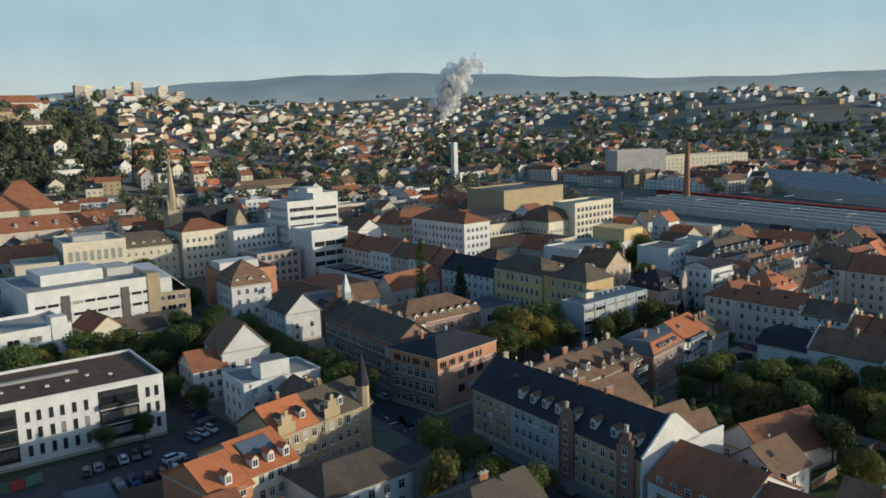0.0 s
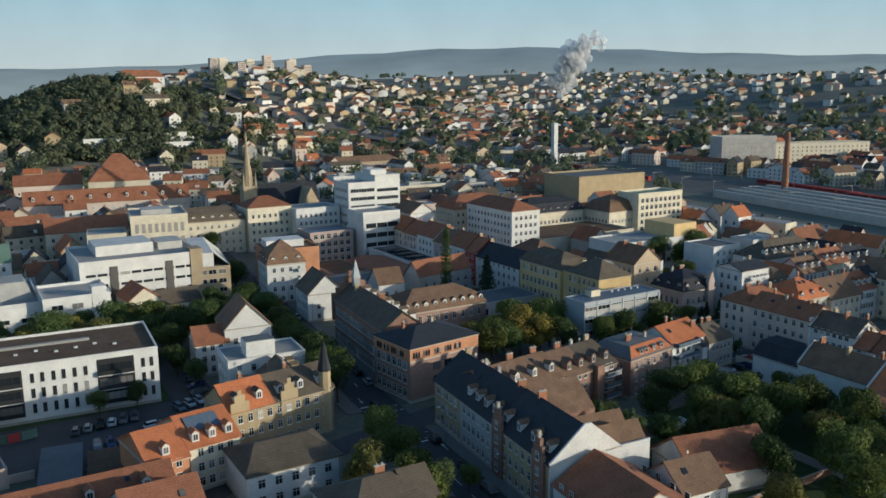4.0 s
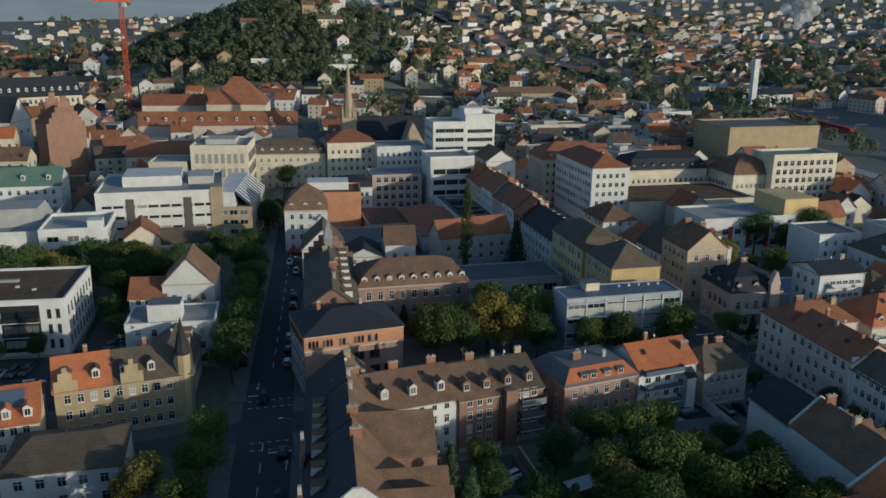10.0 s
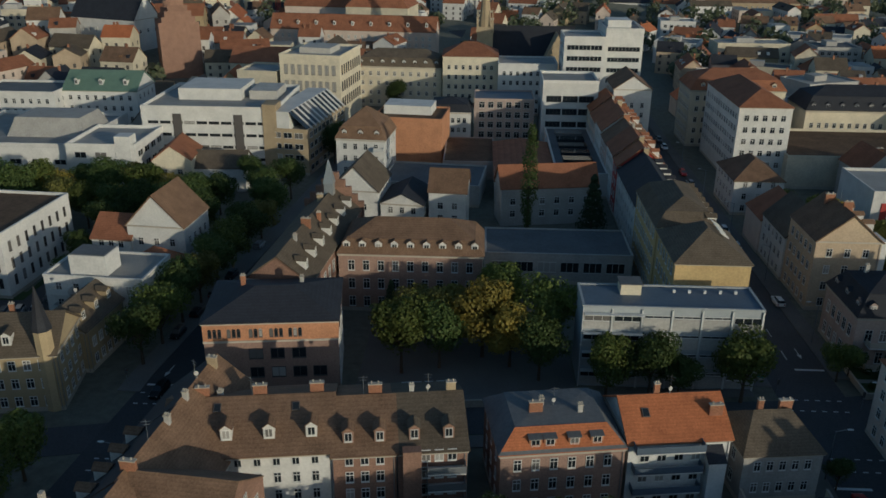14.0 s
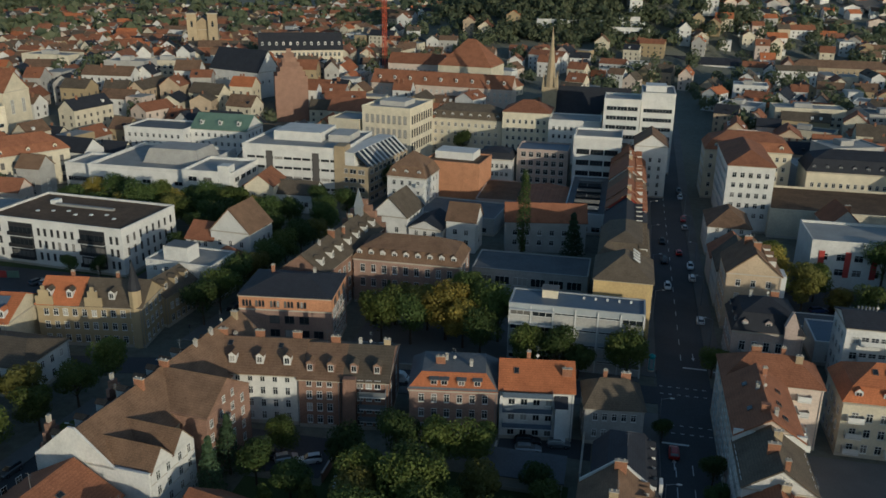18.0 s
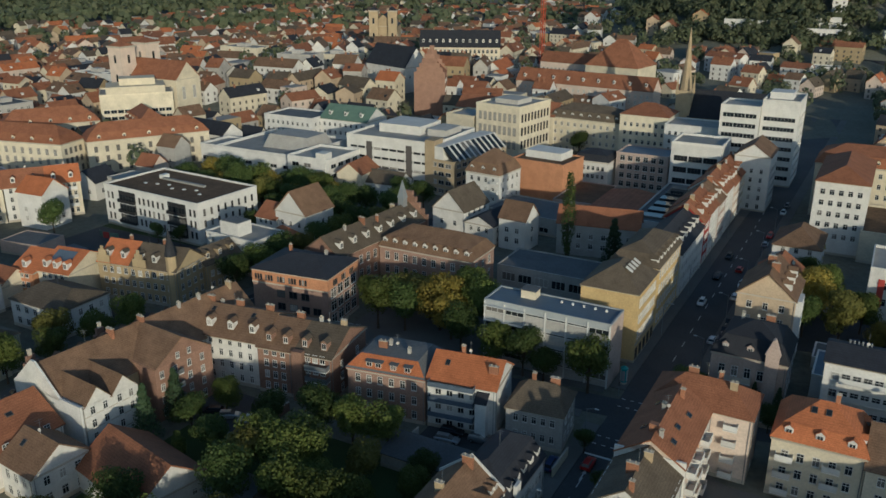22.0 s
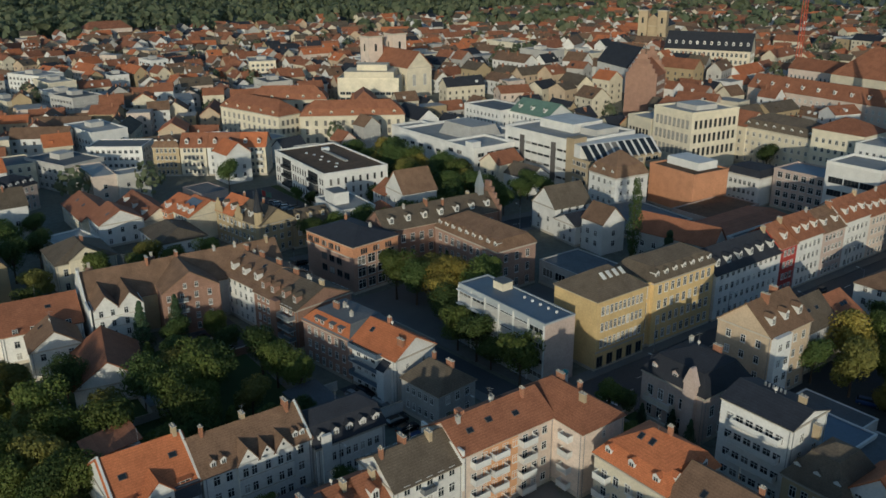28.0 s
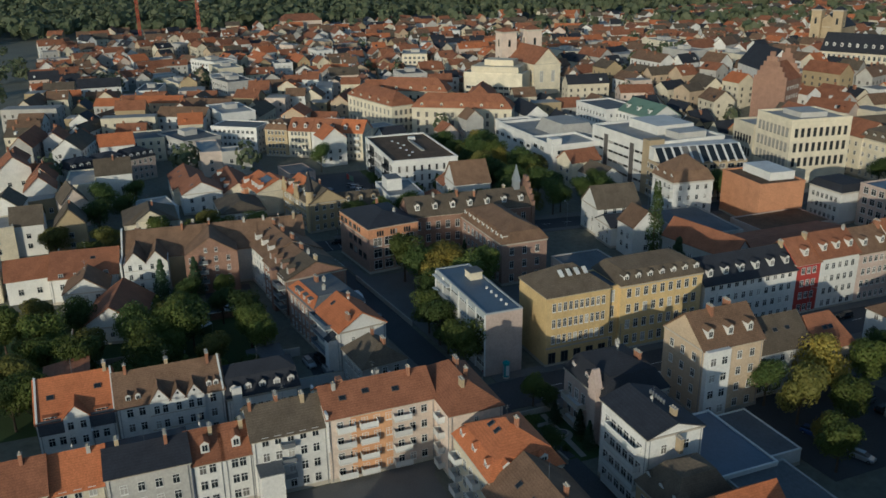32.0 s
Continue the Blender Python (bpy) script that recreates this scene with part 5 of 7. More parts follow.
for o in [q for q in scene.collection.objects if q.parent is None and q.name.startswith(("apartment_house", "villa"))]:
    if math.hypot(o.location.x + 10, o.location.y + 35) > 95:
        continue
    w_ = next(c for c in o.children if c.name.startswith("wall"))
    hx, hy, top_ = w_.dimensions.x / 2, w_.dimensions.y / 2, w_.dimensions.z - 1.5
    up = Matrix.Diagonal((1, 1, (top_ - 0.4) / 9.4, 1))
    for x, y in ((hx - 0.3, -hy - 0.08), (hx + 0.08, -hy + 0.4), (hx + 0.08, hy - 0.4)):
        part("rain_pipe", PIPE, None, o, "", pose(x, y, 0) @ up)
    r_ = next((c for c in o.children if c.name.startswith("roof")), None)
    if r_:
        zt = max(v.co.z for v in r_.data.vertices)
        part("aerial", AERIAL, None, o, "", pose(ar.uniform(-0.1, 0.1), ar.uniform(-0.1, 0.1), zt + 0.5, 0, 0, ar.uniform(0, 180)))
        if ar.random() < 0.35:
            part("satellite_dish", DISH, None, o, "", pose(ar.uniform(-0.1, 0.1), ar.uniform(-0.1, 0.1), zt + 0.75, 0, 0, 20))

# the street slopes of the school street row get a darker sheet over the tiles
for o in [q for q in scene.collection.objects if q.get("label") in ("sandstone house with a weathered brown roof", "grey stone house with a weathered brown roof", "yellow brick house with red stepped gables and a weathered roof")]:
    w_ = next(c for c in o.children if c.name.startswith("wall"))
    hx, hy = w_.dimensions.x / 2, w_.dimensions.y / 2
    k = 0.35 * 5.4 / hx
    part("slate_slope", Shape().slab([(-hx - 0.4, hy + 0.3, 9.6 - k + 0.05), (-hx - 0.4, -hy - 0.3, 9.6 - k + 0.05), (-0.02, -hy - 0.3, 15.08), (-0.02, hy + 0.3, 15.08)], 0.05), ROOF["dark"], o, "dark street slope")


# ---- the town's larger buildings ----
# white department store with a glazed sloping front
b = building("department_store", "white department store with ribbon windows and a stepped roof", -109.5, -72, 108, 140, 17.6, "flat", 1.0, "x", "white", "gravel", {}, category="department store", plinth=False)
for f in range(4):
    for i in range(10):
        part("window_band", window_mesh(2.9, 0.8, "band", FRAME_DARK), None, b, "", on_side(b, "S", 18.75, 16, -15.6 + i * 3.4, 3.4 + f * 3.4, 0.004))
for i in (2, 7):
    boxpart("dark_bay", b, -15.6 + i * 3.4 - 1.2, -15.6 + i * 3.4 + 1.2, -16.2, -16.005, 2, 16.4, FRAME_DARK)
boxpart("roof_storey", b, -12, 6, -4, 12, 17.72, 21, PLASTER["white"])
boxpart("roof_plant", b, 8, 16, -2, 10, 17.72, 20.2, PLASTER["grey"])
boxpart("corner_tower", b, 15, 18.9, -16.3, -10, -1, 19.4, PLASTER["sand"])
g = building("department_store", "sandstone shop front with a sloping glass roof", -72, -60.5, 107, 140, 12.5, "flat", 0.5, "x", "sand", "gravel", {"E": dict(n=9, floors=4, w=2.4, h=1.6, style="band"), "S": dict(n=3, floors=4, w=2.4, h=1.6, style="band")}, sh=3.1, rz=-9, category="department store")
for i in range(10):
    part("glass_slope", Shape().slab([(5.9, -16 + i * 3.2, 12.7), (5.9, -13.6 + i * 3.2, 12.7), (0.5, -13.6 + i * 3.2, 17.5), (0.5, -16 + i * 3.2, 17.5)], 0.25), GLASS, g)
    part("slope_rib", Shape().slab([(6.1, -13.6 + i * 3.2, 12.8), (6.1, -12.9 + i * 3.2, 12.8), (0.5, -12.9 + i * 3.2, 17.8), (0.5, -13.6 + i * 3.2, 17.8)], 0.4), PLASTER["white"], g)
boxpart("upper_wall", g, -5.7, 0.5, -16.4, 16.4, 12.6, 17.6, PLASTER["white"])
b = building("department_store", "white store wing with square windows", -122, -104, 88, 108, 12.0, "flat", 1.0, "x", "white", "gravel", {"E": dict(n=4, floors=3, w=3.0, h=1.6, style="band"), "S": dict(n=3, floors=3, w=3.0, h=1.6, style="band")}, sh=3.6, sill=2.0, category="department store")
boxpart("stair_tower", b, 4, 8, -10.2, -6, -1, 15, PLASTER["white"])
b = building("department_store", "low white store hall with a flat roof", -160, -122, 92, 128, 10.5, "flat", 1.2, "x", "white", "gravel", {"S": dict(n=6, floors=1, w=3, h=1.4, style="band")}, category="department store", sill=6)
part("plant_room", Shape().solid([(-4, -8, 10.6), (18, -8, 10.6), (18, 8, 10.6), (-4, 8, 10.6)], [(-2, -6, 15.6), (16, -6, 15.6), (16, 6, 15.6), (-2, 6, 15.6)]), PLASTER["grey"], b, "grey sheet-clad plant room")
building("shop_building", "white corner shop building with a dark roof", -172, -161, 96, 112, 9.5, "flat", 1.0, "x", "white", "gravel", {"S": dict(n=5, floors=2, w=2.2), "E": dict(n=5, floors=2)}, category="shop building")
b = building("office_building", "white building with a green copper roof", -150, -126, 146, 162, 14.5, "gable", 5, "x", "white", "green", {"S": dict(n=8, floors=4), "E": dict(n=4, floors=4)}, sh=3.4, category="office building", dormers=(("S", 3, 2),), dwall="white")
building("office_building", "white office building with rows of windows", -176, -150, 140, 158, 14, "flat", 0.8, "x", "white", "flatgrey", {"S": dict(n=9, floors=4), "E": dict(n=5, floors=4)}, sh=3.3, category="office building")
b = building("court_building", "pale stone building with tall narrow windows", -82, -61, 163, 188, 23, "flat", 0.9, "x", "cream", "gravel", {"S": dict(n=8, floors=3, w=1.3, h=3.2), "E": dict(n=9, floors=3, w=1.3, h=3.2), "W": dict(n=8, floors=3, w=1.3, h=3.2)}, sh=5.4, sill=6.5, rz=-8, category="office building", style="bar", sash=FRAME_DARK)
boxpart("roof_plant", b, -6, 5, -5, 6, 23.1, 25, PLASTER["grey"])
building("office_building", "lower pale stone wing with tall windows", -98, -84, 166, 182, 17, "flat", 0.8, "x", "cream", "gravel", {"S": dict(n=6, floors=2, w=1.2, h=3.0)}, sh=5, sill=5, rz=-8, category="office building", sash=FRAME_DARK)
building("hall", "long building with a red tiled roof", -110, -60, 196, 210, 15, "gable", 5, "x", "cream", "red", {"S": dict(n=14, floors=4), "E": dict(n=3, floors=4)}, sh=3.4, rz=-4, category="office building")
# brick gabled building like a ruin
b = building("brick_hall", "red brick hall with tall stepped gables", -146, -131, 216, 232, 25.5, "gable", 7, "y", "brick", "red", {"S": dict(n=5, floors=2, w=1.4, h=2.2), "E": dict(n=5, floors=2)}, sh=4.2, sill=16.5, rz=25, category="hall", z=0)
for side in (-1, 1):
    for k in range(6):
        boxpart("gable_step", b, -7.7 + k * 1.3, 7.7 - k * 1.3, side * 8.4 - 0.35, side * 8.4 + 0.35, 24.5 + k * 2.2 - (25 if k == 0 else 0), 26.7 + k * 2.2, PLASTER["brick"])
# plain houses out of view, added to throw shade over the courts
for k, (wl, tile) in enumerate((("cream", "red"), ("white", "brown"), ("grey", "dark"), ("peach", "red"), ("cream", "brown"))):
    building("apartment_house", "plain unseen house added to shade the courts", 99, 110, -78 + k * 13.6, -64.6 + k * 13.6, 12.6, "gable", 4.8, "y", wl, tile, {"W": dict(n=4, floors=4), "E": dict(n=4, floors=4)})
# twin-towered town church
def church_tower(parent, x, y, h, w, wall, cap):
    boxpart("tower", parent, x - w / 2, x + w / 2, y - w / 2, y + w / 2, -2, h, wall)
    boxpart("tower_cap", parent, x - w / 2 - 0.4, x + w / 2 + 0.4, y - w / 2 - 0.4, y + w / 2 + 0.4, h, h + 0.8, TRIM)
    part("tower_roof", Shape().solid([(x - w / 2, y - w / 2, h + 0.8), (x + w / 2, y - w / 2, h + 0.8), (x + w / 2, y + w / 2, h + 0.8), (x - w / 2, y + w / 2, h + 0.8)], [(x - 0.6, y - 0.6, h + 3), (x + 0.6, y - 0.6, h + 3), (x + 0.6, y + 0.6, h + 3), (x - 0.6, y + 0.6, h + 3)]), cap, parent)
    for rz in (0, 90, 180, 270):
        for z in (h * 0.55, h * 0.8):
            part("louvre", window_mesh(1.6, 3.2, "plain", TRIM, True), None, parent, "", pose(x, y, 0) @ pose(0, 0, 0, 0, 0, rz) @ pose(0, -w / 2 - 0.004, z))


b = building("church", "pale church with two square towers and a red roof", -272, -238, 150, 166, 24, "gable", 8, "x", "cream", "red", {"S": dict(n=7, floors=1, w=2.0, h=6), "E": dict(n=2, floors=1, w=2.0, h=6)}, sill=14, category="church", z=0)
church_tower(b, -18, -8, 37.5, 9, PLASTER["peach"], ROOF["red"])
church_tower(b, -18, 8, 38, 9, PLASTER["peach"], ROOF["red"])
# spired church
b = building("church", "sandstone church with a slate roof", -12, 22, 233, 249, 13, "gable", 11, "x", "sand", "dark", {"S": dict(n=6, floors=1, w=1.6, h=5)}, sill=4, category="church")
boxpart("transept", b, 4, 15, -14, -8.004, -2, 12, PLASTER["sand"])
part("transept_gable", Shape().solid([(4, -14, 12), (15, -14, 12), (15, -6, 12), (4, -6, 12)], [(9.4, -14, 22), (9.6, -14, 22), (9.6, -2, 22), (9.4, -2, 22)]), PLASTER["sand"], b)
boxpart("tower", b, -23, -16.5, -8, -1.5, -2, 24, PLASTER["sand"])
part("spire", Shape().solid([(-19.75 + 2.6 * math.cos(i * math.tau / 8), -4.75 + 2.6 * math.sin(i * math.tau / 8), 24) for i in range(8)], [(-19.75 + 0.1 * math.cos(i * math.tau / 8), -4.75 + 0.1 * math.sin(i * math.tau / 8), 51) for i in range(8)]), PLASTER["sand"], b)
for dx, dy in ((-3, -3), (3, -3), (3, 3), (-3, 3)):
    part("pinnacle", Shape().solid([(-19.75 + dx - 0.6, -4.75 + dy - 0.6, 22), (-19.75 + dx + 0.6, -4.75 + dy - 0.6, 22), (-19.75 + dx + 0.6, -4.75 + dy + 0.6, 22), (-19.75 + dx - 0.6, -4.75 + dy + 0.6, 22)], [(-19.75 + dx + a, -4.75 + dy + c, 31) for a, c in ((-0.05, -0.05), (0.05, -0.05), (0.05, 0.05), (-0.05, 0.05))]), PLASTER["sand"], b)
# cathedral far off
b = building("cathedral", "sandstone cathedral with two broad towers", -281, -261, 380, 404, 32, "gable", 8, "y", "sand", "dark", {}, category="church", rz=25, z=0)
for x in (-6.8, 6.8):
    church_tower(b, x, -12, 42, 6.4, PLASTER["sand"], ROOF["dark"])
# palace with red roofs round a court
for cx, cy, hx, hy, ax, turn in ((-195.5, 90.4, 6.5, 23.5, "y", -32), (-229, 60, 22, 6.4, "x", 12), (-244, 83, 6.3, 19, "y", -34), (-214, 108, 13, 6.2, "x", -30)):
    x0, x1, y0, y1 = cx - hx, cx + hx, cy - hy, cy + hy
    building("palace_wing", "ochre palace wing with a broad red tiled roof", x0, x1, y0, y1, 13.0, "mansard", 3.2, ax, "cream", "red", {"S": dict(n=max(4, int((x1 - x0) / 4)), floors=3), "E": dict(n=max(4, int((y1 - y0) / 4)), floors=3)}, sh=3.8, w=1.3, h=2.2, rz=turn, category="palace", sash=FRAME_DARK, dormers=(("S" if ax == "x" else "E", 5, 0.4),), low=2.8, inner=2.0)
b = building("office_building", "stepped concrete building with flat terraces", -263, -231, 122, 144, 15, "flat", 0.8, "x", "cream", "gravel", {"S": dict(n=10, floors=3, w=2.6, style="band")}, category="office building", rz=49)
boxpart("upper_terrace", b, -13, 13, -8, 9, 15.1, 18.5, PLASTER["cream"])
boxpart("top_terrace", b, -7, 9, -3, 7, 18.5, 21.5, PLASTER["cream"])
# white offices by the avenue
b = building("office_building", "white office tower with long window bands", 12, 26, 176, 192, 28.6, "flat", 0.8, "x", "white", "gravel", {"S": dict(n=3, floors=7, w=3.9, h=1.7, style="band"), "W": dict(n=4, floors=7, w=3.4, h=1.7, style="band")}, sh=3.7, sill=2.6, category="office building")
b = building("office_building", "white office slab with a rooftop storey", 26.2, 39, 178, 200, 31.2, "flat", 0.8, "x", "white", "gravel", {"S": dict(n=3, floors=7, w=3.7, h=1.6, style="band"), "E": dict(n=5, floors=7, w=3.7, h=1.6, style="band")}, sh=3.6, sill=2.6, category="office building")
boxpart("roof_house", b, -5, 3, -4, 5, 31.3, 33.8, PLASTER["white"])
b = building("office_building", "white terraced house with dark window bands", 3, 20, 142, 158, 20, "flat", 0.9, "x", "white", "gravel", {"S": dict(n=3, floors=4, w=4.6, h=1.9, style="band")}, sh=4.0, sill=2.2, category="office building", sash=FRAME_DARK)
building("apartment_house", "rose flat-roofed house with balconies", -18, 1, 148, 162, 13, "flat", 0.6, "x", "pink", "blue", {"S": dict(n=6, floors=4, w=1.8, h=2.0)}, sh=3.2)
building("apartment_house", "pale house with a slate mansard", -32, -19, 142, 154, 10.5, "mansard", 1.4, "x", "white", "dark", {"S": dict(n=6, floors=3)})
building("apartment_house", "white gabled house with a brown roof", 24.5, 36, 141, 157, 19, "gable", 4, "y", "white", "brown", {"E": dict(n=5, floors=5, w=2.0, style="band"), "S": dict(n=3, floors=5, w=1.0), "W": dict(n=4, floors=5)})
building("apartment_house", "pale blue flat-roofed house", -10, 11, 184, 200, 18, "flat", 0.6, "x", "white", "gravel", {"S": dict(n=8, floors=5)}, sh=3.3)
building("apartment_house", "stone house with a red hipped roof", -30, -10, 190, 206, 20, "hip", 4, "x", "cream", "red", {"S": dict(n=7, floors=5)}, sh=3.5)
building("apartment_house", "long stone house with a brown mansard", -62, -30, 194, 208, 15, "mansard", 2.6, "x", "cream", "greybrown", {"S": dict(n=10, floors=4)}, sh=3.5, dormers=(("S", 8, 0.5),), dwall="white", low=3, inner=1.6, rz=-4)
b = building("apartment_house", "white gabled house with carved dormers by the street", -53, -40, 96, 110, 13.5, "mansard", 4.0, "y", "white", "brown", {"S": dict(n=4, floors=4), "W": dict(n=5, floors=4), "E": dict(n=4, floors=4)}, sh=3.2, dormers=(("S", 3, 0.4), ("W", 3, 0.4)), dwall="white", low=3.2, inner=1.4, rz=-6)
for f in range(4):
    balcony(b, on_side(b, "S", 6.5, 7, 5.0, 1 + f * 3.2), 2.6, 1.4, 1.0)
b = building("shop_building", "windowless orange wall with a planted white penthouse", -46, -26, 118, 134, 13.5, "flat", 0.6, "x", "orange", "sedum", {}, rz=-6, category="shop building")
boxpart("penthouse", b, -8, 6, -2, 7, 13.6, 16.2, PLASTER["white"])
building("hall", "low hall with a dark flat roof", -40, -15, 84, 102, 5.2, "flat", 0.5, "x", "grey", "flatgrey", {"S": dict(n=4, floors=1, w=3, style="band")}, rz=-6, category="hall")
building("hall", "low brick passage with a felt roof", -26, -12, 106, 132, 4.8, "flat", 0.4, "x", "pink", "sedum", {}, category="hall")
b = building("shop_hall", "low shop hall with a red roof and rooflights", -12, 4, 88, 126, 5.6, "gable", 1.2, "y", "white", "red", {}, category="hall")
b = building("shop_hall", "white shop hall with glass rooflights", 4, 17, 92, 140, 6.2, "flat", 0.6, "x", "white", "flatgrey", {"S": dict(n=3, floors=1, w=2.6)}, category="hall")
for k in range(6):
    boxpart("rooflight", b, -4, 4, -20 + k * 7, -16 + k * 7, 6.32, 7.1, GLASS)
building("house", "white gabled house with a dark roof", -50, -38.5, 68, 82, 9.0, "gable", 5.6, "y", "white", "greybrown", {"S": dict(n=2, floors=2), "E": dict(n=4, floors=3), "W": dict(n=4, floors=3)}, rz=-6)
building("house", "low white annex with a grey roof", -38, -28, 66, 79, 6.6, "gable", 2.4, "y", "white", "dark", {"E": dict(n=4, floors=2), "S": dict(n=3, floors=2)}, rz=-6)
# terraces along the avenue
ROW = (("white", "dark", 12, 26), ("redpaint", "red", 13, 7), ("white", "red", 13.5, 12), ("pink", "brown", 13, 11), ("white", "red", 14, 13), ("peach", "red", 13, 12), ("cream", "red", 13.5, 12))
y = 53.0
for wl, tl_, e, ln in ROW:
    building("apartment_house", "terraced %s house with a tiled roof on the avenue" % {"white": "white", "redpaint": "red", "pink": "rose", "peach": "peach", "cream": "cream"}[wl], 17, 28.4, y, y + ln, e, "gable", 4.6, "y", wl, tl_, {"E": dict(n=max(2, int(ln / 2.2)), floors=4), "W": dict(n=max(2, int(ln / 3)), floors=4)}, sh=3.1, dormers=(("E", max(1, int(ln / 4)), 1.4),), dwall="white", chimneys=((0.5, ln / 2 - 1),), group="terrace along the avenue")
    y += ln
b = building("office_building", "white corner building with a red roof and square windows", 52.5, 66.5, 107, 141, 21.6, "hip", 3.6, "y", "white", "red", {"S": dict(n=5, floors=5, w=1.3, h=1.6, sill=4.8), "W": dict(n=13, floors=5, w=1.3, h=1.6, sill=4.8)}, sh=3.2, category="office building", inset=6.8)
building("office_building", "cream corner building with a red mansard", 49, 78, 146, 162, 18, "mansard", 2.6, "x", "cream", "red", {"S": dict(n=11, floors=5), "W": dict(n=6, floors=5)}, sh=3.4, category="office building", dormers=(("S", 4, 0.4),), low=3, inner=1.8)
building("office_building", "stone building with a dark slate mansard and dormers", 82, 116, 138, 154, 14, "mansard", 2.4, "x", "cream", "dark", {"S": dict(n=14, floors=3)}, sh=3.8, category="office building", dormers=(("S", 8, 0.5),), dwall="slate", low=4, inner=2.2)
building("office_building", "stone corner house with a brown mansard", 118, 136, 122, 140, 14, "mansard", 3.0, "x", "cream", "brown", {"S": dict(n=8, floors=3), "W": dict(n=7, floors=3)}, sh=3.8, category="office building", low=4, inner=2.4)
b = building("parking_deck", "low concrete deck with a planted roof garden", 66, 116, 104, 134, 8.5, "flat", 0.8, "x", "cream", "sedum", {}, category="parking deck")
building("house", "house with a brown hipped roof", 46, 58, 82, 98, 9, "hip", 4, "y", "white", "brown", {"W": dict(n=5, floors=3), "S": dict(n=3, floors=3)})
b = building("office_building", "white building with red window strips", 70, 102, 62, 80, 12.5, "flat", 0.8, "x", "white", "gravel", {"S": dict(n=7, floors=2, w=2.2, h=1.8)}, category="office building", sh=4, sill=4)
for k in range(5):
    boxpart("red_strip", b, -14 + k * 6.4, -12.6 + k * 6.4, -9.2, -9.004, 3.6, 10.5, PLASTER["redpaint"])
boxpart("yellow_wing", b, 12, 24, -8, 8, -1, 18, PLASTER["ochre"], "windowless yellow block")
building("apartment_house", "cream glazed apartment building", 132, 160, 118, 132, 21, "flat", 1.0, "x", "cream", "green", {"S": dict(n=9, floors=6, w=1.8, h=2)}, sh=3.3)
building("cinema", "large windowless grey and yellow hall", 165, 215, 200, 232, 20, "flat", 1.0, "x", "yellow", "flatgrey", {}, category="hall")
building("apartment_house", "white house with a dark hipped roof", 100, 132, 22, 36, 11, "hip", 5, "x", "white", "greybrown", {"S": dict(n=11, floors=3), "W": dict(n=4, floors=3)}, dormers=(("S", 7, 1.6),), inset=7)
building("apartment_house", "white apartment house with a flat roof", 92, 106, 38, 52, 13, "flat", 0.6, "x", "white", "flatgrey", {"S": dict(n=4, floors=4), "E": dict(n=4, floors=4)})
# along the station
b = building("station_canopy", "long low station roof", 196, 206, 40, 190, 6, "flat", 0.4, "x", "grey", "gravel", {}, category="canopy", rz=-6)
for k in range(5):
    building("platform_roof", "long platform roof on steel posts", 268 + k * 13, 272 + k * 13, 20, 210, 4.4, "flat", 0.2, "x", "grey", "zinc", {}, category="canopy", rz=-10, group="platform roofs")
for k in range(7):
    building("depot_hall", "depot hall with a white sawtooth roof", 385 + k * 17, 401 + k * 17, 60 + k * 14, 150 + k * 14, 7, "gable", 4.4, "y", "grey", "gravel", {"S": dict(n=3, floors=1, w=3, style="band")}, category="depot", rz=-20, group="depot halls")
building("office_building", "long pale apartment slab", 470, 560, 290, 306, 22, "flat", 0.8, "x", "cream", "gravel", {"S": dict(n=20, floors=6)}, sh=3.4, category="office building", rz=-20)
building("office_building", "grey office slab with a white top", 420, 470, 310, 330, 28, "flat", 1.5, "x", "grey", "gravel", {"S": dict(n=12, floors=7)}, sh=3.6, category="office building", rz=-20)
thing("factory_chimney", "tall red brick factory chimney", "chimney", pose(336, 194, 0), data=Shape().tube((0, 0, 0), (0, 0, 41), 2.4, 1.5, 12).mesh("factory_chimney", [CHIMNEY]))
b = building("church", "modern white church with a slender tower", 352, 384, 452, 466, 11, "gable", 4, "x", "white", "dark", {"S": dict(n=8, floors=1, w=1.4, h=4)}, category="church", z=0)
boxpart("tower", b, -22, -17.5, -6, -1.5, -1, 39, PLASTER["white"])
# monastery on its hill
b = building("monastery", "monastery with red roofs on a wooded hill", -2, 37, 632, 646, 8, "hip", 6, "x", "white", "red", {"S": dict(n=10, floors=2)}, category="monastery", sh=3.4, inset=5, z=77)
boxpart("front_wing", b, -22, 14, -17, -9, -8, 2.2, PLASTER["white"])
part("front_roof", Shape().solid([(-22.4, -17.4, 2.2), (14.4, -17.4, 2.2), (14.4, -8.6, 2.2), (-22.4, -8.6, 2.2)], [(-19, -13.1, 6.6), (11, -13.1, 6.6), (11, -12.9, 6.6), (-19, -12.9, 6.6)]), ROOF["red"], b)
# at the foot of the hill and north of the spired church
building("school", "long white building at the foot of the wooded hill", -52, -2, 512, 524, 8, "flat", 0.6, "x", "white", "gravel", {"S": dict(n=14, floors=2)}, category="school", z=28)
for k in range(3):
    building("terraced_house", "white terraced house stepping up the slope", 4 + k * 3, 34 - k * 4, 506 + k * 6, 512 + k * 6, 5 + k * 3.4, "flat", 0.5, "x", "white", "gravel", {"S": dict(n=8 - k, floors=1, w=2.2)}, z=27, group="terraced houses on the slope")
building("office_building", "white flat-roofed building behind the church", 0, 34, 446, 458, 13, "flat", 0.6, "x", "white", "gravel", {"S": dict(n=11, floors=4, w=1.6)}, category="office building", z=0)
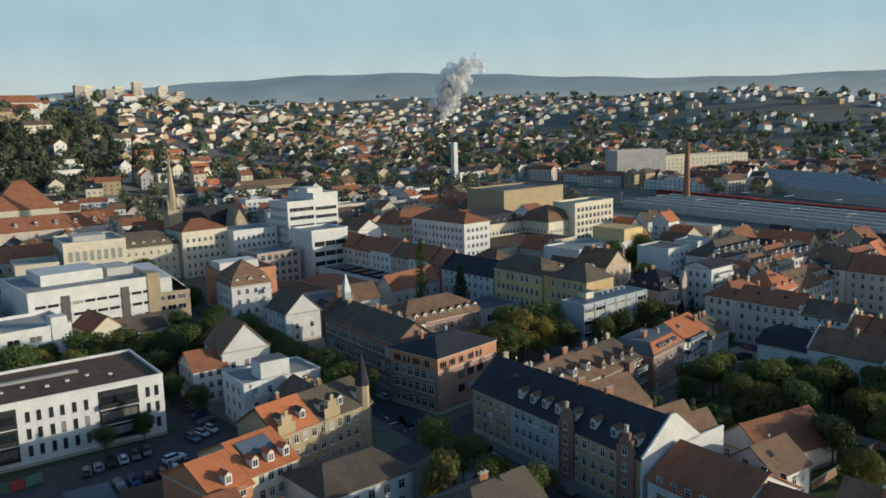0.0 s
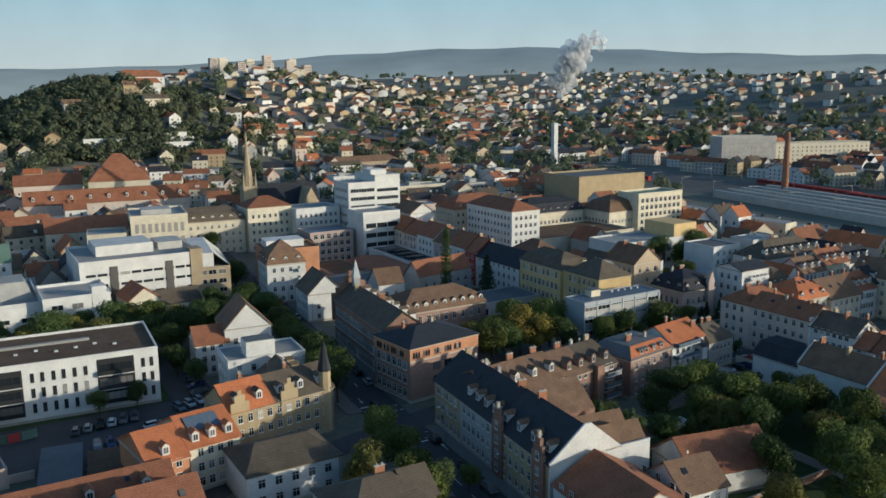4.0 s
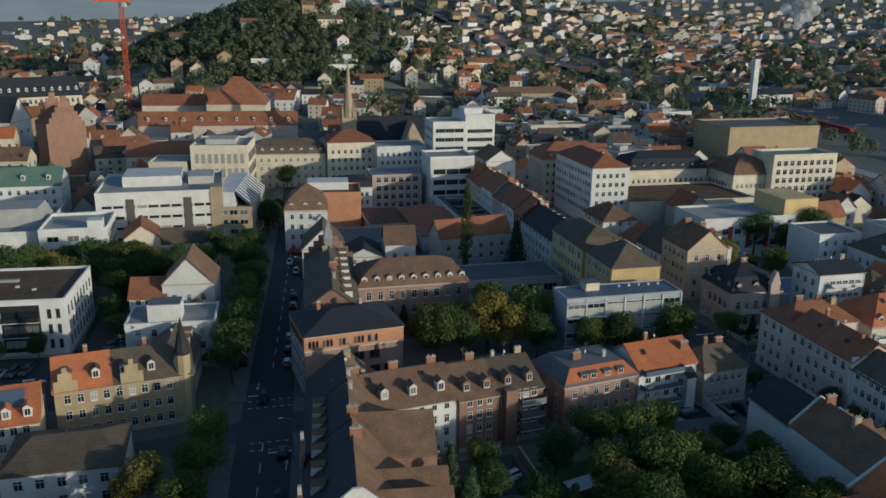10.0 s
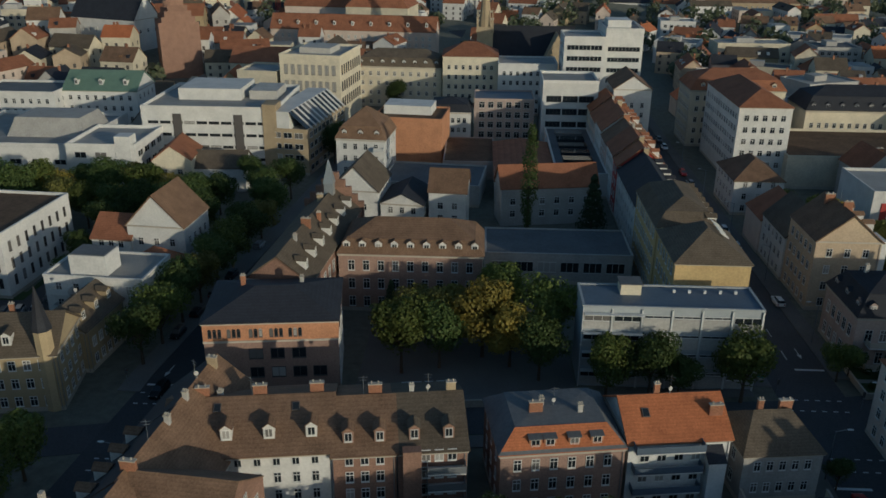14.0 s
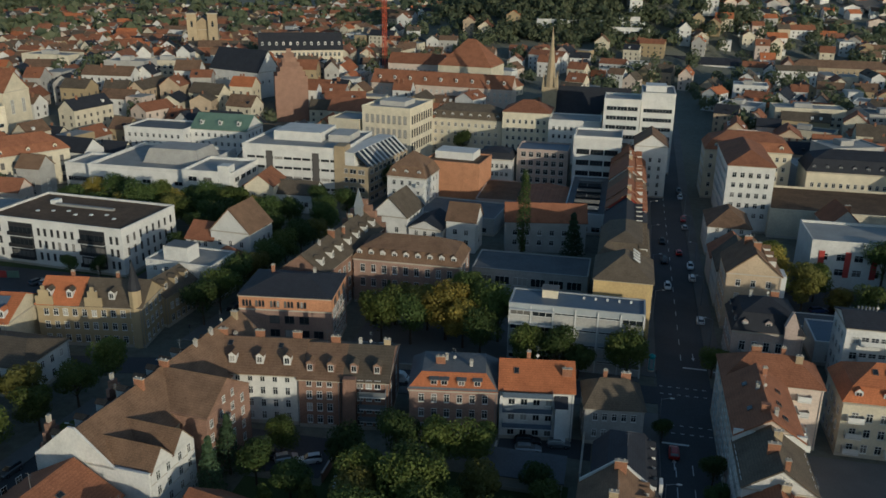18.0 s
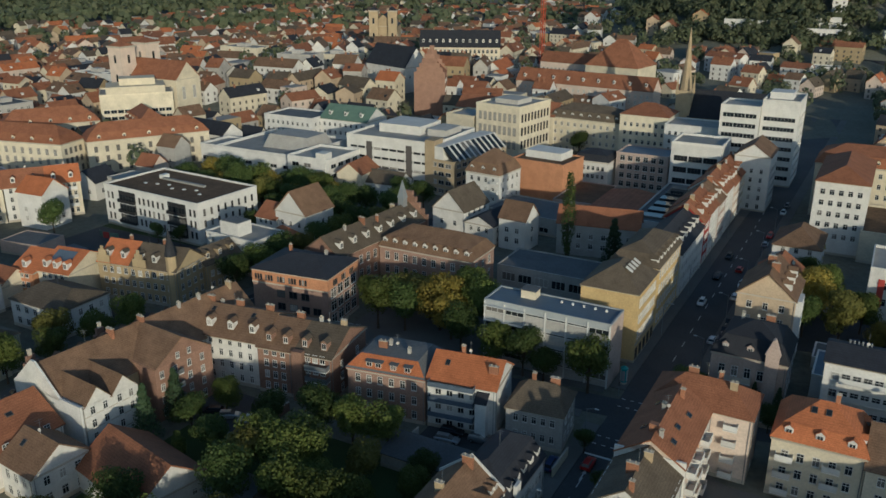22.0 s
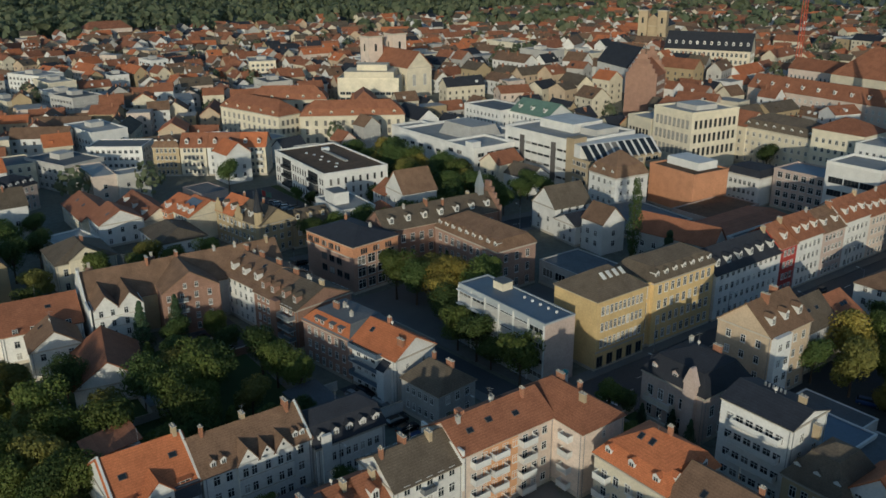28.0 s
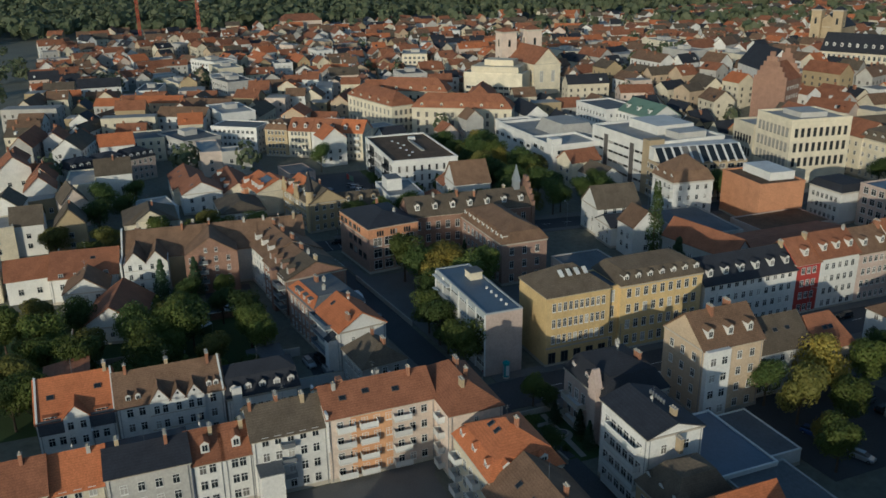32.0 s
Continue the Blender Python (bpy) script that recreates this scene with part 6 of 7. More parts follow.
building("office_building", "white building with a long dark roof", 46, 98, 474, 487, 11, "gable", 4.5, "x", "white", "dark", {"S": dict(n=16, floors=3)}, category="office building", z=0, rz=-6)
building("office_building", "long sandy building with a brown roof", 132, 200, 482, 498, 11, "hip", 4.5, "x", "sand", "brown", {"S": dict(n=18, floors=3)}, category="office building", z=0, inset=8)
building("barracks", "long yellow building with a slate roof and dormers", -193, -145, 307, 323, 29, "gable", 9, "x", "cream", "dark", {"S": dict(n=18, floors=3, w=1.4, h=2.2), "E": dict(n=5, floors=3)}, sh=3.8, sill=17.5, category="barracks", z=0, rz=25, dormers=(("S", 12, 2.0),), dwall="white")
building("hall", "white gabled hall under a tall slate roof", -191, -157, 241, 257, 25, "gable", 10, "x", "white", "dark", {"S": dict(n=9, floors=1, w=1.2, h=2.0), "E": dict(n=3, floors=1)}, sill=19, category="hall", z=0, rz=-20)
building("hall", "broad hall with a red pyramid roof", -79, -49, 288, 312, 26, "hip", 13, "x", "cream", "red", {"S": dict(n=9, floors=1)}, sill=20, category="hall", z=0, rz=-8, inset=13)
building("office_building", "long row with a dusky red roof before the hall", -112, -36, 268, 280, 18, "gable", 6, "x", "peach", "red", {"S": dict(n=24, floors=2)}, sill=11, category="office building", z=0, rz=-5, dormers=(("S", 9, 1.6),), dwall="white")
building("office_building", "long row with a red tiled roof", -113, -81, 306, 318, 24, "gable", 5, "x", "peach", "red", {"S": dict(n=12, floors=2)}, sill=16, category="office building", z=0, rz=-6)
building("office_building", "large ochre building with a red roof at the wood's edge", -716, -690, 106, 146, 13, "hip", 6, "y", "peach", "red", {"E": dict(n=10, floors=3), "S": dict(n=6, floors=3)}, category="office building", z=land(-700, 126), inset=6)
# distant tower blocks
for k, (dx, dy, h) in enumerate(((0, 0, 26), (34, 40, 22), (58, -6, 16), (92, 30, 18), (128, 20, 26), (150, 60, 14), (176, 10, 20), (200, 50, 24), (232, 40, 17))):
    building("tower_block", "pale high-rise block on the hill", 262 + dx * 0.8, 276 + dx * 0.8, 1290 + dy, 1304 + dy, h, "flat", 1.0, "x", "cream" if k % 2 else "peach", "gravel", {"S": dict(n=4, floors=int(h / 3.2), w=2.0)}, sh=3.1, category="tower block", group="tower blocks on the hill", plinth=False)
# tower cranes
def tower_crane(x, y, h, turn, back=34):
    c = thing("tower_crane", "red tower crane over the roofs", "crane", pose(x, y, land(x, y), 0, 0, turn), "tower cranes")
    for ax, ay in ((-0.9, -0.9), (0.9, -0.9), (0.9, 0.9), (-0.9, 0.9)):
        part("mast_leg", Shape().box(ax - 0.17, ax + 0.17, ay - 0.17, ay + 0.17, 0, h), RUSTRED, c)
    for k in range(int(h / 3.9)):
        z = k * 3.9
        part("brace", Shape().slab([(-0.9, -0.95, z), (0.9, -0.95, z + 3.7), (0.9, -0.95, z + 3.9), (-0.9, -0.95, z + 0.2)], 0.1), RUSTRED, c)
        part("brace", Shape().slab([(0.95, -0.9, z), (0.95, 0.9, z + 3.7), (0.95, 0.9, z + 3.9), (0.95, -0.9, z + 0.2)], 0.1), RUSTRED, c)
    part("jib", Shape().box(-back, 12, -0.7, 0.7, h, h + 1.2), RUSTRED, c)
    part("counterweight", Shape().box(9, 12, -1.2, 1.2, h - 1.8, h), METAL, c)
    part("cab", Shape().box(-1.2, 1.2, -2.6, -1.0, h - 2.6, h - 0.2), FRAME, c)


tower_crane(-122, 330, 66, 75)
tower_crane(-640, 20, 40, 150)
tower_crane(-672, -30, 44, 110)

# ---- railway ----
strip("railway", "broad bed of railway ballast", [(262, -250), (300, 60), (330, 220), (372, 560), (340, 900), (250, 1200)], 78, 0.05, GRAVELBED, "railway")
for k in range(9):
    o = -30 + k * 7.5
    s = Shape()
    pts = [(262 + o, -250), (300 + o, 60), (330 + o, 220), (372 + o * 0.7, 560), (340 + o * 0.6, 900)]
    for d in (-0.75, 0.75):
        for (xa, ya), (xb, yb) in zip(pts, pts[1:]):
            s.tube((xa + d, ya, land(xa, ya) + 0.25), (xb + d, yb, land(xb, yb) + 0.25), 0.09, 0.09, 4)
    thing("rails", "pair of worn steel rails on ballast", "railway", kind="structure", data=s.mesh("rails", [RAILSTEEL]))
for x, y, n in ((330, 48, 6), (352, 150, 5), (318, 300, 7)):
    t = thing("train", "red regional train standing on the tracks", "train", pose(x, y, 0.3, 0, 0, -10))
    for k in range(n):
        c = boxpart("carriage", t, -1.4, 1.4, k * 18.6, k * 18.6 + 18, 0.5, 3.8, PLASTER["redpaint"])
        boxpart("window_strip", c, -1.44, 1.44, k * 18.6 + 1, k * 18.6 + 17, 2.0, 2.9, GLASS)
for k in range(26):
    g = thing("catenary_mast", "grey steel overhead line mast", "mast", pose(266 + (k % 2) * 62 + (k // 2) * 6.0, 20 + (k // 2) * 34, 0, 0, 0, -10), "overhead line masts")
    part("post", Shape().tube((0, 0, 0), (0, 0, 9), 0.16, 0.12, 6), METAL, g)
    part("arm", Shape().box(0, 8 if k % 2 == 0 else 0.2, -0.08, 0.08, 7.6, 7.8), METAL, g) if k % 2 == 0 else part("arm", Shape().box(-8, 0, -0.08, 0.08, 7.6, 7.8), METAL, g)

# ---- steam plume ----
steam, snt, sbs = nodes_of("steam")
sbs.inputs["Base Color"].default_value = (0.9, 0.9, 0.9, 1)
sbs.inputs["Roughness"].default_value = 1.0
sbs.inputs["Specular IOR Level"].default_value = 0.0
clear = snt.nodes.new("ShaderNodeBsdfTranslucent")
clear.inputs[0].default_value = (0.95, 0.95, 0.95, 1)
mist = snt.nodes.new("ShaderNodeMixShader")
mist.inputs[0].default_value = 0.6
thin = snt.nodes.new("ShaderNodeBsdfTransparent")
veil = snt.nodes.new("ShaderNodeMixShader")
veil.inputs[0].default_value = 0.34
snt.links.new(sbs.outputs[0], mist.inputs[1])
snt.links.new(clear.outputs[0], mist.inputs[2])
snt.links.new(thin.outputs[0], veil.inputs[1])
snt.links.new(mist.outputs[0], veil.inputs[2])
snt.links.new(veil.outputs[0], snt.nodes["Material Output"].inputs[0])
pr = random.Random(3)
s = Shape()
for k in range(120):
    q = (k % 60) / 60
    wide = 7 + 17 * q ** 0.7
    x, y, z = 700 + q * q * 26 + pr.gauss(0, wide * 0.55), 885 - q * q * 40 + pr.gauss(0, wide * 0.5), 64 + 84 * q ** 0.85 + pr.gauss(0, 4)
    r = (4.0 + 6.0 * math.sin(math.pi * (0.15 + 0.7 * q))) * pr.uniform(0.45, 1.1)
    ring = [[(x + r * math.sin(a) * math.cos(c) * pr.uniform(0.85, 1.15), y + r * math.sin(a) * math.sin(c), z - r * math.cos(a) * pr.uniform(0.9, 1.1)) for c in [i * math.tau / 9 for i in range(9)]] for a in (0.15, 0.7, 1.25, 1.8, 2.4, 3.0)]
    for lo, hi in zip(ring, ring[1:]):
        for i in range(9):
            s.face([lo[i], lo[(i + 1) % 9], hi[(i + 1) % 9], hi[i]])
me = s.mesh("steam_plume", [steam], True)
me.polygons.foreach_set("use_smooth", [True] * len(me.polygons))
thing("steam_plume", "white steam plume rising over the town", "steam", kind="stuff", data=me)


# ---- trees ----
tr_ = random.Random(11)


def leaf_cloud(s, blobs, count, size, rg):
    """Many small leaf clumps scattered over the outsides of several overlapping lobes."""
    for cx, cy, cz, rx, ry, rz in blobs:
        for _ in range(count):
            d = Vector((rg.gauss(0, 1), rg.gauss(0, 1), rg.gauss(0, 1))).normalized()
            k = rg.uniform(0.72, 1.08)
            p = Vector((cx + d.x * rx * k, cy + d.y * ry * k, cz + d.z * rz * k))
            a = d.cross(Vector((rg.gauss(0, 1), rg.gauss(0, 1), rg.gauss(0, 1)))).normalized()
            b = (d + Vector((rg.gauss(0, 0.5), rg.gauss(0, 0.5), rg.gauss(0, 0.5)))).cross(a).normalized()
            w = size * rg.uniform(0.6, 1.3)
            s.face([p - a * w, p - b * w * 0.8, p + a * w, p + b * w * 0.8])


def tree_kind(height, spread, leaf, seed, shape="round"):
    """A tree: tapered trunk with limbs, and a crown of many leaf clumps."""
    rg = random.Random(seed)
    t = Shape()
    trunk = height * (0.28 if shape == "round" else 0.12)
    t.tube((0, 0, -0.3), (0, 0, trunk), 0.32 * height / 12, 0.2 * height / 12, 8)
    t.tube((0, 0, trunk), (rg.uniform(-.3, .3), rg.uniform(-.3, .3), height * 0.8), 0.2 * height / 12, 0.05, 6)
    blobs = []
    if shape == "round":
        n = 9
        for k in range(n):
            a = k * 2.4 + rg.uniform(-.3, .3)
            r = spread * rg.uniform(0.3, 0.62)
            z = trunk + (height - trunk) * rg.uniform(0.18, 0.8)
            q = (math.cos(a) * r, math.sin(a) * r, z)
            t.tube((0, 0, trunk * rg.uniform(0.8, 1.4)), q, 0.11 * height / 12, 0.03, 5)
            e = spread * rg.uniform(0.36, 0.56)
            blobs.append((*q, e, e, e * rg.uniform(0.75, 1.0)))
        blobs.append((0, 0, height * 0.82, spread * 0.5, spread * 0.5, height * 0.18))
        blobs.append((0, 0, height * 0.55, spread * 0.62, spread * 0.62, height * 0.25))
        count, size = 520, 0.225
    elif shape == "cone":
        n = 9
        for k in range(n):
            q = k / n
            r = spread * (1 - q) + 0.3
            blobs.append((rg.uniform(-.2, .2), rg.uniform(-.2, .2), trunk + (height - trunk) * (q + 0.04), r, r, height * 0.07))
            t.tube((0, 0, trunk + (height - trunk) * q), (r * 0.8 * math.cos(k), r * 0.8 * math.sin(k), trunk + (height - trunk) * q - 0.3), 0.06, 0.02, 4)
        count, size = 330, 0.22
    else:
        for k in range(8):
            q = k / 8
            r = spread * math.sin(math.pi * (0.16 + 0.8 * q)) * rg.uniform(0.85, 1.1)
            blobs.append((rg.uniform(-.3, .3), rg.uniform(-.3, .3), trunk + (height - trunk) * (q + 0.06), r, r, height * 0.1))
        t.tube((0, 0, trunk), (0.4, 0.3, height * 0.6), 0.14, 0.03, 5)
        count, size = 380, 0.22
    c = Shape()
    leaf_cloud(c, blobs, count, size, rg)
    base = thing("tree", "", "tree", pose(0, 0, -500))
    part("trunk", t, BARK, base)
    part("crown", c, LEAF[leaf], base)
    return base


KINDS = {
    "green": [tree_kind(11, 4.6, "green", 1), tree_kind(12, 5.2, "green", 2)],
    "dark": [tree_kind(12, 5.0, "dark", 3), tree_kind(10, 4.2, "dark", 4)],
    "olive": [tree_kind(10, 4.4, "olive", 5)],
    "yellow": [tree_kind(11, 4.8, "yellow", 6)],
    "fir": [tree_kind(13, 3.0, "fir", 7, "cone")],
    "poplar": [tree_kind(24, 2.2, "dark", 8, "column"), tree_kind(9, 2.0, "green", 9, "column")],
}
NAMES = {"green": "leafy green broadleaf tree", "dark": "dense dark green broadleaf tree", "olive": "olive green tree turning in autumn", "yellow": "yellow autumn broadleaf tree", "fir": "dark slender conifer", "poplar": "tall narrow columnar tree"}
PLACED = []


def tree(kind, x, y, size=1.0, pick=0, where="in a yard"):
    o = copy_thing(KINDS[kind][pick % len(KINDS[kind])], pose(x, y, land(x, y), 0, 0, tr_.uniform(0, 360)) @ Matrix.Diagonal((size, size, size * tr_.uniform(0.92, 1.1), 1)))
    tagged(o, NAMES[kind] + " " + where, "tree")
    PLACED.append((x, y, 4 * size))
    return o


# school yard
for kd, x, y, sz in (("green", -28, 2, 0.95), ("yellow", -15, 8, 1.05), ("yellow", -10.5, 5, 0.85), ("olive", -20, 12, 0.9), ("green", -3.5, 10, 0.9), ("dark", -6, 1, 0.75), ("green", -12, 17, 0.9), ("olive", -28, 13, 0.9),
                     ("green", 4, -3.4, 0.72), ("dark", 10.5, -3.4, 0.74), ("dark", 15, -3.2, 0.66), ("green", 24.5, -3.6, 0.95), ("dark", -22, 4, 0.8), ("fir", -31.5, 20.5, 0.5)):
    tree(kd, x, y, sz * 1.22, int(abs(x)), "in the school yard")
tree("poplar", -5, 63, 1.0, 0, "behind the school hall")
tree("fir", 9, 60, 1.2, 0, "behind the school hall")
for x, y, sz in ((38.6, -36, 0.5), (38.8, -43, 0.55), (38.6, -51, 0.55), (38.8, -58, 0.5)):
    tree("dark", x, y, sz, int(-y), "beside the avenue")
# gardens inside the block
for kd, x, y, sz in (("dark", -12, -42, 0.9), ("green", -5, -42, 0.95), ("green", 1, -40, 0.85), ("dark", -20, -46, 0.75), ("green", -15, -54, 0.9), ("dark", -7, -54, 1.0), ("olive", 3, -51, 0.85), ("green", -3, -63, 1.0), ("dark", -12, -66, 0.9),
                     ("green", 6, -63, 1.0), ("olive", -4, -75, 1.05), ("green", 4, -76, 1.1), ("green", 12, -70, 0.9), ("dark", -26, -55, 0.8), ("dark", -33, -52, 0.7), ("green", -12, -84, 1.1), ("olive", 6, -88, 1.1),
                     ("dark", -2, -95, 1.1), ("green", 13, -52, 0.7), ("dark", 11, -45, 0.65), ("fir", -38.5, -50, 0.8), ("fir", -37.6, -58, 0.85), ("green", -32, -44, 0.7), ("dark", 13, -88, 0.9), ("green", -20, -92, 1.0), ("olive", -30, -86, 0.9)):
    tree(kd, x, y, sz, int(abs(y)), "in the block's gardens")
for k in range(30):
    x, y = tr_.uniform(-31, 15), tr_.uniform(-98, -42)
    if y > -76 and x < -17:
        continue
    if y > -50 and x > 1:
        continue
    tree(("dark", "green", "green", "olive", "dark", "poplar")[k % 6], x, y, tr_.uniform(0.6, 1.05) if k % 6 < 5 else 0.75, k if k % 6 < 5 else 1, "in the block's gardens")
for x, y in ((-22, -58), (-17, -62), (2, -58), (8, -57), (-28, -60)):
    tree("poplar", x, y, 0.7, 1, "in the block's gardens")
# along the school street
for k, y in enumerate((2, 9, 17, 25, 33, 41, 50, 58, 66)):
    tree(("dark", "green", "dark", "olive")[k % 4], -70.5 + y * 0.1, y, 0.95, k, "along the school street")
for x, y, sz in ((-74.5, -28, 0.9), (-75.5, -37, 0.85), (-77, -46, 0.85), (-84, -41, 0.95), (-79, -56, 0.9), (-70, -74, 0.8), (-80, -70, 1.0), (-84, -84, 1.0), (-68, -50, 0.5)):
    tree("green" if x > -80 else "olive", x, y, sz, int(-y), "at the street corner")
# trees by the department store
for k in range(26):
    x, y = -145 + (k % 13) * 5.6 + tr_.uniform(-2, 2), 60 + (k // 13) * 14 + tr_.uniform(-4, 5)
    tree(("dark", "olive", "green", "yellow", "dark")[k % 5], x, y, tr_.uniform(0.85, 1.15), k, "in the small park")
for x, y in ((-66, 70), (-69, 80), (-64, 86), (-74, 88), (-84, 62), (-78, 56), (-92, 56), (-98, 60), (-58, 118), (-56, 126), (-54, 133), (-47, 190), (-45, 200)):
    tree("dark", x, y, tr_.uniform(0.8, 1.1), int(y), "along the school street")
# east side
for kd, x, y, sz in (("yellow", 60, 56, 1.15), ("olive", 66, 45, 1.1), ("green", 70, 52, 0.9), ("dark", 58.5, 44, 0.8), ("yellow", 74, 44, 0.7), ("green", 41.6, 3.5, 0.6), ("dark", 44, 5, 0.55), ("dark", 31, -24, 0.4), ("green", 61, 66, 1.0), ("dark", 34.6, -50, 0.45), ("green", 33, -62, 0.45),
                     ("dark", 58, -2, 0.5), ("green", 52, -3, 0.45), ("green", 80, 40, 0.9), ("dark", 88, 62, 1.2), ("green", 96, 56, 1.1), ("dark", 108, 60, 1.2), ("yellow", 55, 92, 0.8), ("dark", 56, 76, 0.7)):
    tree(kd, x, y, sz, int(abs(y)), "east of the avenue")
for x, y in ((49, 4), (54, 6.3), (58.5, 5.5)):
    tree("fir", x, y, 0.42, 0, "in the villa's garden")
for x, y, sz in ((-98, -72, 1.0), (-106, -64, 0.9), (-118, -70, 1.0), (-70, -100, 0.8), (-130, -60, 0.8), (-150, 10, 0.9), (-110, 22, 0.5), (-118, 21, 0.5), (-95, 30, 0.7), (-97, 40, 0.8), (-96, 50, 0.9)):
    tree("dark", x, y, sz, int(abs(x)), "beside a parking yard")
for lst in KINDS.values():
    for o in lst:
        for c in list(o.children):
            bpy.data.objects.remove(c)
        bpy.data.objects.remove(o)


# ---- the town beyond ----
rng = random.Random(7)
FAR = 105
TAKEN = []
for o in list(scene.collection.objects):
    if o.parent is None and o.type == "EMPTY":
        w_ = next((c for c in o.children if c.name.startswith("wall")), None)
        if w_:
            TAKEN.append((o.location.x, w_.dimensions.x / 2 + 1, o.location.y, w_.dimensions.y / 2 + 1))
CELLS = {}


def occupy(x, y, rx, ry):
    for i in range(int((x - rx) // 20), int((x + rx) // 20) + 1):
        for j in range(int((y - ry) // 20), int((y + ry) // 20) + 1):
            CELLS.setdefault((i, j), []).append((x, rx, y, ry))


for a, b, c, d in TAKEN:
    occupy(a, c, b, d)
for x, y, r in PLACED:
    occupy(x, y, r * 0.5, r * 0.5)
for k in range(46):
    y = -150 + k * 12
    occupy(-63 + (y * 0.1 if y < 0 else y * 0.1), y, 9, 8)
    occupy(36.5 + max(0, y - 40) * 0.02, y, 9 if y < 170 else 14, 8)
    occupy(262 + (y + 250) * 0.125 + 10, y, 52, 8)
    occupy(232, y * 0.4 + 60, 26, 8)
for x, y, rx, ry in ((0, -55, 44, 46), (-110, 5, 48, 18), (-10, 10, 40, 20), (-108, 66, 45, 16), (66, 48, 22, 14), (0, -8, 140, 8)):
    occupy(x, y, rx, ry)


def free(x, y, rx, ry):
    for i in range(int((x - rx) // 20), int((x + rx) // 20) + 1):
        for j in range(int((y - ry) // 20), int((y + ry) // 20) + 1):
            for a, b, c, d in CELLS.get((i, j), ()):
                if abs(x - a) < rx + b and abs(y - c) < ry + d:
                    return False
    return True


blocks = 0
for _ in range(600):
    if blocks >= 30:
        break
    x, y = (rng.uniform(-460, -190), rng.uniform(-80, 300)) if blocks < 19 else (rng.uniform(60, 250), rng.uniform(130, 360))
    rx, ry = rng.uniform(9, 17), rng.uniform(6, 9)
    if not free(x, y, rx, ry):
        continue
    blocks += 1
    occupy(x, y, rx + 1, ry + 1)
    e = rng.choice((8, 10, 12, 13))
    wl = rng.choice(("white", "white", "cream", "grey"))
    b = building("office_building", "%s flat-roofed commercial building in the old town" % wl, x - rx, x + rx, y - ry, y + ry, e, "flat", 0.6, "x", wl, rng.choice(("gravel", "flatgrey", "gravel")),
                 {"S": dict(n=int(rx / 1.6), floors=int(e / 3.2), w=1.7), "E": dict(n=int(ry / 1.6), floors=int(e / 3.2), w=1.7)}, rz=rng.gauss(0, 14), category="office building", plinth=False)
    boxpart("roof_plant", b, -rx * 0.4, rx * 0.1, -ry * 0.3, ry * 0.4, e + 0.12, e + 2.2, PLASTER["grey"])
LOTS = []
for ring in range(2, 105):
    step = 11.6
    for i in range(-ring, ring + 1):
        for j in range(-ring, ring + 1):
            if max(abs(i), abs(j)) != ring:
                continue
            x, y = i * step + rng.uniform(-3, 3), j * step + 120 + rng.uniform(-3, 3)
            if y < -105 or (x > 52 and y < -22) or y > 1150 or x < -720 or x > 900 or math.hypot(x, y) > 1150:
                continue
            old = x < -150 or (y > 120 and x < 260)
            chance = 0.85 if old else 0.75
            d = math.hypot(x, y)
            if y > 330 and x > -220:
                chance = 0.42
            if bump(x, y, -45, 600, 130, 130, 1) > 0.4 or (240 < x < 400):
                chance = 0.04
            if y > 330 and x < -220:
                chance = 0.6
            if rng.random() > chance * (1 if d < 500 else 0.8):
                continue
            turn = rng.random() < 0.5
            rx, ry = (rng.choice((rng.uniform(4.2, 6.4), rng.uniform(4.8, 7.6), rng.uniform(5, 9), rng.uniform(8, 14))), rng.uniform(3.9, 5.6))
            if turn:
                rx, ry = ry, rx
            if not free(x, y, rx * 0.93, ry * 0.93):
                continue
            occupy(x, y, rx * 0.93, ry * 0.93)
            LOTS.append((x, y, rx, ry, turn))
LOTS.sort(key=lambda q: math.hypot(q[0] + 20, q[1] - 40))
NEARBY = 80
WALLS = ("white", "white", "cream", "cream", "grey", "peach", "white", "yellow")
for x, y, rx, ry, turn in LOTS[:NEARBY]:
    wl, tl_ = rng.choice(WALLS), rng.choice(("red", "red", "brown", "brown", "greybrown", "greybrown", "dark", "orange"))
    e = rng.choice((6.5, 8.5, 9.5, 9.5, 11.5))
    flat = rng.random() < 0.2
    fl = max(2, int(e / 3))
    word = {"white": "white", "cream": "cream", "grey": "grey", "peach": "peach", "yellow": "ochre"}[wl]
    tile = {"red": "red tiled", "brown": "brown tiled", "greybrown": "weathered brown", "dark": "dark slate", "orange": "orange tiled"}[tl_]
    building("house", "%s rendered town house with a %s roof" % (word, "flat grey" if flat else tile), x - rx, x + rx, y - ry, y + ry, e, "flat" if flat else "gable", 0.5 if flat else rng.uniform(3.4, 5.0), "y" if turn else "x", wl, "gravel" if flat else tl_,
             {"S": dict(n=max(2, int(rx / 1.9)), floors=fl - 1, w=1.3), "E": dict(n=max(1, int(ry / 2.4)), floors=fl - 1, w=1.3)}, rz=rng.gauss(0, 6), sill=2.2, plinth=False, cornice=False, chimneys=((rng.uniform(-2, 2), 0.4),) if not flat and rng.random() < 0.6 else ())


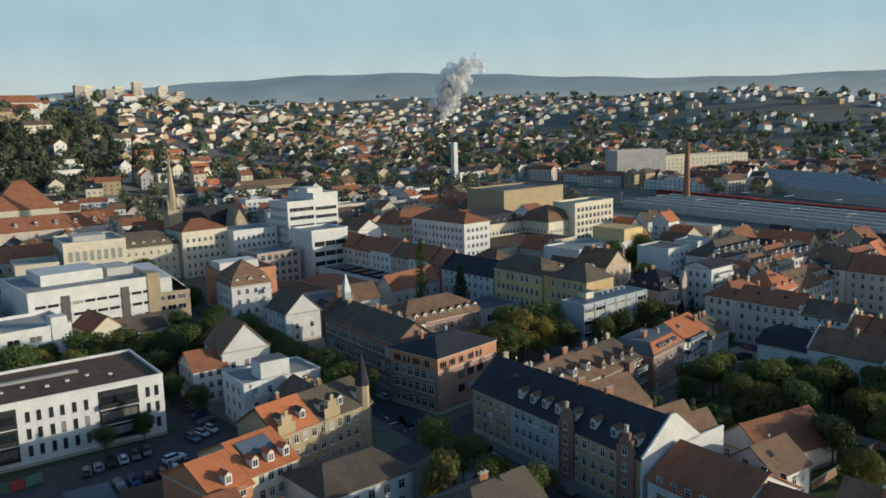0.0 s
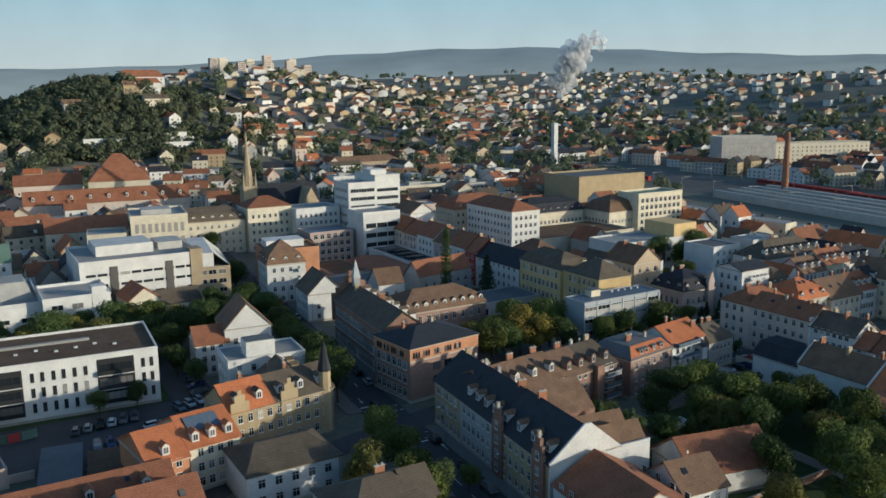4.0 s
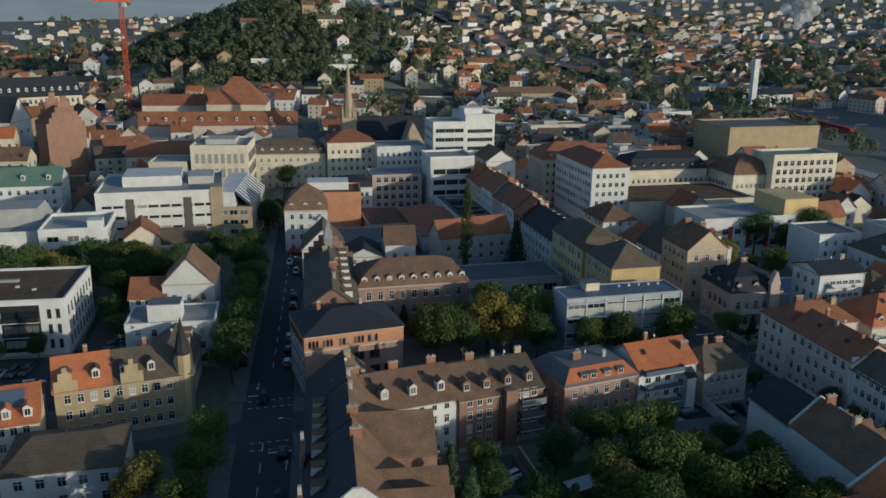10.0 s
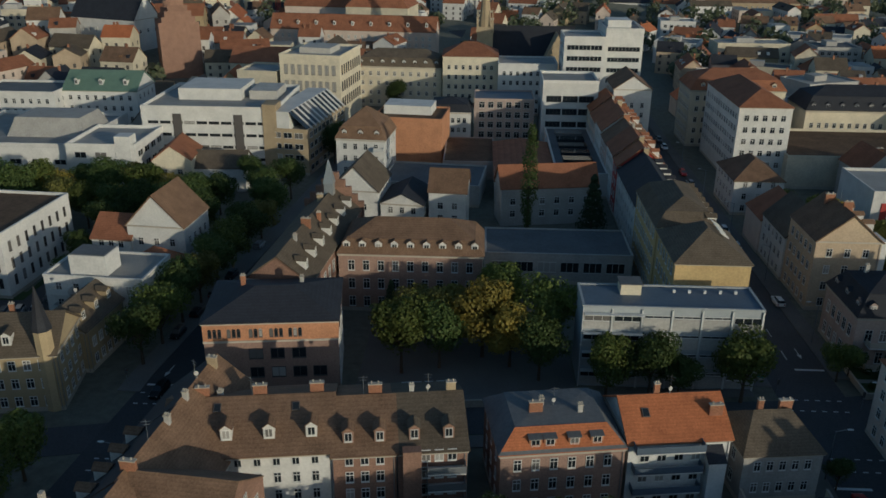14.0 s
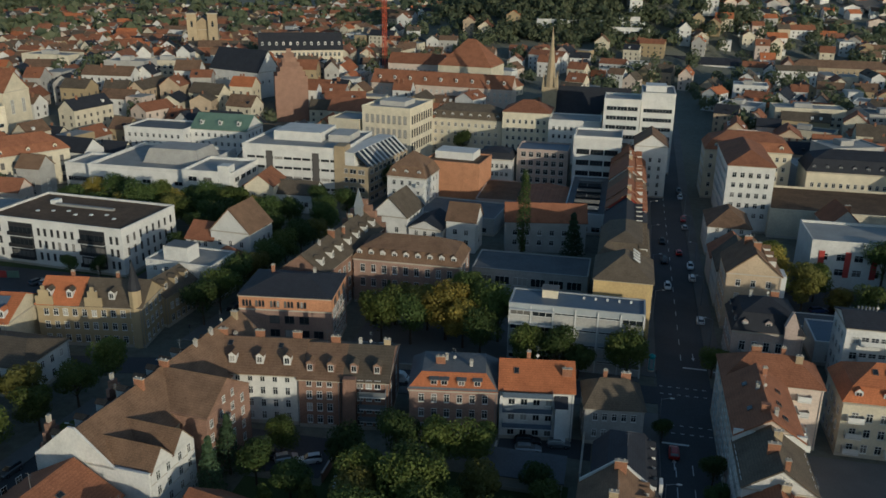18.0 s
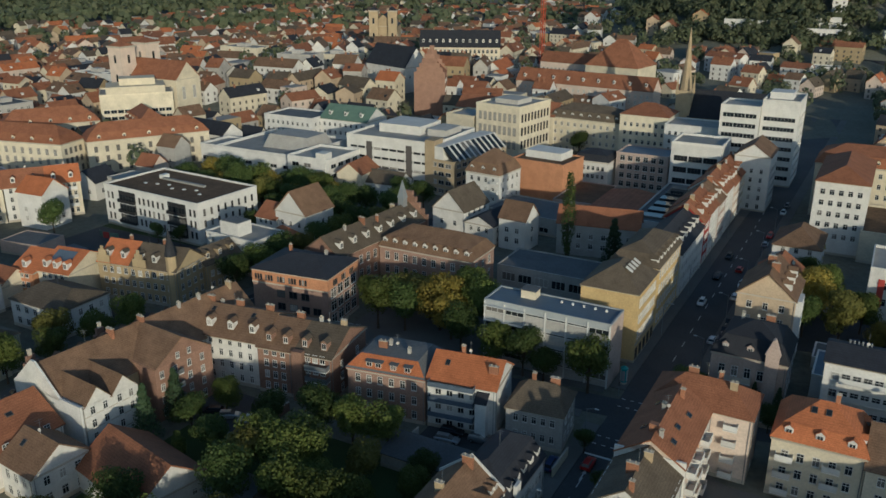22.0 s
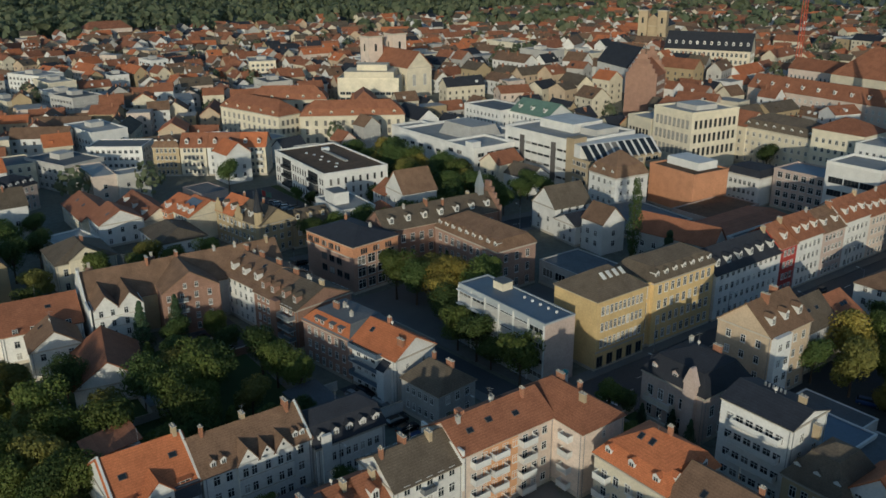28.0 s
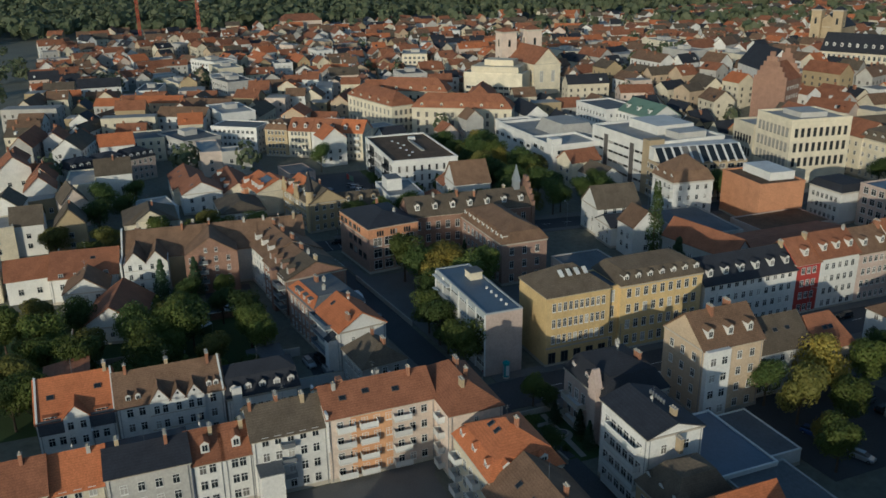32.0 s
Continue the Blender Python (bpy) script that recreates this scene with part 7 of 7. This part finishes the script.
def far_houses(name, label, lots):
    """Many small pitched houses, joined."""
    s = Shape()
    for x, y, rx, ry, turn in lots:
        z = land(x, y)
        a = rng.gauss(0, 0.12) + 0.42 * math.sin(x * 0.011 + 1.3) * math.cos(y * 0.009)
        c, q = math.cos(a), math.sin(a)
        w, d = (ry, rx) if turn else (rx, ry)
        if turn:
            c, q = -q, c
        far = math.hypot(x, y) > 650
        e = rng.choice((5.5, 7, 8.5, 10, 11)) * (0.8 if far else 1)
        k = 0 if rng.random() < 0.13 else rng.uniform(2.8, 4.6)
        hue = rng.choice((0, 0, 0, 1, 1, 2, 8, 9, 10))
        f = (rng.choice((3, 3, 3, 11, 4, 4, 12, 5)) if x < 0 else rng.choice((3, 3, 11, 4, 12, 12, 5))) if k else 6

        def P(u, v, h):
            return (x + u * c - v * q, y + u * q + v * c, z + h)

        s.solid([P(-w, -d, -3), P(w, -d, -3), P(w, d, -3), P(-w, d, -3)], [P(-w, -d, e), P(w, -d, e), P(w, d, e), P(-w, d, e)], hue)
        if k > 0:
            s.slab([P(-w - .3, -d - .4, e - .2), P(w + .3, -d - .4, e - .2), P(w + .3, 0, e + k), P(-w - .3, 0, e + k)], 0.2, f)
            s.slab([P(w + .3, d + .4, e - .2), P(-w - .3, d + .4, e - .2), P(-w - .3, 0, e + k), P(w + .3, 0, e + k)], 0.2, f)
            s.face([P(w, -d, e), P(w, d, e), P(w, 0, e + k - .1)], hue)
            s.face([P(-w, d, e), P(-w, -d, e), P(-w, 0, e + k - .1)], hue)
            if math.hypot(x, y) < 620:
                for _ in range(rng.choice((0, 1, 1, 2))):
                    u, v = rng.uniform(-w * 0.7, w * 0.7), rng.uniform(-d * 0.3, d * 0.3)
                    s.solid([P(u - .4, v - .3, e), P(u + .4, v - .3, e), P(u + .4, v + .3, e), P(u - .4, v + .3, e)], [P(u - .4, v - .3, e + k + 1), P(u + .4, v - .3, e + k + 1), P(u + .4, v + .3, e + k + 1), P(u - .4, v + .3, e + k + 1)], 13)
                for _ in range(rng.choice((0, 1, 2, 3))):
                    u, g = rng.uniform(-w * 0.7, w * 0.7), rng.choice((-1, 1))
                    s.solid([P(u - .6, g * d * 0.8, e + k * 0.1), P(u + .6, g * d * 0.8, e + k * 0.1), P(u + .6, g * d * 0.25, e + k * 0.5), P(u - .6, g * d * 0.25, e + k * 0.5)], [P(u - .6, g * d * 0.8, e + k * 0.2 + 1.2), P(u + .6, g * d * 0.8, e + k * 0.2 + 1.2), P(u + .6, g * d * 0.25, e + k * 0.2 + 1.3), P(u - .6, g * d * 0.25, e + k * 0.2 + 1.3)], rng.choice((0, 0, f, 5)))
        else:
            s.solid([P(-w + .4, -d + .4, e), P(w - .4, -d + .4, e), P(w - .4, d - .4, e), P(-w + .4, d - .4, e)], [P(-w + .4, -d + .4, e + .1), P(w - .4, -d + .4, e + .1), P(w - .4, d - .4, e + .1), P(-w + .4, d - .4, e + .1)], 6)
        if math.hypot(x, y) < 700:
            n = max(2, int(w / 1.8))
            for fl in range(max(1, int(e / 3))):
                for sg in (-1, 1):
                    for i in range(n):
                        u = -w + 2 * w * (i + 0.5) / n
                        o = sg * (d + .03)
                        s.face([P(u - .55, o, fl * 3 + 1), P(u + .55, o, fl * 3 + 1), P(u + .55, o, fl * 3 + 2.5), P(u - .55, o, fl * 3 + 2.5)], 7)
                    o = sg * (w + .03)
                    for v in (-d / 2, d / 2):
                        s.face([P(o, v - .55, fl * 3 + 1), P(o, v + .55, fl * 3 + 1), P(o, v + .55, fl * 3 + 2.5), P(o, v - .55, fl * 3 + 2.5)], 7)
    mats = [PLASTER["white"], PLASTER["cream"], PLASTER["grey"], ROOF["red"], ROOF["brown"], ROOF["dark"], ROOF["gravel"], FRAME_DARK, PLASTER["peach"], PLASTER["yellow"], PLASTER["tan"], ROOF["orange"], ROOF["greybrown"], CHIMNEY]
    thing(name, label, "houses", kind="stuff", data=s.mesh(name, mats))


far_houses("old_town_houses", "dense old town houses with red tiled roofs", [q for q in LOTS[NEARBY:] if q[0] < -60])
far_houses("town_houses", "town houses and sheds among trees", [q for q in LOTS[NEARBY:] if q[0] >= -60])
more = []
for k in range(5200):
    a, d = rng.uniform(-0.3, 1.3), rng.uniform(780, 2700)
    x, y = math.sin(a) * d - 120, math.cos(a) * d - 150
    if bump(x, y, -25, 615, 200, 190, 1) > 0.3:
        continue
    if rng.random() < bump(x, y, 400, 1250, 450, 300, 0.9) + bump(x, y, 1000, 1100, 600, 600, 0.6) + 0.1:
        more.append((x, y, rng.uniform(6, 10), rng.uniform(5, 7), rng.random() < 0.5))
far_houses("suburb_houses", "distant suburb of pale houses on the slopes", more)

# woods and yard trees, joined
# leaf colours lifted paler and bluer, standing in for haze over the distance
WOOD_HAZED = leafy("woodland_hazed", (0.12, 0.15, 0.085), (0.18, 0.19, 0.11))


def crowns(name, label, spots, quads):
    s = Shape()
    for x, y, h, r in spots:
        z = land(x, y)
        for _ in range(quads):
            d = Vector((rng.gauss(0, 1), rng.gauss(0, 1), abs(rng.gauss(0, 1)) - 0.4)).normalized()
            k = rng.uniform(0.75, 1.1)
            p = Vector((x + d.x * r * k, y + d.y * r * k, z + h * 0.55 + d.z * h * 0.5 * k))
            a = d.cross(Vector((rng.gauss(0, 1), rng.gauss(0, 1), rng.gauss(0, 1)))).normalized()
            b = (d + Vector((rng.gauss(0, .4), rng.gauss(0, .4), rng.gauss(0, .4)))).cross(a).normalized()
            w = r * rng.uniform(0.25, 0.5) * (30 / quads) ** 0.5
            s.face([p - a * w, p - b * w, p + a * w, p + b * w])
    thing(name, label, "trees", kind="stuff", data=s.mesh(name, [WOOD_HAZED]))


spots = []
for k in range(5200):
    x, y = rng.uniform(-620, 620), rng.uniform(-150, 760)
    d = math.hypot(x, y)
    if d > 800 or d < 130:
        continue
    wooded = bump(x, y, -25, 590, 170, 150, 1.2) + bump(x, y, -60, 330, 260, 45, 0.9) + bump(x, y, 250, 420, 90, 160, 0.7)
    if rng.random() > (0.2 if d < 450 else 0.11) + wooded or not free(x, y, 2.5, 2.5):
        continue
    spots.append((x, y, rng.uniform(8, 15), rng.uniform(3.5, 5.5)))
crowns("town_trees", "many broadleaf trees among the town's houses", spots, 85)
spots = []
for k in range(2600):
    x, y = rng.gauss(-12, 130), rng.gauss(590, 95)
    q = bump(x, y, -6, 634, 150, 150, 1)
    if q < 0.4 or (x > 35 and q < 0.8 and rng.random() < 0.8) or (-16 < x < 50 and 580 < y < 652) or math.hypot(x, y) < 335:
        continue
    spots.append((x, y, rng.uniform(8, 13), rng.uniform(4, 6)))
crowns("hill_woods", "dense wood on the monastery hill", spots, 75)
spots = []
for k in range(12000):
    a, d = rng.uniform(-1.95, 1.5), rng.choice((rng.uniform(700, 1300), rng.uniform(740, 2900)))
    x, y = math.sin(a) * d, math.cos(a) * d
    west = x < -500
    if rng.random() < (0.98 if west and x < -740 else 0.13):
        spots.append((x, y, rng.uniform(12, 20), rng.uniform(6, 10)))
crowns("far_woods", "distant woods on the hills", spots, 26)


# ---- cars ----
def paint(name, col, metal=0.3):
    return surface("car_paint_" + name, col, 0.3, 0.04, 2, 0.5, 0.0, metal=metal, spec=0.5, piece=0.1)


CARPAINT = {"white": paint("white", (0.7, 0.7, 0.69), 0.0), "black": paint("black", (0.015, 0.016, 0.018)), "grey": paint("grey", (0.13, 0.135, 0.14)), "silver": paint("silver", (0.42, 0.43, 0.44), 0.5),
            "red": paint("red", (0.42, 0.02, 0.015), 0.0), "blue": paint("blue", (0.03, 0.06, 0.16))}
RUBBER = surface("tyre_rubber", (0.02, 0.02, 0.021), 0.9, 0.1, 5, 0.5, 0.05)
LAMP = surface("lamp_glass", (0.6, 0.6, 0.58), 0.15, 0.05, 3, 0.5, 0.0, spec=0.6)
TAIL = surface("tail_lamp", (0.30, 0.01, 0.01), 0.2, 0.05, 3, 0.5, 0.0)


def loft(sections, mat=0):
    """A body through cross sections (x, half width, low z, high z), with chamfered upper edges."""
    s = Shape()
    rings = []
    for x, w, z0, z1 in sections:
        c = min(0.12, (z1 - z0) * 0.3)
        rings.append([(x, -w, z0), (x, w, z0), (x, w, z1 - c), (x, w - c, z1), (x, -w + c, z1), (x, -w, z1 - c)])
    for lo, hi in zip(rings, rings[1:]):
        for i in range(6):
            j = (i + 1) % 6
            s.face([lo[i], hi[i], hi[j], lo[j]][::-1])
    s.face(rings[0][::-1])
    s.face(rings[-1])
    return s


CARS = {}
SIZES = {"hatch": ((-2.0, 2.0), ((-1.95, .7, 1.0, 1.0), (-1.7, .62, .95, 1.42), (-0.9, .6, .95, 1.48), (0.3, .6, .95, 1.42), (1.0, .68, .92, .93))),
         "estate": ((-2.3, 2.3), ((-2.2, .72, 1.0, 1.0), (-1.85, .64, .95, 1.42), (-0.9, .62, .95, 1.48), (0.4, .62, .95, 1.42), (1.15, .7, .92, .93))),
         "van": ((-2.6, 2.5), ((-2.55, .86, 1.0, 2.0), (-2.3, .84, .95, 2.15), (0.0, .84, .95, 2.15), (1.0, .8, .95, 2.0), (1.85, .78, .95, .97)))}


def car_kind(shape, colour, near=True):
    (x0, x1), top = SIZES[shape]
    w = 0.88 if shape != "van" else 0.97
    base = thing("car", "", "car", pose(0, 0, -600))
    part("body", loft(((x0, w - .16, .38, .82), (x0 + .25, w, .26, .98), (x0 + 1.2, w, .24, 1.0), (0.6, w, .24, .98), (x1 - .9, w - .02, .24, .92), (x1 - .2, w - .1, .28, .78), (x1, w - .24, .38, .66))).mesh("body", [CARPAINT[colour]], True), None, base)
    part("cabin", loft(top).mesh("cabin", [GLASS if shape != "van" else CARPAINT[colour]], True), None, base)
    if shape == "van":
        part("windscreen", Shape().slab([(1.04, -.66, 1.9), (1.04, .66, 1.9), (1.8, .66, 1.04), (1.8, -.66, 1.04)][::-1], 0.03), GLASS, base)
    else:
        a, b, c = top[1], top[2], top[3]
        part("car_roof", Shape().solid([(a[0], -.5, a[3] - .01), (c[0], -.5, c[3] - .01), (c[0], .5, c[3] - .01), (a[0], .5, a[3] - .01)], [(a[0] + .1, -.48, b[3] + .015), (c[0] - .1, -.48, b[3] + .01), (c[0] - .1, .48, b[3] + .01), (a[0] + .1, .48, b[3] + .015)]), CARPAINT[colour], base)
    wheel = Shape().tube((0, -.1, 0), (0, .1, 0), .31, .31, 12, 0).tube((0, -.115, 0), (0, .115, 0), .19, .19, 8, 1).mesh("wheel", [RUBBER, METAL])
    for x in (x0 + .75, x1 - .8):
        for y in (-w + .08, w - .08):
            part("wheel", wheel, None, base, "", pose(x, y, .31))
    for y in (-w + .3, w - .3) if near else ():
        part("headlight", Shape().box(x1 - .14, x1 - .02, y - .14, y + .14, .56, .7), LAMP, base)
        part("tail_light", Shape().box(x0 - .01, x0 + .1, y - .12, y + .12, .6, .8), TAIL, base)
    return base


CN = {"hatch": "hatchback", "estate": "estate car", "van": "panel van"}


def car(shape, colour, x, y, heading, where):
    key = (shape, colour, x < 180)
    if key not in CARS:
        CARS[key] = car_kind(shape, colour)
    o = copy_thing(CARS[key], pose(x, y, 0.08, 0, 0, heading))
    tagged(o, "%s %s %s" % (colour, CN[shape], where), "car" if shape != "van" else "van")


cr = random.Random(21)
MIX = ("black", "grey", "silver", "white", "black", "blue", "grey", "red", "silver", "black")


def row(x0, y0, x1, y1, n, heading, where, gaps=0.12):
    for k in range(n):
        if cr.random() < gaps:
            continue
        q = k / max(1, n - 1)
        car(cr.choice(("hatch", "hatch", "estate")), cr.choice(MIX), x0 + (x1 - x0) * q, y0 + (y1 - y0) * q, heading + cr.gauss(0, 2) + cr.choice((0, 180)), where)


row(-123.6, 15.2, -111.6, 16.8, 6, 78, "parked in the yard", 0)
row(-121, 4.6, -108.2, 5.2, 6, 82, "parked in the yard", 0)
row(-102, 17, -97, 19, 3, 100, "parked in the yard", 0)
row(-95.6, 24.5, -94.4, 34.7, 3, 20, "parked in the yard", 0)
car("estate", "silver", -86.9, 58, 20, "parked under the trees")
car("hatch", "black", -88.9, 51.3, 100, "parked beside the white house")
car("estate", "white", -108.8, 9.8, 10, "standing in the yard")
row(-58.9, 10, -50, 96, 13, 84, "parked along the school street", 0.2)
row(-68, 12, -62.4, 70, 8, 84, "parked under the street trees", 0.3)
row(-71.4, -40, -76, -86, 6, 84, "parked along the school street", 0.3)
row(-63.8, -42, -67.5, -80, 5, 84, "parked along the school street", 0.3)
car("estate", "black", -64.6, -6.2, 264, "waiting at the crossing")
car("hatch", "red", -52, 96, 84, "driving up the school street")
car("hatch", "white", -53.4, 84, 264, "driving down the school street")
car("hatch", "black", -62.2, -28, 84, "driving on the school street")
car("hatch", "white", 34.6, 52.2, 270, "driving on the avenue")
car("hatch", "red", 38.7, 80.2, 90, "driving on the avenue")
car("estate", "black", 34.4, 72.3, 270, "driving on the avenue")
car("hatch", "black", 34.2, 89.6, 270, "driving on the avenue")
car("hatch", "white", 41.4, 31.6, 90, "parked beside the avenue")
car("hatch", "red", 33.0, -27.4, 90, "waiting at the crossing")
row(41.2, 60, 42, 160, 12, 90, "parked along the avenue", 0.35)
row(41.2, -30, 41.2, -100, 9, 90, "parked along the avenue", 0.3)
row(31.6, -58, 31.6, -104, 6, 90, "parked along the avenue", 0.3)
car("estate", "black", 8, -29.6, 10, "parked behind the balcony house")
car("estate", "silver", 8.4, -32.2, 8, "parked behind the balcony house")
car("hatch", "grey", 13.4, -29.4, 8, "parked behind the balcony house")
car("estate", "black", 61.9, -3.6, 4, "parked in the court")
row(20.6, -30.4, 27.4, -30.4, 3, 90, "parked behind the grey house", 0)
row(-35, -45, -27, -44, 3, 30, "parked in the court", 0)
row(58, 62, 76, 64, 6, 100, "parked in the rear court", 0.2)
row(70, 45, 79, 47, 3, 20, "parked in the rear court", 0)
car("van", "white", -26.5, 15.5, 80, "parked in the school yard")
car("van", "white", -20, -13, 5, "parked on the cross street")
row(-46, -16, -8, -11.8, 5, 6, "parked on the cross street", 0.3)
car("hatch", "grey", 55, -47, 90, "parked in the paved court")
for k in range(2):
    row(224 + k * 8, 70, 238 + k * 8, 168, 10, 20, "in the station car park", 0.25)
for o in CARS.values():
    for c in list(o.children_recursive):
        bpy.data.objects.remove(c)
    bpy.data.objects.remove(o)


# ---- street furniture ----
TEAL = surface("teal_enamel", (0.03, 0.30, 0.30), 0.4, 0.1, 3, 0.4, 0.02)
o = thing("advertising_column", "teal advertising column on the pavement corner", "column", pose(29.6, 3.6, 0.18))
part("plinth", Shape().tube((0, 0, 0), (0, 0, 0.35), 0.72, 0.72, 16), TRIM, o)
part("drum", Shape().tube((0, 0, 0.35), (0, 0, 3.3), 0.62, 0.62, 16), TEAL, o)
for k in range(4):
    a = k * math.tau / 4
    part("poster", Shape().box(-0.36, 0.36, -0.66, -0.6, 0.7, 2.9), PLASTER["white" if k % 2 else "bluegrey"], o, "", pose(0, 0, 0, 0, 0, k * 90))
part("cap", Shape().tube((0, 0, 3.3), (0, 0, 3.5), 0.8, 0.74, 16).tube((0, 0, 3.5), (0, 0, 3.9), 0.6, 0.1, 16).mesh("cap", [TEAL], True), None, o)

pole = Shape().tube((0, 0, 0), (0, 0, 7.6), 0.09, 0.06, 8).mesh("pole", [METAL])
arm = Shape().tube((0, 0, 7.5), (1.5, 0, 7.9), 0.045, 0.04, 6).mesh("arm", [METAL])
head = loft(((1.4, .1, 7.84, 7.95), (1.7, .16, 7.82, 7.98), (2.2, .1, 7.84, 7.93))).mesh("lamp_head", [FRAME], True)
for x, y, r in [(30.4, -100 + k * 26, 0) for k in range(9) if k != 4] + [(42.2, -88 + k * 26, 180) for k in range(9)] + [(-57.6 + y * 0.1, y, 180) for y in (-82, -54, -30, 8, 36, 64, 92)]:
    o = thing("street_lamp", "slim grey street lamp on the pavement edge", "lamp", pose(x, y, 0.15, 0, 0, r), "street lamps")
    part("pole", pole, None, o)
    part("arm", arm, None, o)
    part("lamp_head", head, None, o)
for x, y, r in ((30.3, -22, 0), (42, -5, 180), (30.3, -2, 90), (42, -20, 270), (-70, -5, 90), (-58, -24, 270)):
    o = thing("traffic_light", "dark traffic light at the crossing", "traffic light", pose(x, y, 0.15, 0, 0, r), "traffic lights")
    part("post", Shape().tube((0, 0, 0), (0, 0, 3.3), 0.06, 0.05, 8), METAL, o)
    part("signal_head", Shape().box(-0.15, 0.15, -0.16, 0.1, 2.3, 3.2), FRAME_DARK, o)
    for k, c in enumerate((TAIL, CARPAINT["grey"], CARPAINT["grey"])):
        part("lens", Shape().tube((0, -0.16, 3.05 - k * 0.28), (0, -0.2, 3.05 - k * 0.28), 0.1, 0.1, 8), c, o)


# ---- walls, fences and hedges ----
def garden_wall(label, x0, y0, x1, y1, h, mat, name="garden_wall"):
    d = Vector((x1 - x0, y1 - y0, 0))
    o = thing(name, label, "wall" if name != "hedge" else "hedge", pose(x0, y0, 0, 0, 0, math.degrees(math.atan2(d.y, d.x))))
    part("wall_body", Shape().box(0, d.length, -0.12, 0.12, -0.3, h), mat, o)
    part("coping", Shape().box(-0.03, d.length + 0.03, -0.17, 0.17, h, h + 0.08), TRIM, o)


garden_wall("red brick garden wall with a stone coping", -23, -37, -23, -49, 1.8, PLASTER["brick"])
garden_wall("pale rendered yard wall", 17.6, -26, 17.6, -40, 2.2, PLASTER["white"])
garden_wall("pale rendered yard wall", 3, -33, 3, -42, 1.9, PLASTER["grey"])
garden_wall("rendered court wall beside the avenue", 28.8, -33.4, 28.8, -26.2, 1.8, PLASTER["cream"])
garden_wall("stone garden wall before the villa", 44.2, -1.6, 44.2, 7.6, 1.0, TRIM)
garden_wall("stone garden wall before the villa", 44.2, -1.6, 61, 0, 1.0, TRIM)
garden_wall("stone school yard wall", -34.6, -9.4, -1.5, -5.6, 1.2, TRIM)
garden_wall("rendered yard wall", 51, -62, 84, -62, 2.0, PLASTER["grey"])
garden_wall("rendered wall along the parking yard", -146, -3.2, -133, -3.2, 1.6, PLASTER["pink"])
garden_wall("garden wall between two plots", -8, -100, -8, -56, 1.5, PLASTER["grey"])
garden_wall("garden wall between two plots", -34, -79, 14, -79, 1.5, PLASTER["brick"])
GRAVEL = surface("garden_gravel", (0.34, 0.31, 0.26), 0.95, 0.25, 6, 0.2, 0.3)
g = thing("garden_path", "pale gravel garden path", "path", kind="structure", data=Shape().box(45, 60, 3.2, 4.3, 0, 0.07).box(47.6, 48.7, -0.8, 3.196, 0, 0.07).tube((52.5, 3.75, 0), (52.5, 3.75, 0.075), 1.9, 1.9, 14).mesh("garden_path", [GRAVEL]))
f = thing("fountain", "round stone basin in the villa garden", "fountain", pose(52.5, 3.75, 0.07))
part("basin", Shape().tube((0, 0, 0), (0, 0, 0.45), 1.0, 1.1, 14), TRIM, f)
part("water", Shape().tube((0, 0, 0.45), (0, 0, 0.46), 0.9, 0.9, 14), GLASS, f)
for x, y in ((46.6, 1.6), (50.4, 1.4), (55.6, 5.6), (47.6, 6.2), (57.2, 1.8)):
    s = Shape()
    leaf_cloud(s, [(0, 0, 0.55, 0.75, 0.75, 0.6)], 160, 0.14, cr)
    o = thing("shrub", "clipped round box shrub in the villa garden", "shrub", pose(x, y, 0.05), "box shrubs")
    part("foliage", s, LEAF["dark"], o)
    part("stem", Shape().tube((0, 0, -0.1), (0, 0, 0.5), 0.06, 0.03, 6), BARK, o)
# awning over the court and a glazed garden tent
o = thing("canopy_tent", "white garden awning between the trees", "awning", pose(-17.6, -51, 0, 0, 0, 14))
part("cloth", Shape().slab([(-2.6, -1.4, 2.2), (2.6, -1.4, 2.2), (2.6, 1.4, 2.6), (-2.6, 1.4, 2.6)], 0.04), FRAME, o)
for x, y in ((-2.5, -1.3), (2.5, -1.3), (2.5, 1.3), (-2.5, 1.3)):
    part("post", Shape().tube((x, y, -0.1), (x, y, 2.2), 0.04, 0.04, 6), METAL, o)
